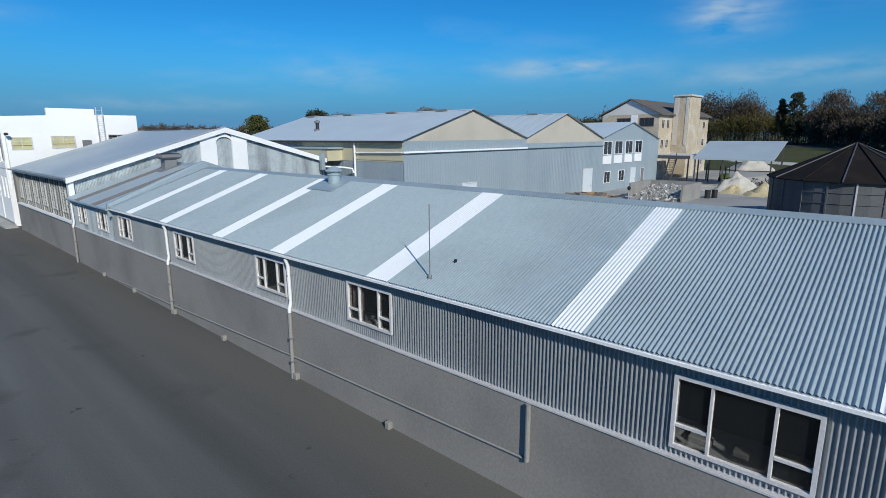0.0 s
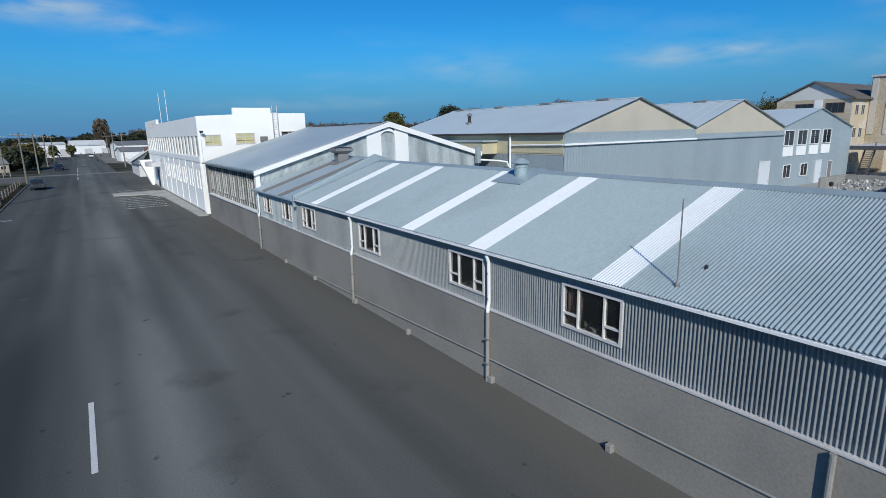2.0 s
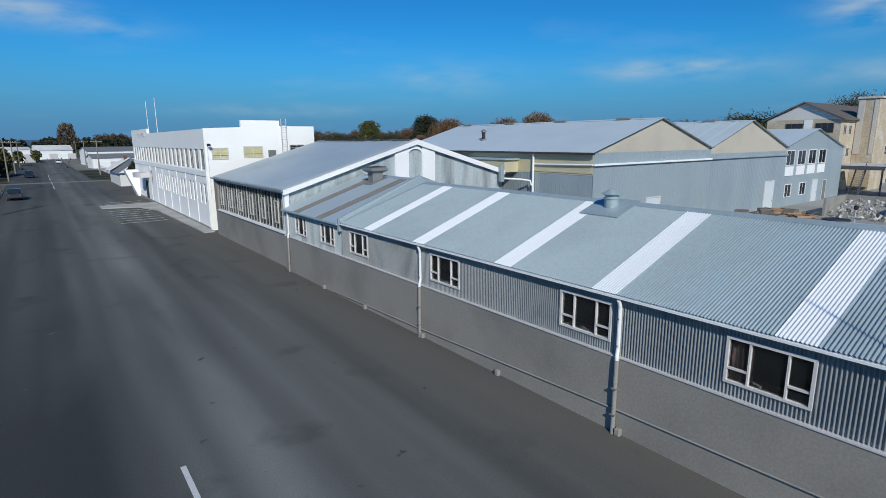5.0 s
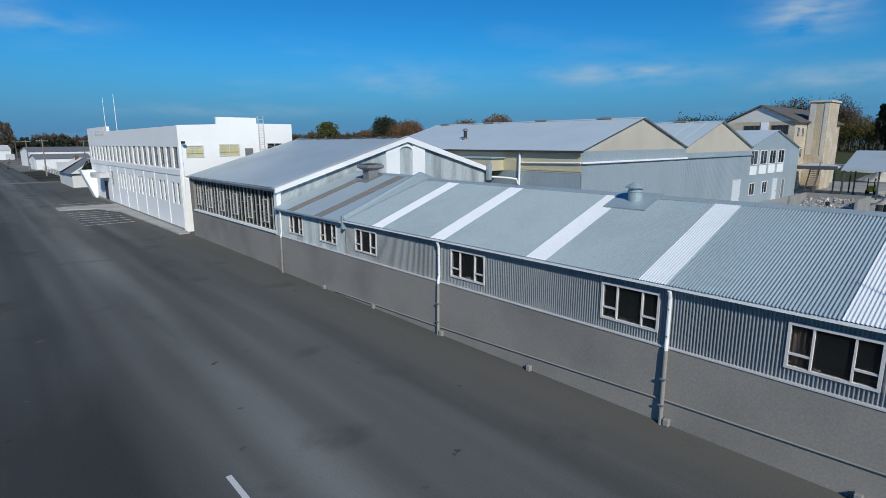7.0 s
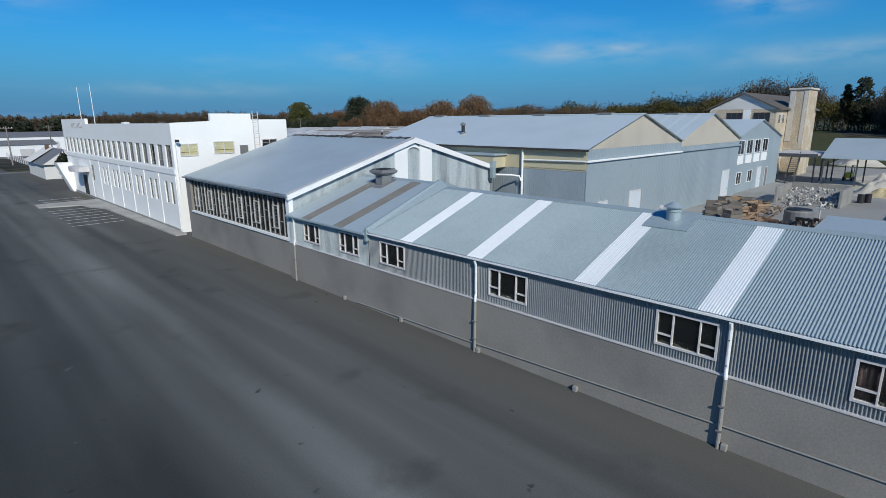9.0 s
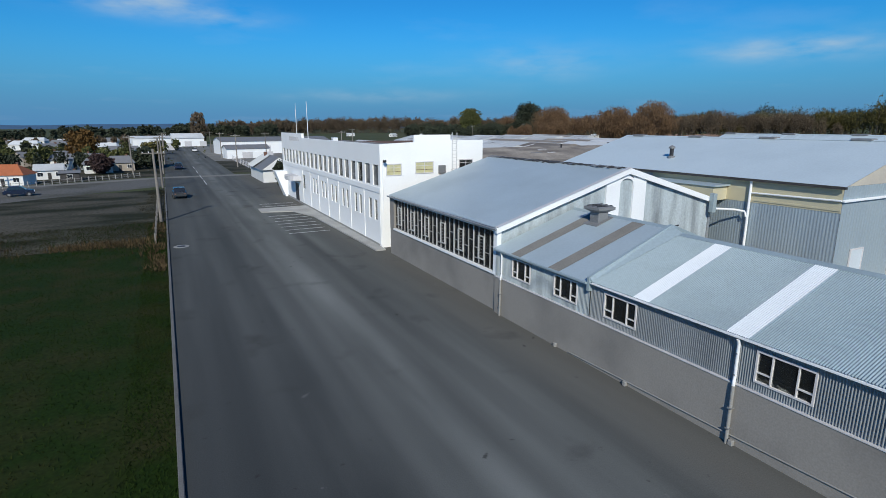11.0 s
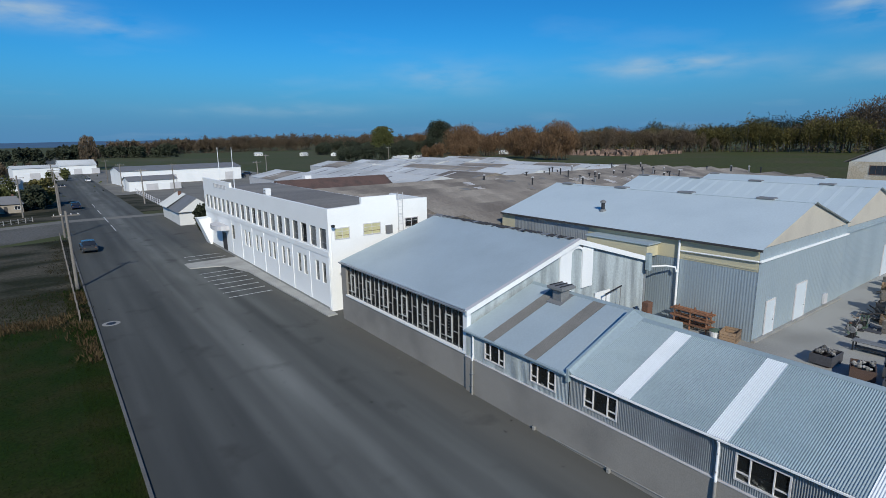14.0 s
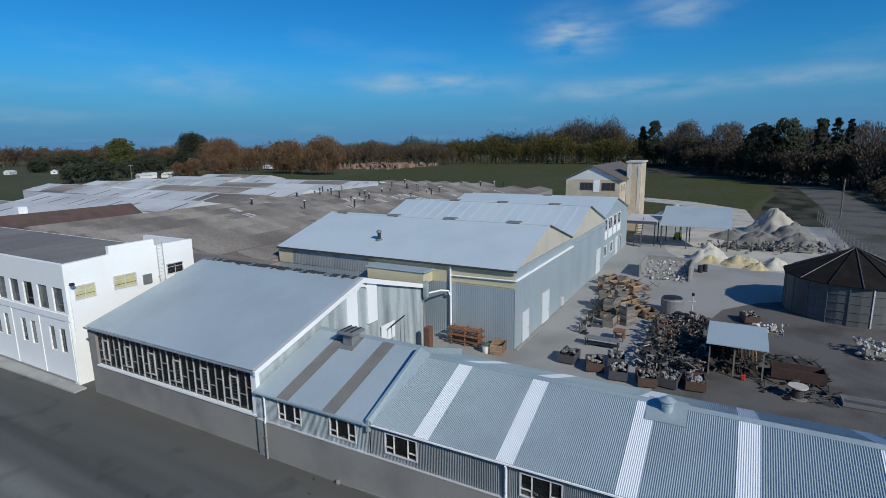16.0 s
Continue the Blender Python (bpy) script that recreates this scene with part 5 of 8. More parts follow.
for y in (0, 1.2, 2.4):
    for x in (0, 0.6):
        part("post", boxes((RX + x, RX + x + 0.08, RY + y, RY + y + 0.08, 0, 1.55)), M_RUSTWOOD, rack)
for z in (0.35, 0.8, 1.3):
    for x in (0, 0.3, 0.6):
        part("rail", boxes((RX + x - 0.02, RX + x + 0.12, RY - 0.25, RY + 2.75, z, z + 0.1)), M_RUSTWOOD, rack)
cab = thing("dark_cabinet", "rusty narrow iron cabinet against the gable", "cabinet")
part("body", boxes((15.2, 15.8, 21.1, 21.6, 0, 2.3), bev=0.03), M_RUST, cab)
part("door", boxes((15.18, 15.198, 21.15, 21.55, 0.1, 2.2)), M_RUST, cab)


def crate(w, d, h, material, at, rz, label, slats=4, tilt=0.0):
    """An open slatted crate."""
    c = thing("wooden_crate", label, "crate", group="crates in the yard")
    for s in (-1, 1):
        for k in range(slats):
            z0, z1 = h * k / slats + 0.01, h * (k + 1) / slats - 0.015
            part("slat", boxes((-w / 2, w / 2, s * d / 2 - 0.02, s * d / 2 + 0.02, z0, z1)), material, c)
            part("slat", boxes((s * w / 2 - 0.02, s * w / 2 + 0.02, -d / 2 + 0.021, d / 2 - 0.021, z0, z1)), material, c)
    part("bottom", boxes((-w / 2 + 0.03, w / 2 - 0.03, -d / 2 + 0.03, d / 2 - 0.03, 0.02, 0.06)), material, c)
    for sx in (-1, 1):
        for sy in (-1, 1):
            part("corner_post", boxes((sx * (w / 2 - 0.06) - 0.035, sx * (w / 2 - 0.06) + 0.035, sy * (d / 2 - 0.06) - 0.035, sy * (d / 2 - 0.06) + 0.035, 0, h)), material, c)
    c.matrix_basis = pose(*at, 0, tilt, rz)
    return c


protos = [crate(1.3, 1.0, 0.8, M_TIMBER, (30.0, 9.7, 0), 12, "open orange timber crate on the gravel", 4),
          crate(1.0, 0.9, 0.9, M_GREYWOOD, (28.6, 10.6, 0), -8, "grey weathered timber crate on the gravel", 3),
          crate(2.2, 1.2, 0.7, M_TIMBER, (33.0, 8.0, 0), 24, "long low orange timber crate on the gravel", 3)]
rnd = random.Random(21)
spots = []
while len(spots) < 20:
    x = rnd.uniform(29.6, 44.5)
    y = 9.9 + 0.21 * (x - 30) + rnd.uniform(-1.7, 1.7)
    if all(math.hypot(x - a, y - b) > 1.25 for a, b in spots):
        spots.append((x, y))
for i, (x, y) in enumerate(spots):
    c = copy_thing(protos[i % 3], pose(x, y, 0, 0, 0, rnd.uniform(-40, 40)))
    if i % 4 == 0:
        copy_thing(protos[(i + 1) % 2], pose(x + 0.1, y, 0.82, 0, 0, rnd.uniform(-40, 40)))


def plank_stack(at, rz, n, length, material, seed, name="timber_stack", label="loose heap of weathered boards"):
    s = thing(name, label, "boards", group="board heaps")
    r = random.Random(seed)
    z = 0.0
    for k in range(n):
        bm = bmesh.new()
        l = length * r.uniform(0.6, 1.0)
        box(bm, -l / 2, l / 2, -0.12, 0.12, 0, 0.05, m=pose(r.uniform(-0.3, 0.3), r.uniform(-0.6, 0.6), z, r.uniform(-6, 6), r.uniform(-9, 9), r.uniform(-30, 30)))
        part("board", bm, material if r.random() < 0.7 else M_GREYWOOD, s)
        z += 0.045
    s.matrix_basis = pose(*at, 0, 0, rz)
    return s


for i, (x, y, rz) in enumerate([(31.2, 12.0, 70), (34.6, 9.4, -20), (37.4, 9.6, 10), (39.8, 13.4, 60), (41.0, 10.9, -40), (43.6, 13.6, 15), (36.2, 12.6, 30)]):
    plank_stack((x, y, 0.0), rz, 8, 1.9, M_TIMBER if i % 2 else M_GREYWOOD, 30 + i)


def machine(at, rz, seed, scale=1.0, material=None, name="scrap_machine", label="dark seized machine part in the scrap yard", group="scrap machines"):
    """A cast machine: base, column, wheel, arm and boxes."""
    r = random.Random(seed)
    m = thing(name, label, "machinery", group=group)
    mt = material or r.choice([M_BLACK, M_BLACK, M_RUST, M_STEEL])
    w, d, h = (r.uniform(0.6, 1.2) * scale for _ in range(3))
    h *= 1.25
    part("base", boxes((-w / 2, w / 2, -d / 2, d / 2, 0, 0.1), bev=0.015), mt, m)
    for sx in (-1, 1):
        part("column", boxes((sx * w / 3 - 0.05, sx * w / 3 + 0.05, -0.06, 0.06, 0.1, h), bev=0.015), mt, m)
    part("crosshead", boxes((-w / 2.4, w / 2.4, -0.1, 0.1, h, h + 0.14 * scale), bev=0.02), r.choice([M_BLACK, M_RUST, mt]), m)
    part("gearbox", boxes((-w / 5, w / 4, -d / 4, d / 4, 0.1, 0.1 + h * 0.35), bev=0.04), r.choice([M_BLACK, M_STEEL, mt]), m)
    part("wheel", lathe(bmesh.new(), [(0.05, -0.04), (0.22 * scale, -0.03), (0.26 * scale, -0.05), (0.3 * scale, 0), (0.26 * scale, 0.05), (0.22 * scale, 0.03), (0.05, 0.04)], 14), M_STEEL, m).matrix_basis = pose(w / 3 + 0.1, 0, h * 0.6, 0, 90, 0)
    part("spindle", tube(bmesh.new(), [(-w / 3, 0, h * 0.6), (w / 3 + 0.2, 0, h * 0.6)], 0.035, 6), M_STEEL, m)
    part("arm", tube(bmesh.new(), [(0, -d / 5, h * 0.5), (0.1, -d * 0.6, h * 0.95), (0.15, -d * 0.7, h * 0.5)], 0.03, 6), mt, m)
    part("rod", tube(bmesh.new(), [(-w / 2.2, -d / 2.4, 0.08), (-w / 6, d / 3, h * r.uniform(0.9, 1.3))], 0.025, 6), r.choice([M_RUST, M_STEEL, M_BLACK]), m)
    part("panel", boxes((-w / 3 - 0.07, -w / 3 - 0.052, -d / 5, d / 5, h * 0.4, h * 0.75)), r.choice([M_FLASH, M_STEEL, M_GREYWOOD]), m)
    m.matrix_basis = pose(*at, 0, 0, rz)
    return m


rnd = random.Random(5)
for i in range(38):
    x = 20.6 + (i % 10) * 1.12 + rnd.uniform(-0.25, 0.25)
    y = 3.0 + (i // 10) * 1.0 + rnd.uniform(-0.25, 0.25)
    machine((x, y, 0), rnd.uniform(0, 360), 100 + i, rnd.uniform(0.75, 1.35) if x > 24 else rnd.uniform(0.6, 0.85))
for i in range(4):
    machine((25.6 + 1.0 * i, 12.2 + rnd.uniform(-0.4, 0.4), 0), rnd.uniform(0, 360), 200 + i, rnd.uniform(0.6, 0.9), M_GREEN if i % 2 else M_BLACK, label="faded green machine beside the shed lane")

bench = thing("steel_bench", "long low steel bench on the open gravel", "bench")
part("top", boxes((22.9, 23.7, 8.7, 11.4, 0.62, 0.68), bev=0.01), M_STEEL, bench)
for x, y in ((22.95, 8.8), (23.58, 8.8), (22.95, 11.25), (23.58, 11.25)):
    part("leg", boxes((x, x + 0.07, y, y + 0.07, 0, 0.62)), M_BLACK, bench)
part("shelf", boxes((23.0, 23.6, 8.9, 11.2, 0.2, 0.24)), M_BLACK, bench)
stand = thing("timber_stand", "small dark brown timber stand on the gravel", "stand")
part("top", boxes((24.9, 25.9, 8.7, 9.6, 0.75, 0.83), bev=0.01), M_RUSTWOOD, stand)
for x in (24.95, 25.75):
    for y in (8.75, 9.45):
        part("leg", boxes((x, x + 0.1, y, y + 0.1, 0, 0.75)), M_RUSTWOOD, stand)
part("shelf", boxes((25.06, 25.74, 8.86, 9.44, 0.28, 0.33)), M_DARKWOOD, stand)
plate = thing("steel_plate", "dark flat steel plate lying on the gravel", "plate")
part("plate", boxes((27.7, 29.0, 11.0, 12.0, 0.0, 0.06), bev=0.01), M_POST, plate)
part("lug", boxes((28.2, 28.5, 11.4, 11.6, 0.06, 0.14)), M_STEEL, plate)



M_OLDBIN = mat("dark_rusted_bin", (0.10, 0.062, 0.048), 0.85, 0.1, 0.3, 1.5, 20, 0.3, second=(0.055, 0.042, 0.038))
M_DULLPART = mat("dirty_ceramic_part", (0.27, 0.26, 0.245), 0.6, 0.0, 0.3, 1.2, 10, 0.1, second=(0.12, 0.11, 0.10), island=0.6)


def scrap_bin(at, rz, seed, label="rusty steel bin heaped with pale broken parts"):
    b = thing("scrap_bin", label, "bin", group="scrap bins")
    w, d, h, t = 1.7, 1.2, 0.7, 0.05
    for q in ((-w / 2, w / 2, -d / 2, -d / 2 + t, 0.1, h), (-w / 2, w / 2, d / 2 - t, d / 2, 0.1, h), (-w / 2, -w / 2 + t, -d / 2 + t, d / 2 - t, 0.1, h), (w / 2 - t, w / 2, -d / 2 + t, d / 2 - t, 0.1, h)):
        part("side", boxes(q), M_OLDBIN if seed % 2 else M_POST, b)
    part("floor", boxes((-w / 2 + t, w / 2 - t, -d / 2 + t, d / 2 - t, 0.1, 0.16)), M_RUST, b)
    for s in (-1, 1):
        part("skid", boxes((s * w / 3 - 0.05, s * w / 3 + 0.05, -d / 2, d / 2, 0, 0.1)), M_RUST, b)
    r = random.Random(seed)
    for k in range(16):
        bm = lathe(bmesh.new(), [(0.04, -0.16), (0.11, -0.12), (0.06, -0.04), (0.12, 0.04), (0.06, 0.1), (0.05, 0.18)], 7)
        part("broken_part", bm, M_DULLPART, b).matrix_basis = pose(r.uniform(-0.65, 0.65), r.uniform(-0.45, 0.45), 0.6 + r.uniform(0, 0.2), r.uniform(0, 180), r.uniform(0, 90), r.uniform(0, 360))
    b.matrix_basis = pose(*at, 0, 0, rz)
    return b


for i, (x, y) in enumerate([(19.4, 11.6), (18.8, 9.6), (18.1, 7.8), (17.9, 6.0), (18.4, 4.6), (18.7, 3.1), (20.3, 8.4), (35.2, -0.2)]):
    scrap_bin((x, y, 0), rnd.uniform(-25, 25), i)

hut = thing("tool_shelter", "open-fronted tin shelter with a patched flat roof", "shelter")
HX0, HX1, HY0, HY1 = 21.5, 25.2, -0.8, 2.5
part("roof", prism(bmesh.new(), [(HX0 - 0.2, HY0 - 0.2, 2.2), (HX1 + 0.2, HY0 - 0.2, 2.55), (HX1 + 0.2, HY0 - 0.2, 2.62), (HX0 - 0.2, HY0 - 0.2, 2.27)], (0, HY1 - HY0 + 0.4, 0)), M_ROOF_NEW, hut, "patched pale tin roof")
part("back_wall", boxes((HX1 - 0.08, HX1, HY0, HY1, 0, 2.45)), M_DARKWOOD, hut)
part("side_wall", boxes((HX0, HX1 - 0.08, HY1 - 0.08, HY1, 0, 2.25)), M_GREYWOOD, hut)
for y in (HY0, HY1 - 1.6):
    part("post", boxes((HX0, HX0 + 0.1, y, y + 0.1, 0, 2.25)), M_GREYWOOD, hut)
for k in range(12):
    y = HY0 + 0.3 + 0.23 * k
    p = thing("pipe_length", "rusty pipe leaning inside the shelter", "pipe", group="pipes in the shelter")
    part("pipe", tube(bmesh.new(), [(HX0 + 0.7, y, 0.0), (HX1 - 0.2, y + 0.1, 1.2 + 0.7 * ((k * 7) % 5) / 5)], 0.05, 6), M_RUST if k % 3 else M_TIMBER, p)
red = thing("red_fuel_can", "small red fuel can on the ground", "can")
part("can", boxes((21.2, 21.5, 0.2, 0.5, 0, 0.4), bev=0.05), mat("red_paint", (0.5, 0.04, 0.03), 0.45, 0, 0.1), red)
part("spout", tube(bmesh.new(), [(21.3, 0.35, 0.4), (21.3, 0.2, 0.55)], 0.03, 6), M_BLACK, red)
M_OLDRUST = mat("dark_old_rust", (0.075, 0.042, 0.032), 0.85, 0.1, 0.3, 1.5, 20, 0.3, second=(0.04, 0.03, 0.027))
skip = thing("steel_skip", "long rusty brown steel trough behind the shelter", "skip")
for q in ((22.4, 22.5, -4.4, -1.3, 0.1, 0.85), (23.6, 23.7, -4.4, -1.3, 0.1, 0.85), (22.5, 23.6, -4.4, -4.3, 0.1, 0.85), (22.5, 23.6, -1.4, -1.3, 0.1, 0.85)):
    part("side", boxes(q), M_OLDRUST, skip)
part("floor", boxes((22.5, 23.6, -4.3, -1.4, 0.0, 0.12)), M_OLDRUST, skip)
reel = thing("cable_reel", "wooden cable reel lying on its flange", "cable reel")
RXc, RYc = 19.9, -2.6
part("flange", lathe(bmesh.new(), [(0.55, 0), (0.55, 0.07), (0.1, 0.071)], 20, (RXc, RYc, 0)), M_GREYWOOD, reel)
part("drum", lathe(bmesh.new(), [(0.32, 0.07), (0.32, 0.75)], 16, (RXc, RYc, 0)), M_DARKWOOD, reel)
part("flange", lathe(bmesh.new(), [(0.55, 0.75), (0.55, 0.83), (0.1, 0.835)], 20, (RXc, RYc, 0)), M_WHITEHEAP, reel, "sun-bleached top flange")
barrel = thing("round_crusher", "round dark riveted iron drum standing in the yard", "drum")
part("shell", lathe(bmesh.new(), [(0.95, 0), (1.0, 0.1), (1.0, 1.3), (0.9, 1.42)], 20, (35.0, 6.2, 0)), M_STEEL, barrel)
part("lid", lathe(bmesh.new(), [(0.9, 1.42), (0.86, 1.5), (0.2, 1.56)], 20, (35.0, 6.2, 0)), M_BLACK, barrel)
post = thing("yard_lamp", "thin pale lamp post with a small dark head", "lamp post")
part("pole", tube(bmesh.new(), [(32.0, 4.3, 0), (32.0, 4.3, 2.6)], [0.06, 0.04], 8), M_FLASH, post)
part("arm", boxes((31.9, 32.1, 4.05, 4.55, 2.1, 2.15)), M_FLASH, post)
part("head", lathe(bmesh.new(), [(0.06, 2.6), (0.13, 2.68), (0.13, 2.84), (0.05, 2.9)], 10, (32.0, 4.3, 0)), M_BLACK, post)


def heap(name, label, category, at, r, h, material, seed, sx=1.0, lumps=0.34):
    """A loose heap: steep uneven flanks, slumped foot and a blunt lumpy top."""
    bm = bmesh.new()
    n, m = 40, 16
    rings = []
    for j in range(m):
        f = 1 - j / m
        rings.append([])
        for k in range(n):
            a = 2 * math.pi * k / n
            c, s = math.cos(a), math.sin(a)
            rr = r * f * (1 + lumps * noise.noise(Vector((c * 1.3 + seed * 3.1, s * 1.3, f * 0.5))))
            x, y = sx * rr * c, rr * s
            q = Vector((x * 3.2 / r + seed, y * 3.2 / r, 2.0))
            z = h * (0.72 * (1 - f) + 0.28 * (0.5 + 0.5 * math.cos(math.pi * f)))
            z += h * lumps * (1 - f ** 4) * (0.5 * noise.noise(q) + 0.3 * noise.noise(q * 2.7) + 0.2 * noise.noise(q * 6.0))
            rings[-1].append(bm.verts.new((at[0] + x, at[1] + y, at[2] + (max(z, 0.02) if j else -0.03))))
    for a, b in zip(rings, rings[1:]):
        for k in range(n):
            bm.faces.new((a[k], a[(k + 1) % n], b[(k + 1) % n], b[k]))
    tip = bm.verts.new((at[0], at[1], at[2] + sum(v.co.z - at[2] for v in rings[-1]) / n))
    for k in range(n):
        bm.faces.new((rings[-1][k], rings[-1][(k + 1) % n], tip))
    ob = part(name, bm, material, None, smooth=True)
    return tagged(ob, label, category, group="heaps in the yard")


heap("clay_mound", "white clay heap under the canopy", "heap", (62.5, 4.2, 0), 2.9, 2.3, M_WHITEHEAP, 1)
heap("clay_mound", "low yellow clay heap beside the rubble bin", "heap", (60.5, 0.6, 0), 2.9, 1.3, M_YELHEAP, 2, 0.7, 0.6)
heap("clay_mound", "lumpy yellow clay heap beside the rubble bin", "heap", (58.6, -1.4, 0), 1.5, 0.9, M_YELHEAP, 12, 0.8, 0.6)
heap("clay_mound", "low yellow clay heap beside the rubble bin", "heap", (60.5, 4.0, 0), 1.7, 1.0, M_YELHEAP, 3)
heap("clay_mound", "pale clay heap on the gravel", "heap", (60.8, -3.4, 0), 2.3, 1.3, M_WHITEHEAP, 4)
heap("clay_mound", "pale clay heap on the gravel", "heap", (61.2, -0.4, 0), 1.8, 1.0, M_WHITEHEAP, 14)
heap("clay_mound", "white clay heap near the mill", "heap", (108, 13, 0), 4, 2.6, M_WHITEHEAP, 5)
heap("spoil_mound", "tall pale sand heap at the yard edge", "heap", (92.0, -4.6, 0), 4.9, 4.4, M_SANDHEAP, 6, 1.3, 0.3)
heap("spoil_mound", "grey spoil heap at the yard edge", "heap", (85.5, -6.8, 0), 4.0, 2.8, M_GREYHEAP, 7)
heap("spoil_mound", "grey spoil heap at the yard edge", "heap", (80.5, -2.2, 0), 4.4, 1.8, M_GREYHEAP, 8, lumps=0.4)
heap("spoil_mound", "grey spoil heap at the yard edge", "heap", (77.5, -7.2, 0), 4.0, 2.2, M_GREYHEAP, 9, lumps=0.4)
heap("spoil_mound", "low dark spoil heap behind the canopy", "heap", (84.0, 1.6, 0), 4.0, 1.3, M_GREYHEAP, 10, lumps=0.4)


def chunk_mesh(seed, material=None):
    r = random.Random(seed)
    bm = bmesh.new()
    bmesh.ops.create_icosphere(bm, subdivisions=1, radius=0.5)
    for v in bm.verts:
        v.co *= r.uniform(0.6, 1.15)
        v.co.z *= 0.55
    me = bpy.data.meshes.new("chunk")
    bm.to_mesh(me)
    bm.free()
    me.materials.append(material or M_RUBBLE)
    return me


M_BROKEN = mat("broken_grey_slab", (0.20, 0.19, 0.172), 0.9, 0.0, 0.2, 0.6, 8, 0.3, second=(0.12, 0.115, 0.105), island=0.5)
CHUNKS = [chunk_mesh(s) for s in range(6)]
SLABS = [chunk_mesh(s + 20, M_BROKEN) for s in range(6)]


def rubble(parent, spots, seed, lo=0.25, hi=0.6, kinds=None):
    r = random.Random(seed)
    for x, y, z in spots:
        ob = new("chunk", (kinds or CHUNKS)[r.randrange(6)])
        ob.parent = parent
        s = r.uniform(lo, hi)
        ob.matrix_basis = pose(x, y, z, r.uniform(0, 360), r.uniform(0, 360), r.uniform(0, 360)) @ Matrix.Diagonal((s, s * r.uniform(0.6, 1), s * r.uniform(0.5, 1), 1))


bay = thing("rubble_bay", "three-sided concrete bay heaped with broken white ceramic", "storage bay")
BX0, BX1, BY0, BY1 = 48.0, 53.6, 5.6, 11.2
part("side_wall", boxes((BX0, BX1, BY0, BY0 + 0.2, 0, 1.7)), M_KERB, bay)
part("side_wall", boxes((BX0, BX1, BY1 - 0.2, BY1, 0, 1.7)), M_KERB, bay)
part("back_wall", boxes((BX1 - 0.2, BX1, BY0 + 0.2, BY1 - 0.2, 0, 1.7)), M_KERB, bay)
r = random.Random(3)
pts = []
for k in range(290):
    x, y = r.uniform(BX0 - 0.6, BX1 - 0.5), r.uniform(BY0 + 0.4, BY1 - 0.4)
    pts.append((x, y, 0.1 + 1.25 * max(0, (x - BX0 + 0.6) / 5.8) ** 0.7 * r.uniform(0.7, 1.0)))
rubble(bay, pts, 8, 0.16, 0.46)
part("fill", prism(bmesh.new(), [(BX0, BY0 + 0.21, 0), (BX1 - 0.21, BY0 + 0.21, 0), (BX1 - 0.21, BY0 + 0.21, 1.25), (BX0 + 2.5, BY0 + 0.21, 0.8)], (0, BY1 - BY0 - 0.42, 0)), M_RUBBLE, bay)
pile = thing("ceramic_pile", "long heap of broken white ceramic beside the tank", "rubble heap")
pts = []
for k in range(290):
    f = r.random()
    q = r.uniform(-1.5, 1.5)
    x, y = 30.6 - 1.0 * f + q, -7.0 - 8.0 * f
    pts.append((x, y, 0.12 + max(0.0, 1.05 * (1 - (q / 1.5) ** 2)) * r.uniform(0.75, 1.0)))
rubble(pile, pts, 9, 0.22, 0.5)
part("core", boxes((29.2, 31.0, -14.6, -7.2, 0, 0.7), bev=0.3), M_GREYHEAP, pile)
pile2 = thing("ceramic_pile", "small heap of white ceramic scrap on pallets", "rubble heap")
rubble(pile2, [(33.0 + r.gauss(0, 0.6), -1.6 + r.gauss(0, 0.5), r.uniform(0.1, 0.6)) for k in range(50)], 10, 0.25, 0.5)
part("pallet", boxes((32.2, 33.9, -2.3, -0.9, 0, 0.14)), M_GREYWOOD, pile2)
broken = thing("broken_slabs", "tumbled heap of broken grey slabs at the yard edge", "rubble heap")
pts = []
for k in range(290):
    f = r.random()
    x, y = 71.5 + 4.0 * f + r.gauss(0, 1.3), 3.5 - 14.0 * f + r.gauss(0, 1.6)
    pts.append((x, y, r.uniform(0.05, 0.9)))
rubble(broken, pts, 19, 0.35, 1.0, SLABS)
part("core", boxes((72.5, 75.0, -8.5, 2.0, 0, 0.3), bev=0.1), M_GREYHEAP, broken)
for x, y in ((53.7, 4.9), (54.4, 4.4)):
    d = thing("oil_drum", "dark steel drum beside the rubble bay", "drum", group="drums")
    part("drum", lathe(bmesh.new(), [(0.29, 0), (0.3, 0.02), (0.29, 0.3), (0.305, 0.32), (0.29, 0.34), (0.29, 0.86), (0.3, 0.88)], 14, (x, y, 0)), M_BLACK, d)
fl = thing("forklift", "small yellow forklift under the canopy", "forklift")
M_YEL = mat("yellow_machine_paint", (0.75, 0.62, 0.05), 0.45, 0, 0.1)
part("body", boxes((76.6, 78.4, 9.2, 10.2, 0.35, 1.1), bev=0.12), M_YEL, fl)
part("mast", boxes((76.35, 76.45, 9.3, 9.4, 0.1, 2.2), (76.35, 76.45, 10.0, 10.1, 0.1, 2.2)), M_BLACK, fl)
part("guard", tube(bmesh.new(), [(76.7, 9.3, 1.1), (76.9, 9.3, 2.1), (78.1, 9.3, 2.1), (78.3, 9.3, 1.1)], 0.04, 6), M_BLACK, fl)
for x in (76.9, 78.0):
    for y in (9.15, 10.1):
        part("wheel", tube(bmesh.new(), [(x, y, 0.3), (x, y + 0.18, 0.3)], 0.3, 12), M_BLACK, fl)

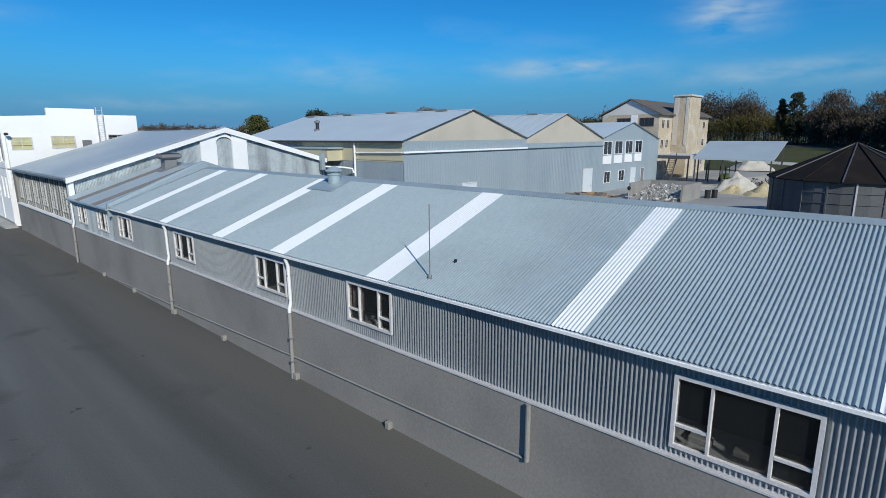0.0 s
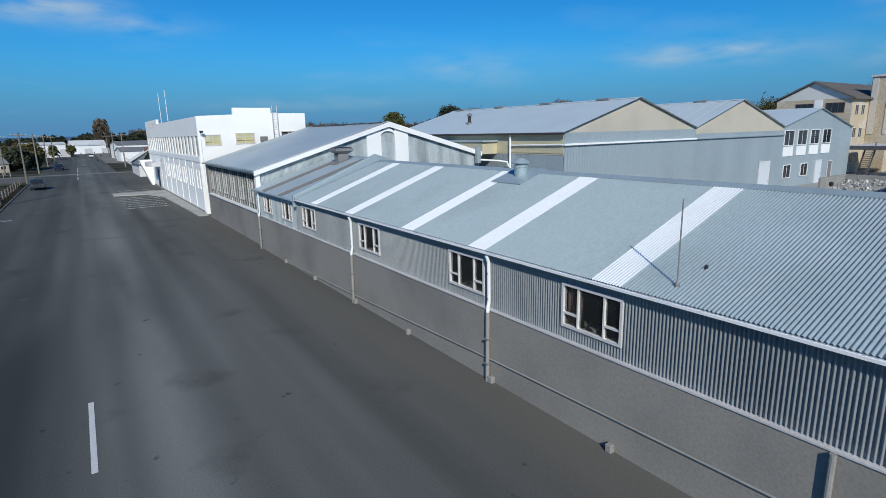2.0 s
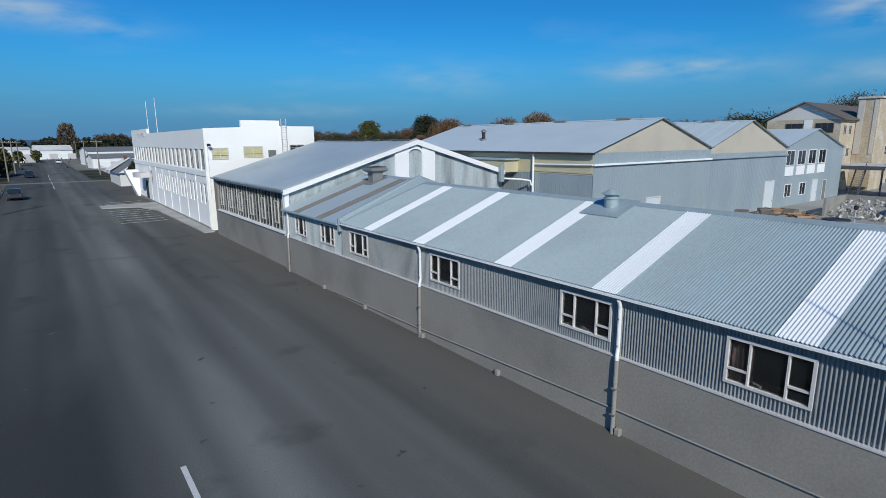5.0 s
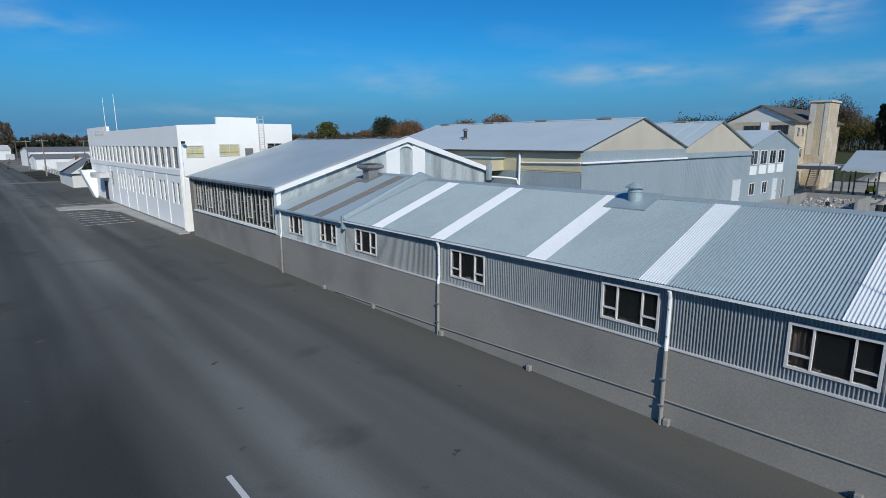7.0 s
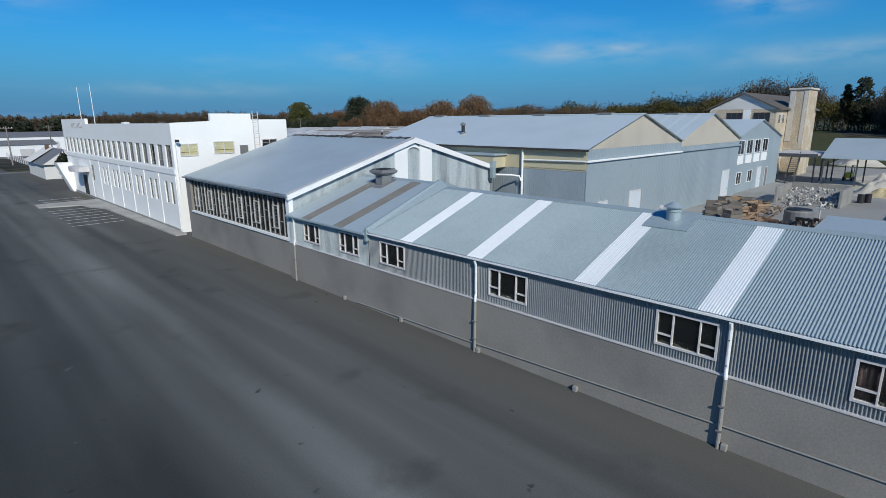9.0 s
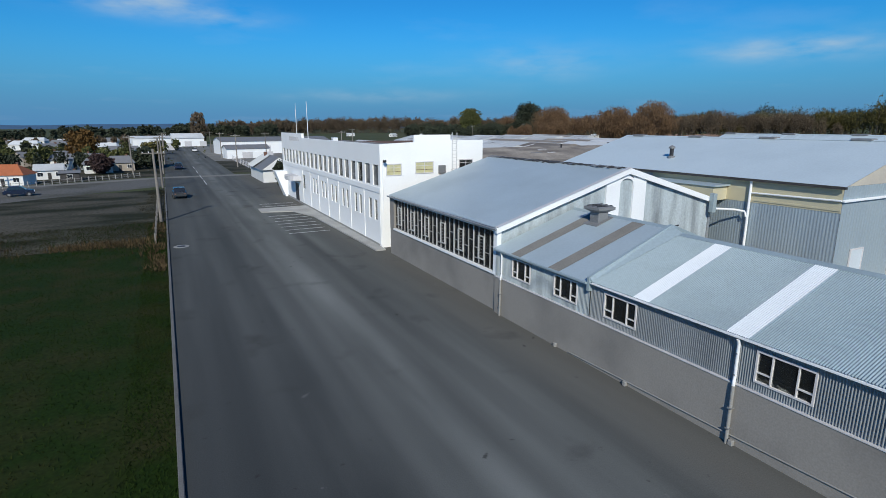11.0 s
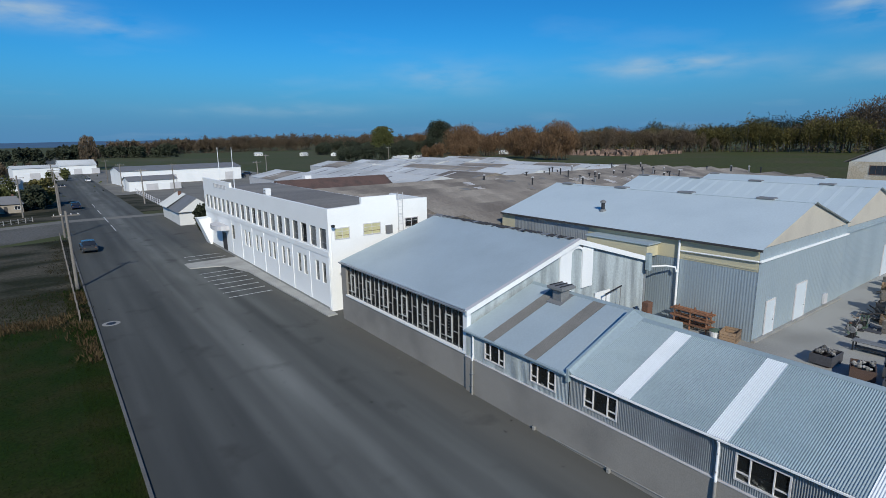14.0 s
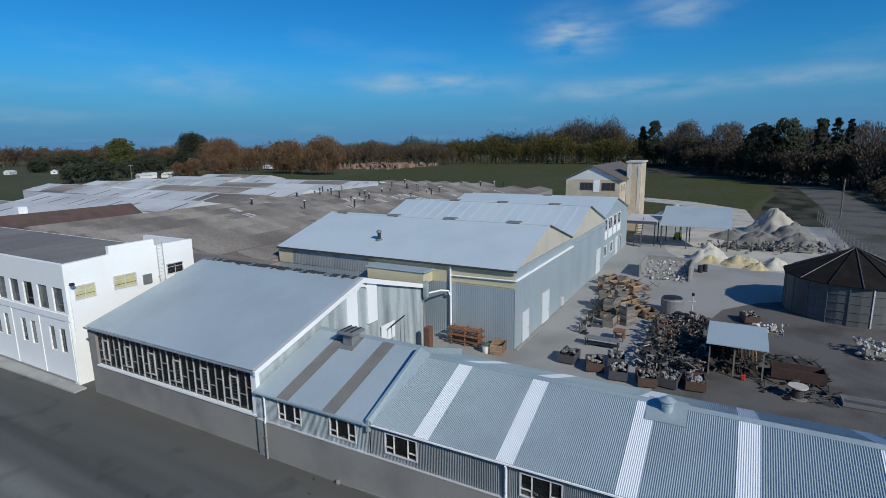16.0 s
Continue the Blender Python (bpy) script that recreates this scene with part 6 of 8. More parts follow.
tray = thing("steel_tray", "shallow blue-grey steel tray lying on dark ground", "tray")
part("floor", boxes((19.8, 21.0, -8.2, -4.9, 0.0, 0.06), bev=0.01), M_POST, tray)
for q in ((19.8, 21.0, -8.2, -8.13, 0.06, 0.3), (19.8, 21.0, -4.97, -4.9, 0.06, 0.3), (19.8, 19.87, -8.13, -4.97, 0.06, 0.3), (20.93, 21.0, -8.13, -4.97, 0.06, 0.3)):
    part("side", boxes(q), M_STEEL, tray)
for i, (x, y, rz) in enumerate(((18.5, 16.9, 10),)):
    copy_thing(protos[i % 3], pose(x, y, 0, 0, 0, rz))


# loose scrap strewn among the machines
def strewn(name, label, x0, x1, y0, y1, count, seed, material, lo, hi, lift):
    """Many small bent plates, bars and short pipes lying about."""
    r = random.Random(seed)
    o = tagged(new(name), label, "scrap", kind="stuff")
    bm = bmesh.new()
    for k in range(count):
        x, y = r.uniform(x0, x1), r.uniform(y0, y1)
        z = r.random() ** 1.6 * lift
        m = pose(x, y, z + 0.04, r.uniform(-35, 35), r.uniform(-35, 35), r.uniform(0, 360))
        a, b, c = r.uniform(lo, hi), r.uniform(0.02, 0.07), r.uniform(0.012, 0.045)
        if k % 5 == 0:
            b = r.uniform(0.1, 0.24)
        box(bm, -a, a, -b, b, -c, c, m=m)
    return part("pieces", bm, material, o)


M_SCRAP = mat("mixed_dark_scrap", (0.075, 0.068, 0.062), 0.75, 0.15, 0.4, 0.8, 8, 0.2, second=(0.03, 0.028, 0.028), island=0.75)
M_SCRAPLITE = mat("mixed_pale_scrap", (0.30, 0.28, 0.25), 0.8, 0.1, 0.4, 0.8, 8, 0.2, second=(0.15, 0.13, 0.12), island=0.6)
strewn("loose_scrap", "tangle of dark bars and plates among the machines", 20.2, 31.6, 2.7, 6.9, 1300, 1, M_SCRAP, 0.06, 0.34, 1.1)
strewn("loose_scrap", "pale metal and timber offcuts among the machines", 19.4, 31.6, 2.6, 7.4, 420, 2, M_SCRAPLITE, 0.06, 0.3, 1.0)
strewn("loose_scrap", "rusty bars heaped in the shelter", 22.0, 25.0, -0.5, 2.4, 260, 3, M_SCRAP, 0.1, 0.5, 0.9)
strewn("loose_scrap", "scattered offcuts beside the shelter", 19.4, 27.0, -4.8, -0.6, 150, 4, M_SCRAP, 0.08, 0.4, 0.15)
strewn("loose_boards", "broken boards thrown over the crates", 30.0, 44.5, 9.0, 13.2, 80, 5, M_TIMBER, 0.2, 0.7, 0.7)
strewn("loose_boards", "grey broken boards thrown over the crates", 28.5, 44.5, 8.6, 13.4, 90, 6, M_GREYWOOD, 0.2, 0.7, 0.6)


# ---- low factory roofs behind the office ----
M_GREYROOF = mat("grey_house_roof", (0.20, 0.20, 0.205), 0.7, 0.1, 0.1, 0.6, 8, 0.1)
works = thing("factory_sheds", "sprawling low factory under dark weathered sawtooth roofs", "building")


def ridged(parent, x0, x1, y0, y1, z, bays, rise, material, name="roof", base=None):
    """Parallel low roofs with ridges along x, set side by side along y."""
    w = (y1 - y0) / bays
    for k in range(bays):
        a, b = y0 + k * w, y0 + (k + 1) * w
        ob = part(name, prism(bmesh.new(), [(x0, a, z), (x0, b, z), (x0, (a + b) / 2, z + rise)], (x1 - x0, 0, 0)), material, parent)
    part("wall", boxes((x0 + 0.1, x1 - 0.1, y0 + 0.1, y1 - 0.1, 0, z - 0.01)), base or M_CONC, parent)


ridged(works, 17.3, 108.0, 40.6, 88.0, 5.2, 7, 0.7, M_OLDROOF)
part("link_roof", boxes((9.75, 17.25, 38.1, 88.0, 4.6, 5.45)), M_OLDROOF, works, "flat brown linking roof")
ridged(works, 108.3, 122.0, 62.0, 100.0, 5.0, 6, 0.7, M_OLDROOF)
rnd = random.Random(17)
for k in range(40):
    x, y = rnd.uniform(50, 112), rnd.uniform(52, 92)
    if y > 88 and x < 108:
        y = 86
    c = thing("roof_chimney", "short dark flue standing on the factory roof", "flue", group="factory roof flues")
    h = rnd.uniform(0.5, 1.4)
    part("flue_pipe", tube(bmesh.new(), [(x, y, 5.0), (x, y, 5.6 + h)], rnd.uniform(0.1, 0.17), 8), M_BLACK if k % 3 else M_STEEL, c)
    part("cowl", lathe(bmesh.new(), [(0.26, 0), (0.24, 0.14), (0.08, 0.2)], 8, (x, y, 5.6 + h)), M_BLACK if k % 2 else M_FLASH, c)
BAY_W = (88.0 - 40.4) / 7
BAY_ANG = math.degrees(math.atan2(0.7, BAY_W / 2))
for k in range(34):
    x, bay_ = rnd.uniform(36, 104), rnd.randrange(1, 7)
    count = rnd.choice([1, 2, 3, 4, 4])
    size_, l = rnd.uniform(0.07, 0.14), rnd.uniform(0.5, 1.1)
    for q in range(count):
        f = 0.08 + 0.1 * q
        bm = bmesh.new()
        box(bm, -l, l * rnd.uniform(0.7, 1.0), -size_, size_, 0.0, 0.06, m=pose(x + rnd.uniform(-0.2, 0.2), 40.4 + BAY_W * (bay_ + f), 5.2 + 1.4 * f + 0.01, BAY_ANG, 0, 0))
        part("roof_patch", bm, M_GREYROOF if k % 3 == 0 else M_FLASH, works, "pale replaced roof sheet")
pale = thing("factory_sheds", "long pale-roofed factory halls with a lettered wall", "building")


def long_roofs(parent, x0, x1, y0, y1, z, bays, rise, seed):
    """Parallel pale roofs with ridges along y, sheeted in stretches, with dull strips down the slopes."""
    w, rs = (x1 - x0) / bays, random.Random(seed)
    for k in range(bays):
        a, b = x0 + k * w, x0 + (k + 1) * w
        at = y0
        while at < y1 - 1:
            end = min(at + rs.uniform(9, 22), y1)
            part("roof", prism(bmesh.new(), [(a, at, z), (a + w / 2, at, z + rise), (b, at, z)], (0, end - at, 0)), M_PALEROOF if rs.random() < 0.8 else M_OLDROOF, parent)
            at = end
        part("valley_gutter", boxes((b - 0.35, b + 0.35, y0, y1, z + 0.02, z + 0.14)), M_STEEL, parent)
        part("ridge_cap", boxes((a + w / 2 - 0.25, a + w / 2 + 0.25, y0, y1, z + rise - 0.04, z + rise + 0.05)), M_FLASH, parent)
        y = y0 + 2
        while y < y1 - 3:
            bm = bmesh.new()
            box(bm, 0.08 * w, rs.uniform(0.25, 0.44) * w, 0, rs.uniform(0.4, 0.8), 0.01, 0.05, m=pose(a, y, z, 0, -math.degrees(math.atan2(rise, w / 2)), 0))
            part("skylight", bm, M_STEEL if rs.random() < 0.6 else M_FLASH, parent)
            y += rs.uniform(4, 11)
    part("wall", boxes((x0 + 0.1, x1 - 0.1, y0 + 0.1, y1 - 0.1, 0, z - 0.01)), M_FLASH, parent)


long_roofs(pale, 27.5, 118.0, 92.0, 150.0, 4.4, 6, 1.5, 27)
long_roofs(pale, 60.0, 130.0, 150.2, 185.0, 4.8, 5, 1.5, 60)
for k in range(22):
    if k not in (3, 11):
        part("sign_bar", boxes((27.52, 27.58, 97.0 + 1.5 * k, 98.1 + 1.5 * k, 2.2, 3.8)), M_WHITE, pale, "plain pale bar of a painted sign")
part("white_pier", boxes((27.2, 28.6, 110.0, 111.6, 0, 6.4)), M_WHITE, pale)
M_RUSTROOF = mat("dark_rust_roof", (0.115, 0.07, 0.058), 0.9, 0.0, 0.25, 0.6, 8, 0.2, second=(0.07, 0.052, 0.047))
rustshed = thing("rust_roof_shed", "small shed with a rust-red roof behind the office", "shed")
part("wall", boxes((14, 33, 88.4, 91.6, 0, 5.0)), M_CONC, rustshed)
part("roof", prism(bmesh.new(), [(13.0, 84.5, 5.3), (13.0, 91.9, 5.0), (13.0, 88.4, 7.3)], (21, 0, 0)), M_RUSTROOF, rustshed)
for x, y, l in ((88, 192, 16), (66, 190, 11)):
    c = thing("freight_container", "long pale yellow freight container", "container", group="containers")
    part("body", boxes((x, x + l, y, y + 2.6, 0, 5.2), bev=0.05), M_CREAM, c)
    part("door", boxes((x - 0.05, x - 0.002, y + 0.1, y + 2.5, 0.2, 5.0)), M_WHITE, c)
stock = tagged(new("log_yard"), "far yard stacked with reddish brown timber", "log yard", kind="stuff")
rnd = random.Random(8)
bm = bmesh.new()
for k in range(620):
    x, y = 330 + rnd.uniform(-25, 45), 245 + rnd.uniform(-22, 34)
    l = rnd.uniform(1.5, 4)
    box(bm, -l / 2, l / 2, -0.35, 0.35, 0, 0.5 + 3.4 * rnd.random() ** 2.5, m=pose(x, y, 0, 0, 0, rnd.uniform(0, 180)))
part("logs", bm, mat("reddish_timber", (0.20, 0.135, 0.10), 0.9, 0, 0.3, 0.2, 1.0, 0, second=(0.2, 0.13, 0.1), island=0.5), stock)

# ---- trees and woods ----
def leafmat(name, c, isl=0.3):
    return mat(name, c, 0.9, 0.0, 0.2, 0.08, 2.0, 0.0, second=tuple(v * 0.6 for v in c), island=isl, gloss=0.1)


M_PINE = leafmat("dark_pine_needles", (0.045, 0.053, 0.034))
M_LEAF = leafmat("olive_leaves", (0.085, 0.09, 0.032))
M_BROWN = leafmat("russet_autumn_twigs", (0.16, 0.098, 0.056))
M_GOLD = leafmat("yellow_green_willow", (0.115, 0.10, 0.036))
M_DULL = leafmat("dull_bare_wood", (0.125, 0.095, 0.066))
M_MURK = leafmat("dark_bare_wood", (0.085, 0.069, 0.05))
M_ORANGE = leafmat("orange_autumn_leaves", (0.135, 0.078, 0.028))
M_MAROON = leafmat("dark_maroon_leaves", (0.055, 0.036, 0.034))
M_BARK = mat("grey_bark", (0.09, 0.075, 0.06), 0.95, 0, 0.2, 1, 8, 0.3)


def leaf_cloud(verts, faces, centre, radius, count, size, r, flat_=0.8, twig=False):
    """Small turned leaf clumps scattered through a lump of the crown, thicker at its skin."""
    for _ in range(count):
        d = Vector((r.gauss(0, 1), r.gauss(0, 1), r.gauss(0, 1))).normalized() * radius * (r.random() ** 0.4)
        d.z *= flat_
        p = Vector(centre) + d
        u = Vector((r.gauss(0, 1), r.gauss(0, 1), r.gauss(0, 1))).normalized()
        if twig:
            u = Vector((r.gauss(0, 0.45), r.gauss(0, 0.45), 1.0)).normalized()
            w = u.orthogonal().normalized()
            w.rotate(Matrix.Rotation(r.uniform(0, 6.28), 3, u))
            w, u = w * size * r.uniform(0.12, 0.26), u * size * r.uniform(0.9, 1.9)
        else:
            w = u.orthogonal().normalized() * size * r.uniform(0.5, 1.1)
            u = u * size * r.uniform(0.5, 1.1)
        i = len(verts)
        verts += [p - u, p + w, p + u * 0.9, p - w * 0.8]
        faces.append((i, i + 1, i + 2, i + 3))


def cloud_part(name, verts, faces, material, parent):
    me = bpy.data.meshes.new(name)
    me.from_pydata([tuple(v) for v in verts], [], faces)
    me.materials.append(material)
    ob = new(name, me)
    ob.parent = parent
    return ob


def tree(name, label, h, w, material, seed, kind="round", clumps=26, per=26, size=0.5):
    r = random.Random(seed)
    bare = material in (M_DULL, M_BROWN)
    t = thing(name, label, "tree", group="trees round the works")
    bm = tube(bmesh.new(), [(0, 0, -0.2), (0.1 * w * 0.1, 0, h * 0.3), (0, 0.02 * w, h * 0.8)], [0.035 * h * 0.6, 0.026 * h * 0.6, 0.008 * h], 7)
    trunk = part("trunk", bm, M_BARK, t)
    for k in range(7):
        a, z = r.uniform(0, 6.28), h * r.uniform(0.25, 0.6)
        part("limb", tube(bmesh.new(), [(0, 0, z), (0.25 * w * math.cos(a), 0.25 * w * math.sin(a), z + 0.14 * h), (0.4 * w * math.cos(a), 0.4 * w * math.sin(a), z + 0.26 * h)], [0.012 * h, 0.008 * h, 0.003 * h], 5), M_BARK, trunk)
    vs, fs = [], []
    for k in range(clumps):
        f = (k + r.random()) / clumps
        low, fat = (0.16, 1.0) if kind == "round" else (0.34, 0.8) if kind == "pine" else (0.1, 0.75)
        z = h * (low + (0.94 - low) * f)
        if kind == "round":
            rad = 0.46 * w * math.sin(math.pi * (0.16 + 0.78 * f)) ** 0.6
        elif kind == "pine":
            rad = 0.42 * w * (1 - 0.75 * f) * r.uniform(0.5, 1.2)
        else:
            rad = 0.40 * w * math.sin(math.pi * (0.2 + 0.75 * f)) ** 0.5
        a = 2.4 * k + r.uniform(-0.4, 0.4)
        q = rad * r.uniform(0.45, 1.0)
        leaf_cloud(vs, fs, (q * math.cos(a), q * math.sin(a), z), w * fat * r.uniform(0.13, 0.22), per * 3, size * (1.3 if bare else 0.85), r, 0.8, bare)
    cloud_part("crown", vs, fs, material, t)
    return t


FAR_TURN = pose(-17, 1, 0, 0, 0, 1.2) @ pose(17, -1, 0)


def belt(name, label, pts, material, seed, spacing=4.0, width=10.0, size=1.0, lumps=5, per=12, kind="round"):
    """A strip of woodland: pts are (x, y, height); one sheet of many rounded crowns of uneven height."""
    r = random.Random(seed)
    b = tagged(new(name), label, "woodland", kind="stuff")
    twig = material in (M_DULL, M_BROWN, M_GOLD, M_MURK)
    vs, fs = [], []
    bm = bmesh.new()
    for (xa, ya, ha), (xb, yb, hb) in zip(pts, pts[1:]):
        run = math.hypot(xb - xa, yb - ya)
        n = max(int(run / spacing), 1)
        for k in range(n):
            for row_ in range(2):
                f = (k + r.random()) / n
                x, y = xa + f * (xb - xa) + r.gauss(0, width / 3), ya + f * (yb - ya) + r.gauss(0, width / 3)
                stand = 0.97 + 0.45 * noise.noise(Vector((x * 0.035, y * 0.035, seed)))
                h = (ha + f * (hb - ha)) * min(max(stand, 0.6), 1.12) * r.uniform(0.8, 1.0)
                wide = h * r.uniform(0.26, 0.4) * (0.7 if kind == "pine" else 1.0)
                tube(bm, [(x, y, -0.3), (x + r.gauss(0, 0.3), y, h * 0.75)], [0.02 * h, 0.004 * h], 4, caps=False)
                for _ in range(int(lumps * per * (7.0 if twig else 4.2))):
                    d = Vector((r.gauss(0, 1), r.gauss(0, 1), r.gauss(0, 1))).normalized()
                    e = (0.82 + 0.5 * noise.noise(d * 1.8 + Vector((x, y, 0)))) * r.random() ** 0.35
                    low = 0.14 if r.random() < 0.75 else -0.2
                    c = Vector((x + d.x * e * wide, y + d.y * e * wide, max(h * (0.57 + low * 0.1 + 0.43 * d.z * e), 0.3)))
                    if twig:
                        u = (Vector((d.x * 0.7, d.y * 0.7, 0.75)) + Vector((r.gauss(0, 0.35), r.gauss(0, 0.35), r.gauss(0, 0.25)))).normalized()
                        w = u.orthogonal().normalized()
                        w.rotate(Matrix.Rotation(r.uniform(0, 6.28), 3, u))
                        w, u = w * size * r.uniform(0.14, 0.32), u * size * r.uniform(0.45, 0.95)
                    else:
                        u = Vector((r.gauss(0, 1), r.gauss(0, 1), r.gauss(0, 1))).normalized()
                        w = u.orthogonal().normalized() * size * r.uniform(0.35, 0.75)
                        u = u * size * r.uniform(0.4, 0.9)
                    i = len(vs)
                    vs += [c - u, c + w, c + u * 0.9, c - w * 0.8]
                    fs.append((i, i + 1, i + 2, i + 3))
                for _ in range(int(per * 1.2)):
                    c = Vector((x + r.gauss(0, width / 4), y + r.gauss(0, width / 4), h * 0.35 * r.random() ** 1.3))
                    u = Vector((r.gauss(0, 1), r.gauss(0, 1), r.gauss(0, 1))).normalized()
                    w = u.orthogonal().normalized() * size * r.uniform(0.3, 0.7)
                    u = u * size * r.uniform(0.4, 0.9)
                    i = len(vs)
                    vs += [c - u, c + w, c + u * 0.9, c - w * 0.8]
                    fs.append((i, i + 1, i + 2, i + 3))
    part("trunks", bm, M_BARK, b)
    cloud_part("crowns", vs, fs, material, b)
    if max(p[0] for p in pts) > 150:
        b.matrix_basis = FAR_TURN
    return b


belt("woodland", "dark mixed wood behind the yard road", [(182, -95, 17), (198, -44, 16.1), (230, -26, 16.1), (290, -2, 17.8), (345, 16, 21.2), (430, 40, 25.5)], M_MURK, 1, 3.0, 14, 1.0, 7, 14)
belt("woodland", "dark pines in front of bare trees", [(205, -85, 17), (222, -48, 14.4), (262, -34, 15.3)], M_PINE, 2, 9.0, 10, 1.0, 7, 14)
belt("woodland", "bare brown grove on the field edge", [(480, 62, 28), (482, 78, 34), (484, 100, 42), (484, 132, 42), (482, 154, 37), (480, 170, 27)], M_DULL, 3, 3.5, 14, 1.2, 7, 14)
belt("woodland", "yellow-green young trees along the field", [(375, 10, 18), (430, 62, 23), (440, 130, 26), (440, 200, 27), (430, 262, 25), (400, 320, 22)], M_GOLD, 4, 5.0, 9, 1.2, 5, 12)
belt("woodland", "dark pine belt beyond the field", [(520, 170, 33), (510, 262, 30), (450, 340, 26), (420, 420, 22)], M_PINE, 5, 5.0, 12, 1.3, 6, 12)
belt("woodland", "russet autumn trees behind the factory", [(385, 285, 23), (350, 335, 24), (335, 390, 22)], M_BROWN, 6, 5.0, 12, 1.1, 6, 13)
belt("woodland", "russet autumn trees behind the factory", [(330, 400, 22), (320, 440, 25), (330, 500, 22)], M_BROWN, 61, 5.0, 12, 1.1, 6, 13)
belt("woodland", "dark hedge trees behind the factory", [(300, 360, 14), (290, 430, 16), (280, 520, 15), (230, 520, 13), (205, 470, 12)], M_PINE, 7, 5.0, 8, 1.0, 5, 12)
belt("woodland", "far brown woodland across the fields", [(420, 500, 21), (380, 700, 24), (250, 760, 23), (120, 720, 19), (60, 640, 16)], M_DULL, 8, 4.0, 22, 1.6, 6, 12)
belt("woodland", "far dark woodland past the town", [(90, 560, 12), (20, 600, 13), (-40, 560, 11), (-140, 520, 9), (-260, 420, 6.5), (-420, 380, 6)], M_PINE, 9, 4.0, 20, 1.5, 6, 12)
belt("woodland", "garden trees among the houses", [(-19, 150, 5), (-34, 160, 6), (-52, 150, 5.5), (-75, 145, 5), (-110, 140, 5)], M_LEAF, 10, 5.0, 9, 0.45, 5, 14)
belt("woodland", "dark garden trees among the houses", [(-20, 190, 5.5), (-50, 215, 5), (-90, 205, 4.5), (-140, 190, 4.5)], M_PINE, 11, 8.0, 22, 0.6, 5, 14)
belt("woodland", "mixed trees among the far houses", [(-22, 290, 6), (-60, 320, 6), (-130, 300, 5), (-230, 260, 5)], M_DULL, 12, 6.0, 26, 0.8, 5, 12)
belt("woodland", "dark garden trees round the cottages", [(-30, 150, 5), (-48, 134, 5.5), (-66, 118, 5), (-90, 112, 5.5), (-130, 112, 6)], M_PINE, 15, 6.0, 5, 0.4, 5, 14)
belt("woodland", "olive garden trees round the cottages", [(-26, 172, 7), (-60, 178, 6), (-100, 165, 6), (-150, 150, 6)], M_LEAF, 16, 8.0, 18, 0.45, 5, 14)
belt("woodland", "dark trees among the far houses", [(-20, 240, 6), (-70, 260, 5.5), (-130, 245, 5), (-220, 215, 5)], M_LEAF, 17, 8.0, 30, 0.7, 5, 12)
belt("woodland", "dark trees at the far edge of town", [(-25, 380, 7.5), (-110, 370, 8), (-240, 320, 7)], M_PINE, 18, 6.0, 26, 0.9, 5, 12)
belt("woodland", "dark shrubs behind the pale roofs", [(130, 290, 10), (172, 318, 12), (215, 335, 12)], M_PINE, 21, 4.0, 9, 0.8, 5, 14)
belt("woodland", "russet shrubs and trees behind the pale roofs", [(190, 290, 10), (235, 300, 14), (275, 318, 17), (300, 285, 14)], M_BROWN, 22, 4.0, 14, 0.8, 6, 14)
belt("woodland", "dull brown trees behind the log yard", [(280, 300, 17), (340, 300, 22), (395, 262, 22), (420, 215, 20)], M_DULL, 23, 4.0, 14, 0.9, 6, 14)
belt("hedge", "shrubs along the yard road", [(72, -33, 2.5), (125, -35, 3.5), (169, -38, 5), (215, -50, 12)], M_MURK, 14, 3.0, 5, 0.5, 5, 12)

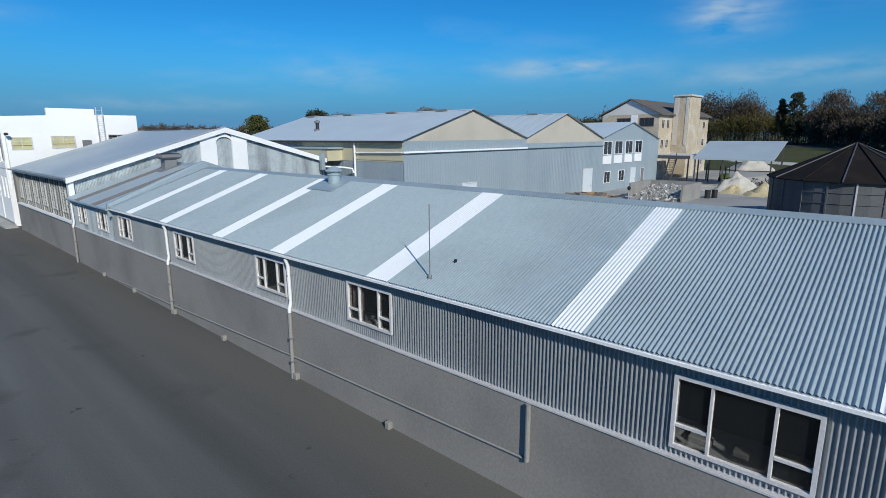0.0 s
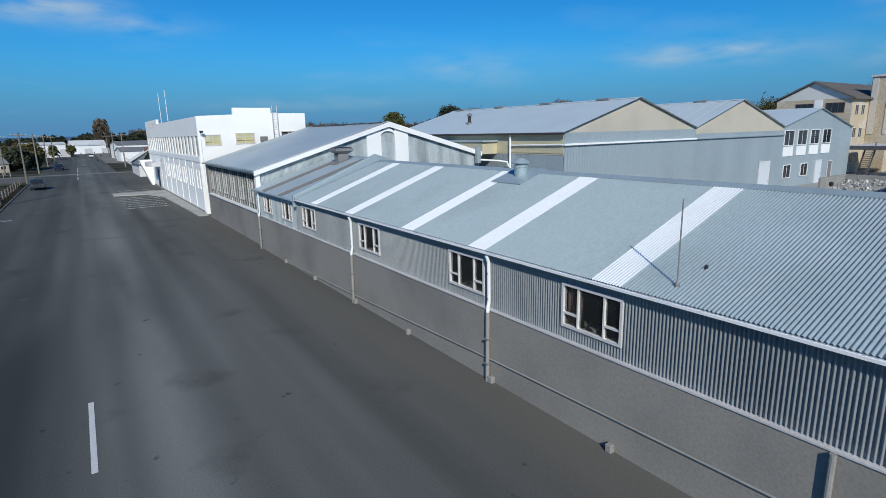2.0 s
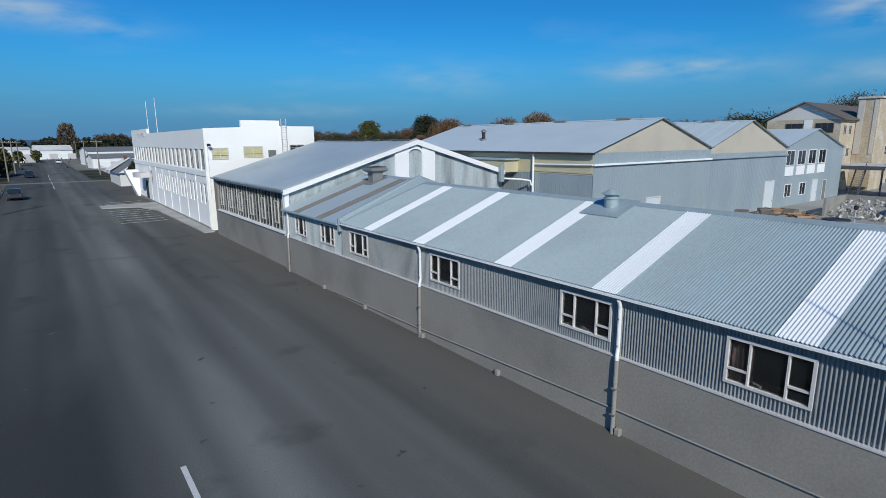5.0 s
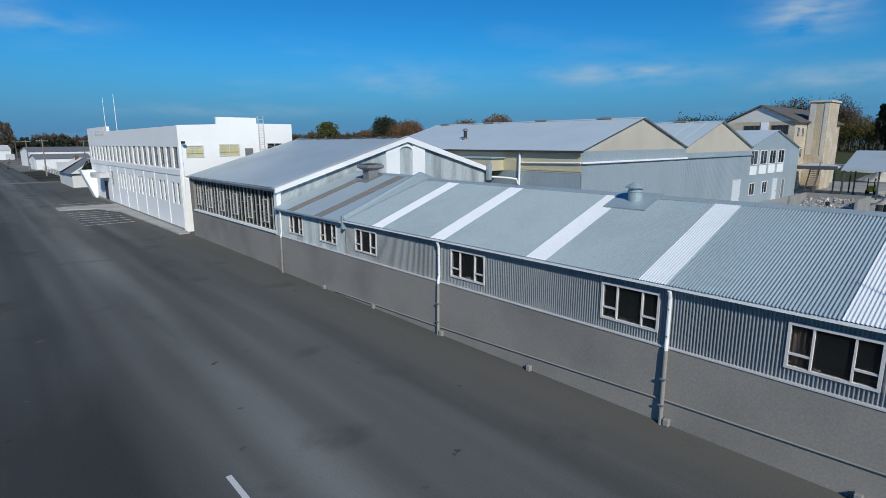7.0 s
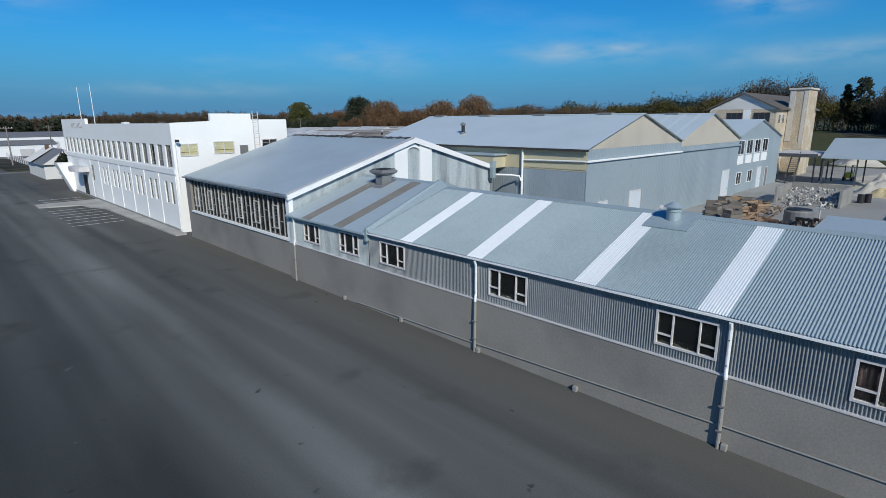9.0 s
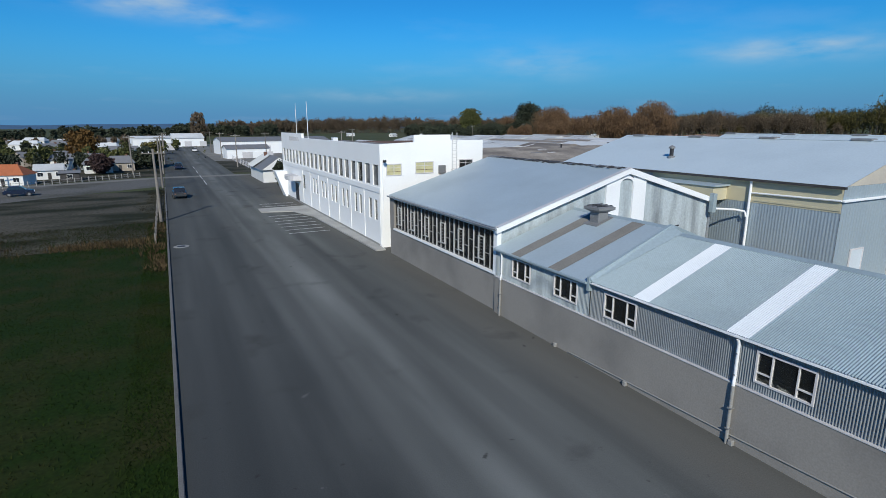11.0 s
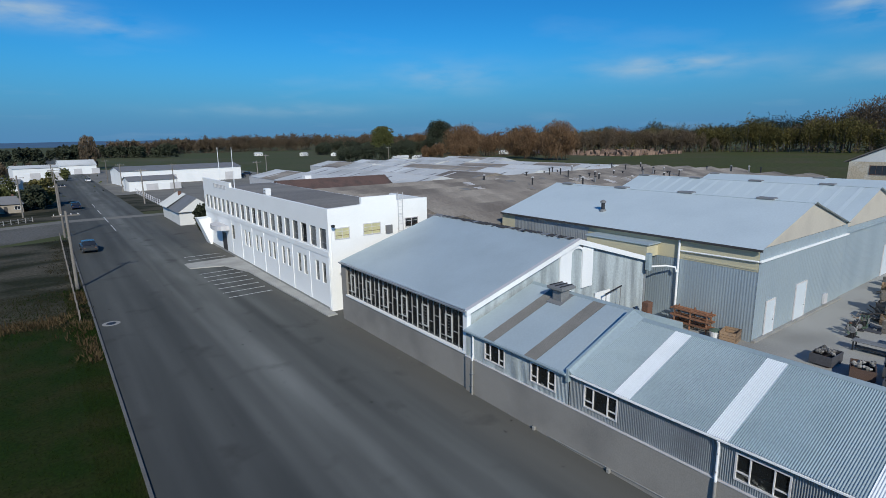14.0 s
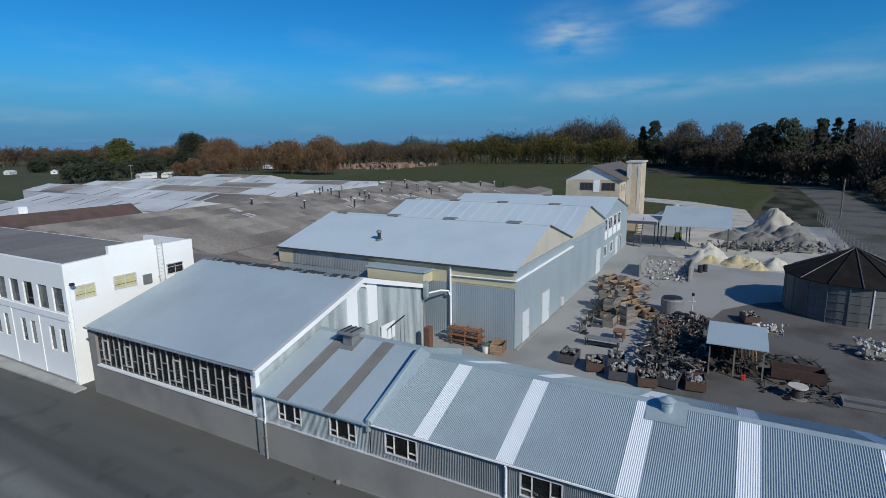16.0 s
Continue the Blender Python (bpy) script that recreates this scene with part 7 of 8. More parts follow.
for nm, lb, x, y, h, w, m, s, kd, cl, pr, sz in (
        ("conifer", "large dark rounded macrocarpa tree", 300, 415, 30, 26, M_PINE, 1, "round", 60, 40, 1.0),
        ("broadleaf_tree", "rounded olive-green tree behind the factory", 262, 455, 26, 22, M_LEAF, 2, "round", 50, 36, 0.9),
        ("conifer", "ragged dark pine tree", 322, 335, 22, 12, M_PINE, 3, "pine", 34, 26, 0.8),
        ("conifer", "tall dark pine above the wood", 400, 56, 29, 10, M_PINE, 4, "pine", 34, 30, 0.7),
        ("conifer", "dark pine above the wood", 400, 48, 33, 11, M_PINE, 24, "round", 36, 30, 0.7),
        ("conifer", "tall dark pine above the wood", 243.4, -11.5, 23, 14, M_PINE, 5, "round", 44, 36, 0.7),
        ("conifer", "broad dark pine at the edge of the wood", 243, -20.0, 25.5, 14, M_PINE, 25, "round", 44, 36, 0.7),
        ("conifer", "tall slender dark pine above the wood", 219.4, -33, 25, 6, M_PINE, 26, "pine", 26, 26, 0.6),
        ("conifer", "tall slender dark pine above the wood", 219, -36.7, 24.3, 5, M_PINE, 27, "pine", 26, 26, 0.6),
        ("bare_tree", "domed bare brown tree behind the wood", 362, 25, 29, 24, M_DULL, 28, "round", 60, 44, 0.55),
        ("bare_tree", "domed bare brown tree behind the wood", 340, 1, 26.5, 26, M_DULL, 29, "round", 60, 44, 0.55),
        ("autumn_tree", "rounded russet tree at the factory boundary", 238, 216, 22, 24, M_BROWN, 32, "round", 60, 40, 0.6),
        ("autumn_tree", "rounded russet tree at the factory boundary", 247, 252, 20, 26, M_BROWN, 33, "round", 60, 40, 0.6),
        ("autumn_tree", "broad russet tree behind the factory", 281, 356, 23, 34, M_BROWN, 34, "round", 70, 44, 0.7),
        ("bare_tree", "domed bare brown tree behind the wood", 310, -36, 22, 22, M_DULL, 30, "round", 60, 44, 0.55),
        ("bare_tree", "domed bare brown tree behind the wood", 307, -56, 23, 28, M_DULL, 31, "round", 60, 44, 0.55),
        ("conifer", "tall dark pine above the wood", 220, -28.5, 24.5, 8, M_PINE, 6, "pine", 34, 30, 0.7),
        ("autumn_tree", "orange-brown autumn tree among the houses", -33.5, 165, 9, 8, M_ORANGE, 7, "round", 36, 30, 0.45),
        ("autumn_tree", "dark maroon tree beside a house", -27.5, 133, 4.2, 4.5, M_MAROON, 8, "round", 26, 26, 0.35),
        ("broadleaf_tree", "bright green garden tree by the street", -18.2, 150, 6, 6.5, M_GOLD, 9, "round", 30, 30, 0.4),
        ("broadleaf_tree", "dark green garden tree by the street", -19.5, 144, 5, 6, M_PINE, 10, "round", 30, 30, 0.35),
        ("poplar", "bare grey poplar beside the far street", 4, 352, 18, 12, M_DULL, 11, "column", 30, 26, 0.7),
        ("broadleaf_tree", "grey-green tree in a garden", -45, 124, 4.5, 5, M_LEAF, 12, "round", 26, 26, 0.4),
        ("round_bush", "large clipped dark bush at the office end", 1.6, 87.5, 4.4, 3.6, M_PINE, 13, "round", 30, 34, 0.22),
        ("broadleaf_tree", "dark tree beside the gravel lot", -60, 100, 4.5, 6, M_PINE, 14, "round", 30, 30, 0.4)):
    t = placed(tree(nm, lb, h, w, m, s, kd, cl, pr, sz), (x, y, 0), s * 40)
    if x > 150:
        t.matrix_basis = FAR_TURN @ t.matrix_basis

# ---- hills on the horizon, distance haze painted in ----
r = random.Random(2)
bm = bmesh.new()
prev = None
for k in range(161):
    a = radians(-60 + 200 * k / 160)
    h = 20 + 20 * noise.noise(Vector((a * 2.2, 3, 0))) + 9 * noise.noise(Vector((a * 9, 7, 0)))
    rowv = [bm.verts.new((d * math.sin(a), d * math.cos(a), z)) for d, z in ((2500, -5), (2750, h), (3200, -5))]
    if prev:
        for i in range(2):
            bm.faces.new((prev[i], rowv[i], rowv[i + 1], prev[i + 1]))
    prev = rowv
tagged(part("backdrop_hills", bm, M_HILL, None, smooth=True), "low hills on the horizon with blue haze put into their colour", "hills", kind="structure")

# ---- houses and sheds along the street ----
M_TERRA = mat("orange_roof_tiles", (0.42, 0.13, 0.05), 0.8, 0, 0.12, 1, 8, 0.2)
M_BOARD = mat("white_weatherboard", (0.72, 0.71, 0.68), 0.7, 0, 0.06, 0.8, 12, 0.1)
M_TAN = mat("tan_weatherboard", (0.36, 0.31, 0.25), 0.75, 0, 0.1, 0.8, 12, 0.1)


def house(label, at, rz, l, w, h, rise, wall, roof, hip=0.0, name="house", wins=3, size=0.88):
    """A simple house: walls, hipped or gabled roof, windows, door, chimney."""
    o = thing(name, label, "house", group="houses along the street")
    part("wall", boxes((-l / 2, l / 2, -w / 2, w / 2, -0.1, h)), wall, o)
    e, bm = 0.45, bmesh.new()
    vs = [bm.verts.new(p) for p in ((-l / 2 - e, -w / 2 - e, h - 0.1), (l / 2 + e, -w / 2 - e, h - 0.1), (l / 2 + e, w / 2 + e, h - 0.1), (-l / 2 - e, w / 2 + e, h - 0.1), (-l / 2 - e + hip, 0, h + rise), (l / 2 + e - hip, 0, h + rise))]
    for f in ((0, 1, 5, 4), (2, 3, 4, 5), (1, 2, 5), (3, 0, 4), (3, 2, 1, 0)):
        bm.faces.new([vs[i] for i in f])
    part("roof", bm, roof, o)
    if not hip:
        for s in (-1, 1):
            part("gable", prism(bmesh.new(), [(s * (l / 2 + e + 0.02), -w / 2 - 0.2, h - 0.05), (s * (l / 2 + e + 0.02), w / 2 + 0.2, h - 0.05), (s * (l / 2 + e + 0.02), 0, h + rise - 0.12)], (s * 0.05, 0, 0)), wall, o)
    for k in range(wins):
        x = -l / 2 + l * (k + 0.5) / wins
        if wins > 1 and k == wins // 2:
            part("door", boxes((x - 0.45, x + 0.45, -w / 2 - 0.05, -w / 2 - 0.002, 0, 2.0)), M_DARKWOOD, o)
        else:
            small_window(o, x, -w / 2, h * 0.55, 1.5, 1.2, "y", 2, M_WHITE)
    small_window(o, -l / 2, 0, h * 0.55, 1.5, 1.2, "x", 2, M_WHITE)
    part("chimney", boxes((l / 5, l / 5 + 0.6, 0.3, 0.9, h, h + rise + 0.5)), M_RUST, o)
    o.matrix_basis = pose(*at, 0, 0, rz) @ Matrix.Diagonal((size, size, size, 1))
    return o


house("white cottage with an orange tiled hip roof", (-39.4, 115.5, 0), -14, 9.6, 7.0, 2.9, 2.6, M_BOARD, M_TERRA, 2.8, size=0.64)
house("small white cottage with grey iron roof", (-35.2, 126, 0), 5, 7.0, 6.0, 2.8, 1.8, M_BOARD, M_PALEROOF, 0, size=0.62)
house("dark open carport beside a cottage", (-31.4, 121, 0), 5, 5.0, 5.0, 2.4, 0.6, M_DARKWOOD, M_GREYROOF, 0, wins=1, size=0.6)
house("tan bungalow with a grey roof behind shrubs", (-24.4, 143, 0), 0, 8.6, 7, 2.8, 2.2, M_TAN, M_GREYROOF, 1.8, size=0.66)
house("white villa with verandah beside the street", (-28.4, 138, 0), 8, 7.4, 6, 2.8, 1.8, M_BOARD, M_GREYROOF, 1.5, size=0.7)
house("low white house with a grey roof", (-48.5, 116, 0), -15, 8.4, 6, 2.5, 1.0, M_BOARD, M_GREYROOF, 0, size=0.7)
house("pale bungalow among trees", (-62, 126, 0), 20, 8, 6, 2.6, 1.8, M_TAN, M_GREYROOF, 1.8, size=0.7)
far = random.Random(31)
for k in range(58):
    y = 160 + 3.6 * k + far.uniform(-8, 8)
    x = -22 - far.uniform(0.03, 0.85) * y * 0.62
    house("far pale house among trees", (x, y, 0), far.uniform(-40, 40), far.uniform(8, 14), 7, 3.0, far.uniform(1.4, 2.2), far.choice([M_BOARD, M_BOARD, M_BOARD, M_TAN]), M_TERRA if k in (9, 23) else far.choice([M_GREYROOF, M_GREYROOF, M_DARKROOF, M_PALEROOF]), far.choice([0, 1.8]), size=0.8)
house("white gabled cottage with patched grey roof at the street", (2.9, 106, 0), 90, 17, 6.6, 2.6, 2.5, M_BOARD, M_GREYROOF, 0, wins=3)


patch = thing("roof_sheeting", "pale new roof sheets lying on the cottage roof", "roof sheets")
part("sheet", slope(bmesh.new(), 106.0, 113.6, -0.65, 2.36, 2.85, 4.58, amp=0.012), M_PALEROOF, patch)


def long_shed(label, at, rz, l, w, h, rise, wall, roof):
    o = thing("long_shed", label, "shed", group="sheds along the street")
    part("wall", boxes((-l / 2, l / 2, -w / 2, w / 2, -0.1, h)), wall, o)
    for s in (-1, 1):
        part("roof", prism(bmesh.new(), [(-l / 2 - 0.3, 0, h + rise), (-l / 2 - 0.3, s * (w / 2 + 0.3), h - 0.08), (-l / 2 - 0.3, s * (w / 2 + 0.3), h + 0.05), (-l / 2 - 0.3, 0, h + rise + 0.14)], (l + 0.6, 0, 0)), roof, o)
        part("gable", prism(bmesh.new(), [(s * (l / 2 - 0.02), -w / 2, h), (s * (l / 2 - 0.02), w / 2, h), (s * (l / 2 - 0.02), 0, h + rise - 0.02)], (s * 0.06, 0, 0)), wall, o)
    for k in range(4):
        part("door", boxes((-l / 2 + l * (k + 0.4) / 4, -l / 2 + l * (k + 0.4) / 4 + 3.2, -w / 2 - 0.06, -w / 2 - 0.004, 0, h * 0.62)), M_FLASH if k % 2 else M_WHITE, o)
    o.matrix_basis = pose(*at, 0, 0, rz)
    return o


long_shed("long white shed with a grey roof beside the far street", (22, 214, 0), 6, 40, 14, 4.6, 1.2, M_WHITE, M_GREYROOF)
long_shed("white gabled shed at the far street end", (-4.5, 304, 0), 8, 14, 11, 4.0, 2.2, M_WHITE, M_PALEROOF)
long_shed("white box-like shed on the far side of the street", (-20, 258, 0), 10, 14, 9, 5.0, 0.8, M_WHITE, M_PALEROOF)
long_shed("low white shed with a dark roof at the verge", (8, 182, 0), 8, 13, 6, 3.0, 1.0, M_WHITE, M_GREYROOF)
for k, (x, y) in enumerate(((150, 520), (175, 470), (190, 440), (330, 330), (352, 322), (176, 305), (168, 298), (184, 300), (192, 306), (300, 340))):
    house("far white farm building", (x, y, 0), 30 * k, 12, 7, 3.2, 2, M_BOARD, M_PALEROOF, 0, name="farm_building", size=0.6)

M_SIDE = mat("pale_worn_asphalt", (0.22, 0.21, 0.187), 0.95, 0, 0.15, 0.15, 6, 0.2, second=(0.16, 0.155, 0.14), gloss=0.1)
flat("town_ground", [(KERB_X - 0.2, 121.5), (-36, 113.5), (-150, 100.5), (-320, 100), (-320, 440), (KERB_X - 0.2, 440)], -0.01, M_SCRUB, "dry lawns and bare ground between the houses", "ground")
# side street, verges and footpaths
flat("side_street", [(-150, 96), (-36, 108.6), (-16, 116), (-2.5, 115.8), (10, 115.4), (10, 118.6), (-2.5, 119.2), (-16, 119.6), (-36, 112.6), (-150, 100)], 0.004, M_SIDE, "pale grey side street crossing", "road")
flat("gravel_apron", [(2.05, 74), (17.2, 74), (27.3, 92), (27.3, 118.5), (10.2, 118.5), (10.2, 113.9), (2.1, 113.0)], -0.012, M_LOT, "bare grey gravel beside the office", "gravel lot")
flat("gravel_apron", [(2.65, 120.6), (27.3, 118.9), (27.3, 152), (60, 190), (60, 330), (-2.45, 330), (-2.45, 168.2), (2.65, 168.2)], -0.012, M_SIDE, "pale gravel apron round the far sheds", "gravel lot")
flat("verge", [(-2.4, 124), (2.6, 124), (2.6, 168), (-2.4, 168)], 0.004, M_SCRUB, "dry grass verge beside the far street", "verge")
flat("yard_road", [(54, -13.4), (104, -14.2), (137, -16.6), (200, -16.5), (290, -12), (290, -22), (200, -27), (144, -27.6), (119, -28), (86, -25), (54, -22.2)], 0.006, M_LOT, "grey unsealed road past the yard", "road")
flat("rough_ground", [(56.5, -23.5), (54, -22.4), (86, -25.2), (119, -28.2), (144, -27.8), (200, -27.2), (290, -22.2), (290, -200), (56.5, -200)], -0.006, M_SCRUB, "dark rough ground past the yard road", "ground")
flat("earth_strip", [(102.2, -13.6), (137, -16.4), (200, -16.3), (290, -11.8), (360, 10), (430, 60), (400, 66), (291, 45), (265, 12), (231, -8.5), (173, -9), (146, -5), (112, -2.5), (102.2, -2)], 0.002, M_SCRUB, "bare dark earth beside the paddock", "ground")
flat("paddock", [(104, 40), (104, -0.5), (146.5, -3.3), (173, -7.3), (231.6, -7), (265, 14), (291.7, 47.5), (400, 68), (480, 110), (480, 250), (300, 230), (130, 150)], -0.002, M_PADDOCK, "green grass paddock behind the mill", "paddock")
M_DUST = mat("white_clay_dust", (0.54, 0.50, 0.425), 0.95, 0.0, 0.12, 0.25, 6, 0.2, second=(0.40, 0.37, 0.31), cover=(0.4, 0.65))
flat("clay_dust", [(57.5, -6.5), (58, 2), (61, 7.5), (66, 10), (76, 12), (88, 8.5), (101, 7), (124, 5.5), (134, 17), (141, 27), (150, 25), (142, 12), (127, -0.5), (106, -2), (99, -6), (91, -12), (80, -11.5), (70, -9)], 0.003, M_DUST, "pale clay dust spilt round the heaps", "ground")

# ---- power poles, cars, fences ----
def power_pole(x, y, h=8.5, arms=1):
    p = thing("power_pole", "grey timber power pole with crossarm at the kerb", "power pole", group="power poles")
    part("pole", tube(bmesh.new(), [(0, 0, -0.1), (0, 0, h)], [0.16, 0.11], 8), M_GREYWOOD, p)
    for k in range(arms):
        part("crossarm", boxes((-1.1, 1.1, -0.05, 0.05, h - 0.5 - 0.8 * k, h - 0.38 - 0.8 * k)), M_GREYWOOD, p)
        for q in (-0.95, -0.4, 0.4, 0.95):
            part("insulator", lathe(bmesh.new(), [(0.03, 0), (0.05, 0.06), (0.03, 0.12)], 6, (q, 0, h - 0.38 - 0.8 * k)), M_WHITE, p)
    return placed(p, (x, y, 0))


for x, y, h in ((-16.2, 62, 7.6), (-16.0, 98, 8), (-15.8, 128, 8), (-15.4, 160, 8), (-21.5, 130, 8), (-44, 104, 8), (0.5, 140, 8), (0.5, 180, 8), (12, 168, 8), (30, 150, 8.5), (48, 196, 9), (120, 230, 10), (200, 300, 11), (118, -17.5, 8), (36.8, -16.5, 6), (-15.2, 205, 8), (0.8, 225, 8)):
    power_pole(x, y, h)


def car(label, at, rz, colour, name="parked_car", length=4.3):
    c = thing(name, label, "car", group="parked cars")
    L, w = length / 2, 0.85
    bm = bmesh.new()
    prof = [(-L, 0.35), (-L, 0.78), (-L * 0.8, 0.92), (-L * 0.45, 0.95), (L * 0.5, 0.95), (L * 0.92, 0.85), (L, 0.6), (L, 0.35)]
    prism(bm, [(x, -w, z) for x, z in prof], (0, 2 * w, 0))
    bmesh.ops.bevel(bm, geom=bm.edges[:], offset=0.06, segments=2, affect="EDGES")
    part("body", bm, colour, c, smooth=False)
    bm = bmesh.new()
    prism(bm, [(-L * 0.78, -w + 0.1, 0.93), (-L * 0.6, -w + 0.16, 1.42), (L * 0.12, -w + 0.16, 1.45), (L * 0.5, -w + 0.1, 0.93)], (0, 2 * w - 0.26, 0))
    bmesh.ops.bevel(bm, geom=bm.edges[:], offset=0.05, segments=2, affect="EDGES")
    part("cabin", bm, M_BLACKGLASS, c)
    part("roof_panel", boxes((-L * 0.56, L * 0.1, -w + 0.2, w - 0.2, 1.43, 1.48), bev=0.02), colour, c)
    for x in (-L * 0.62, L * 0.62):
        for y in (-w + 0.02, w - 0.2):
            wh = part("wheel", tube(bmesh.new(), [(x, y - 0.02, 0.31), (x, y + 0.2, 0.31)], 0.31, 14), M_BLACK, c)
            part("rim", tube(bmesh.new(), [(x, y - 0.03, 0.31), (x, y + 0.21, 0.31)], 0.18, 10), M_STEEL, wh)
    for y in (-w + 0.15, w - 0.35):
        part("headlight", boxes((L - 0.06, L + 0.01, y, y + 0.22, 0.62, 0.74), bev=0.02), M_WHITE, c)
        part("tail_light", boxes((-L - 0.01, -L + 0.05, y, y + 0.2, 0.62, 0.78), bev=0.02), M_RUST, c)
    c.matrix_basis = pose(*at, 0, 0, rz)
    return c


M_CARBLUE = mat("dark_blue_car_paint", (0.02, 0.03, 0.06), 0.25, 0.2, 0.05, 1, 5, 0)
M_CARGREY = mat("dark_grey_car_paint", (0.07, 0.075, 0.08), 0.25, 0.3, 0.05, 1, 5, 0)
M_CARWHITE = mat("white_car_paint", (0.75, 0.75, 0.75), 0.25, 0, 0.03, 1, 5, 0)
M_CARRED = mat("red_car_paint", (0.35, 0.03, 0.02), 0.3, 0, 0.05, 1, 5, 0)
car("dark off-road car parked on the gravel lot", (-34.5, 96, 0), 8, M_CARBLUE, length=3.7)
car("dark grey car parked at the kerb", (-13.9, 83.5, 0), 92, M_CARGREY)
car("dark car parked further along the kerb", (-12.6, 140, 0), 90, M_CARBLUE)
car("white car parked in front of a house", (-56, 104, 0), 20, M_CARWHITE)
car("white car on the far street", (-4.5, 235, 0), 90, M_CARWHITE)
cov = thing("manhole_cover", "round pale manhole surround near the kerb", "manhole cover")
part("ring", lathe(bmesh.new(), [(0.62, 0.0), (0.62, 0.012), (0.36, 0.013)], 24, (-14.7, 48.2, 0.0)), M_KERB, cov)
part("lid", lathe(bmesh.new(), [(0.34, 0.013), (0.34, 0.02), (0.05, 0.021)], 20, (-14.7, 48.2, 0)), M_BLACK, cov)
wallf = thing("block_wall", "low pale block wall beside the gravel lot", "wall")
for k in range(12):
    part("panel", boxes((-58 + 1.6 * k, -56.42 + 1.6 * k, 86.0 + 0.02 * k, 86.2 + 0.02 * k, 0, 1.5)), M_CONC, wallf)


def fence(pts, label, h=1.1, step_=2.5, material=M_GREYWOOD, rails=3):
    f = thing("fence", label, "fence", group="fences")
    for (xa, ya), (xb, yb) in zip(pts, pts[1:]):
        n = max(int(math.hypot(xb - xa, yb - ya) / step_), 1)
        for k in range(n + 1):
            x, y = xa + (xb - xa) * k / n, ya + (yb - ya) * k / n
            part("post", boxes((x - 0.06, x + 0.06, y - 0.06, y + 0.06, -0.02, h)), material, f)
        for q in range(rails):
            z = h * (q + 0.7) / (rails + 0.2)
            part("rail", tube(bmesh.new(), [(xa, ya, z), (xb, yb, z)], 0.03, 5), material, f)
    return f


fence([(-16.6, 50), (-16.6, 96)], "low worn timber fence along the kerb", 1.0, 3.2)
fence([(62, -14), (112, -13)], "wire mesh fence along the yard road", 2.0, 2.5, M_STEEL, 4)
fence([(2.6, 112), (2.6, 170)], "pale fence beside the far footpath", 1.4, 3, M_FLASH, 3)
fence([(-44, 104.5), (-20, 122)], "worn picket fence in front of the cottages", 0.9, 1.2, M_KERB, 2)

# ---- grass and weeds ----
r = random.Random(77)
vs, fs = [], []
for k in range(42000):
    y = r.uniform(2, 62)
    x = KERB_X - 0.2 - abs(r.gauss(0, 14)) if k % 4 else KERB_X - 0.15 - r.random() * 1.6
    h = r.uniform(0.03, 0.10) * (1.8 if y > 46 else 1)
    a = r.uniform(0, 6.28)
    dx, dy = 0.028 * math.cos(a), 0.028 * math.sin(a)
    i = len(vs)
    vs += [(x - dx, y - dy, -0.03), (x + dx, y + dy, -0.03), (x + r.gauss(0, 0.07), y + r.gauss(0, 0.07), h)]
    fs.append((i, i + 1, i + 2))
M_BLADE = mat("grass_blades", (0.012, 0.025, 0.003), 0.9, 0, 0.2, 0.2, 4, 0, second=(0.024, 0.026, 0.008), island=0.4, gloss=0.1)
g = tagged(new("grass"), "short uneven grass and weeds beside the kerb", "grass", kind="stuff")
cloud_part("blades", vs, fs, M_BLADE, g)
vs, fs = [], []
for k in range(420):
    x, y = KERB_X - 0.4 - abs(r.gauss(0, 18)), r.uniform(49, 62)
    if r.random() < 0.3:
        x, y = KERB_X - 0.3 - abs(r.gauss(0, 1.4)), r.uniform(48, 96)
    leaf_cloud(vs, fs, (x, y, 0.1), 0.55, 22, 0.06, r, 0.4)
M_WEED = leafmat("dry_brown_weeds", (0.035, 0.032, 0.016))
g = tagged(new("weeds"), "dry brown weeds along the edge of the grass", "weeds", kind="stuff")
cloud_part("weed_clumps", vs, fs, M_WEED, g)
vs, fs = [], []
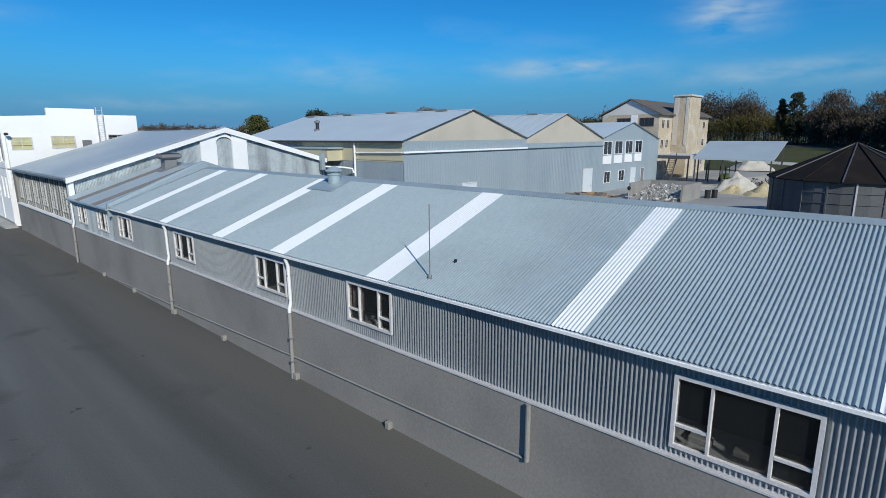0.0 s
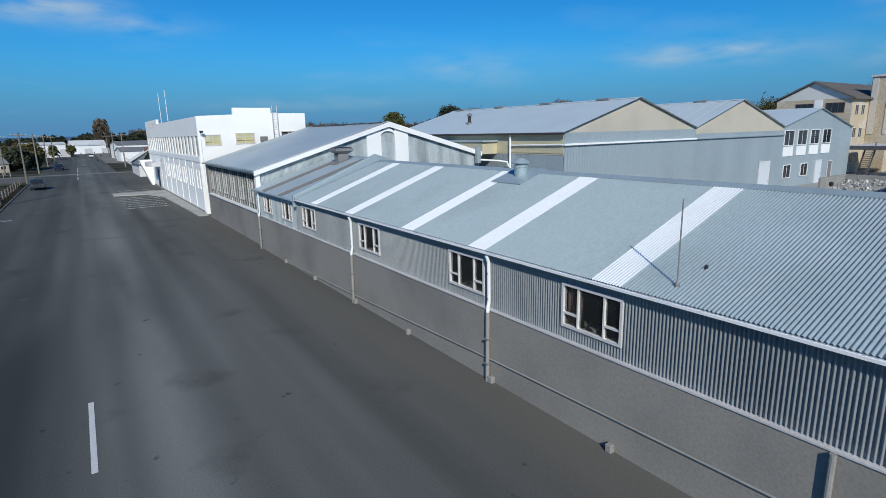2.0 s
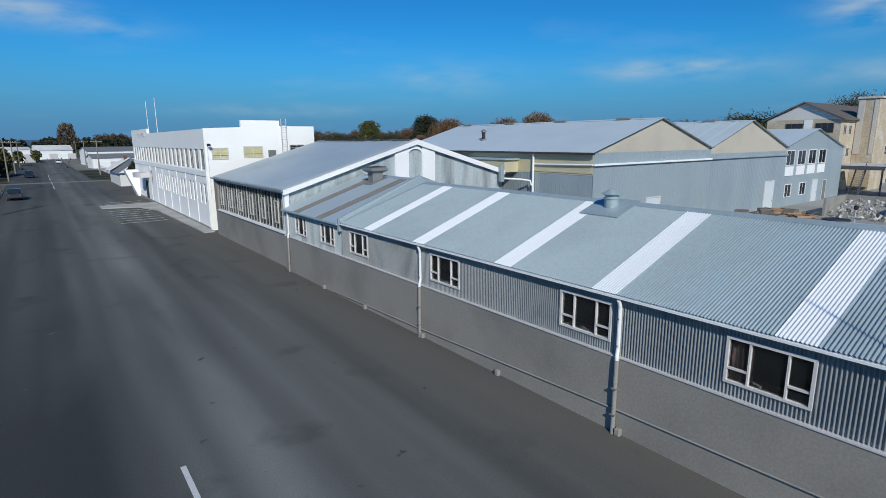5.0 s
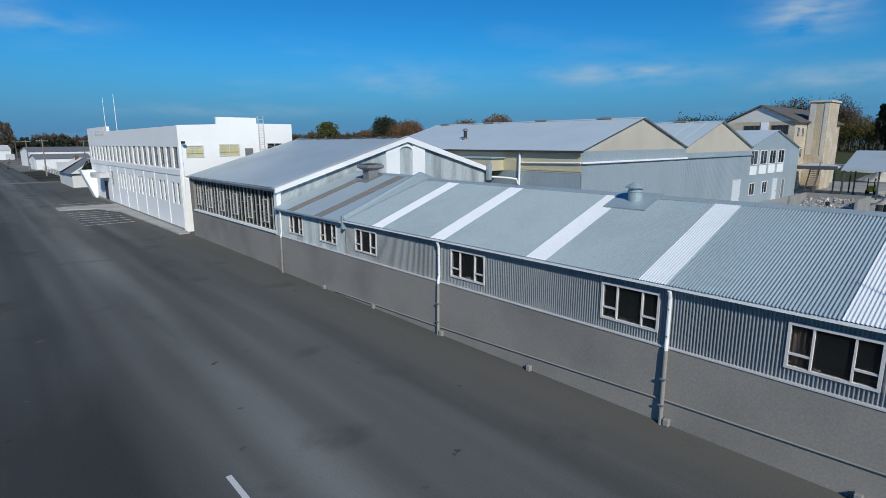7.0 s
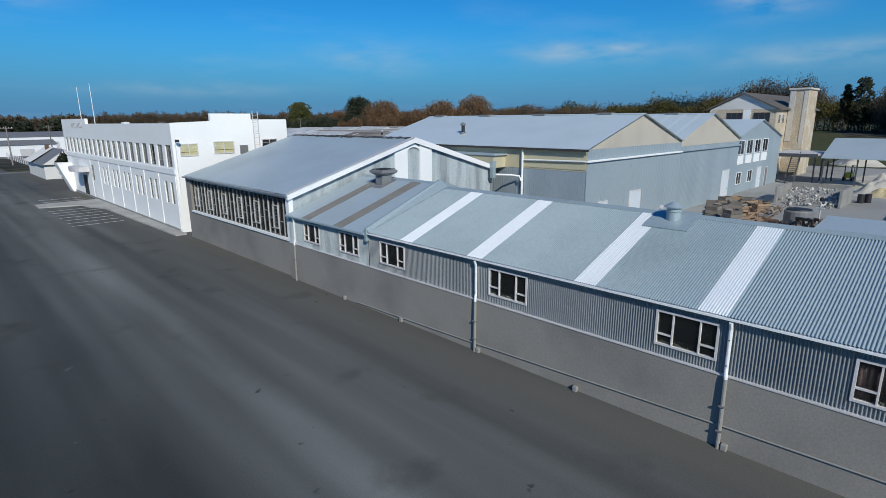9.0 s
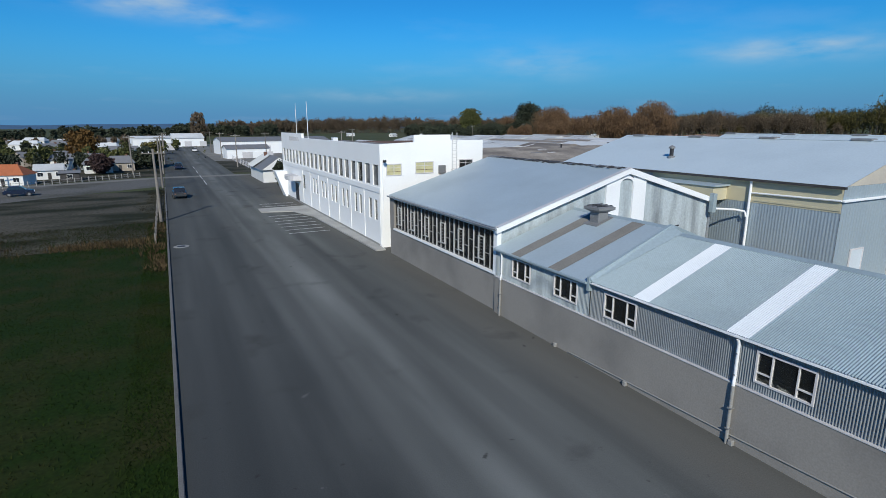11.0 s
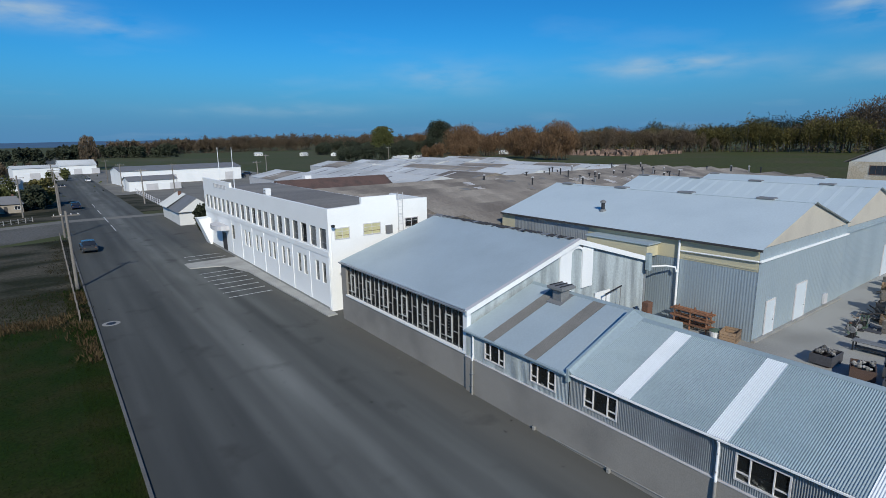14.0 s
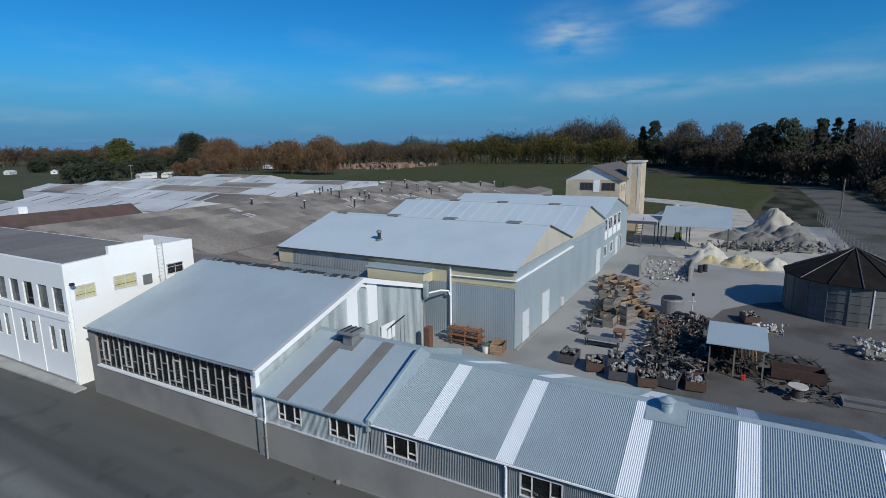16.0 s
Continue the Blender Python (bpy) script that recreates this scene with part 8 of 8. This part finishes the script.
for k in range(3000):
    x = KERB_X - 0.3 - abs(r.gauss(0, 13))
    y = 51.0 - 0.055 * (x - KERB_X) + r.gauss(0, 0.8)
    if k % 3 == 0:
        x, y = KERB_X - 0.3 - abs(r.gauss(0, 0.7)), r.uniform(40, 60)
    if noise.noise(Vector((x * 0.3, y * 0.3, 5))) < -0.05:
        continue
    h, a = r.uniform(0.15, 0.5), r.uniform(0, 6.28)
    i = len(vs)
    vs += [(x - 0.05 * math.cos(a), y - 0.05 * math.sin(a), -0.03), (x + 0.05 * math.cos(a), y + 0.05 * math.sin(a), -0.03), (x + r.gauss(0, 0.15), y + r.gauss(0, 0.15), h)]
    fs.append((i, i + 1, i + 2))
M_STRAW = leafmat("orange_dry_grass", (0.085, 0.06, 0.031), 0.5)
g = tagged(new("dry_grass"), "tall orange-brown dry grass along the edge of the field", "grass", kind="stuff")
cloud_part("dry_stalks", vs, fs, M_STRAW, g)

# ---- curtains and stock in the near windows ----
cur = thing("window_curtain", "faded pink curtain drawn behind the workshop window", "curtain")
bm = bmesh.new()
prev = None
for k in range(16):
    y = -2.96 + 0.03 * k
    rowv = [bm.verts.new((0.11 + 0.02 * math.sin(k * 1.7) + d, y, z)) for d, z in ((0, 2.36), (0, 3.28), (0.006, 3.28), (0.006, 2.36))]
    if prev:
        for q in range(4):
            bm.faces.new((prev[q], rowv[q], rowv[(q + 1) % 4], prev[(q + 1) % 4]))
    prev = rowv
part("cloth", bm, mat("faded_pink_cloth", (0.42, 0.27, 0.27), 0.9, 0, 0.1, 2, 20, 0.1), cur, smooth=True)
part("rod", tube(bmesh.new(), [(0.12, -4.0, 3.285), (0.12, -2.5, 3.285)], 0.01, 6), M_STEEL, cur)
tub = thing("plastic_tub", "white plastic tub under a green cover beside the shed", "tub")
part("body", lathe(bmesh.new(), [(0.3, 0), (0.38, 0.55), (0.41, 0.56), (0.41, 0.62)], 18, (18.1, 17.7, 0)), M_WHITE, tub)
part("cover", lathe(bmesh.new(), [(0.42, 0.6), (0.42, 0.64), (0.2, 0.72), (0.02, 0.73)], 18, (18.1, 17.7, 0)), M_GREEN, tub, "faded green cover")
for k, (x, y) in enumerate(((30, 216), (35, 219), (40, 214), (45, 216), (38, 232), (46, 240), (33, 226), (50, 228))):
    car("small far parked car beyond the pale halls", (x, y, 0), 20 * k, (M_CARWHITE, M_CARRED, M_CARGREY, M_CARBLUE)[k % 4])
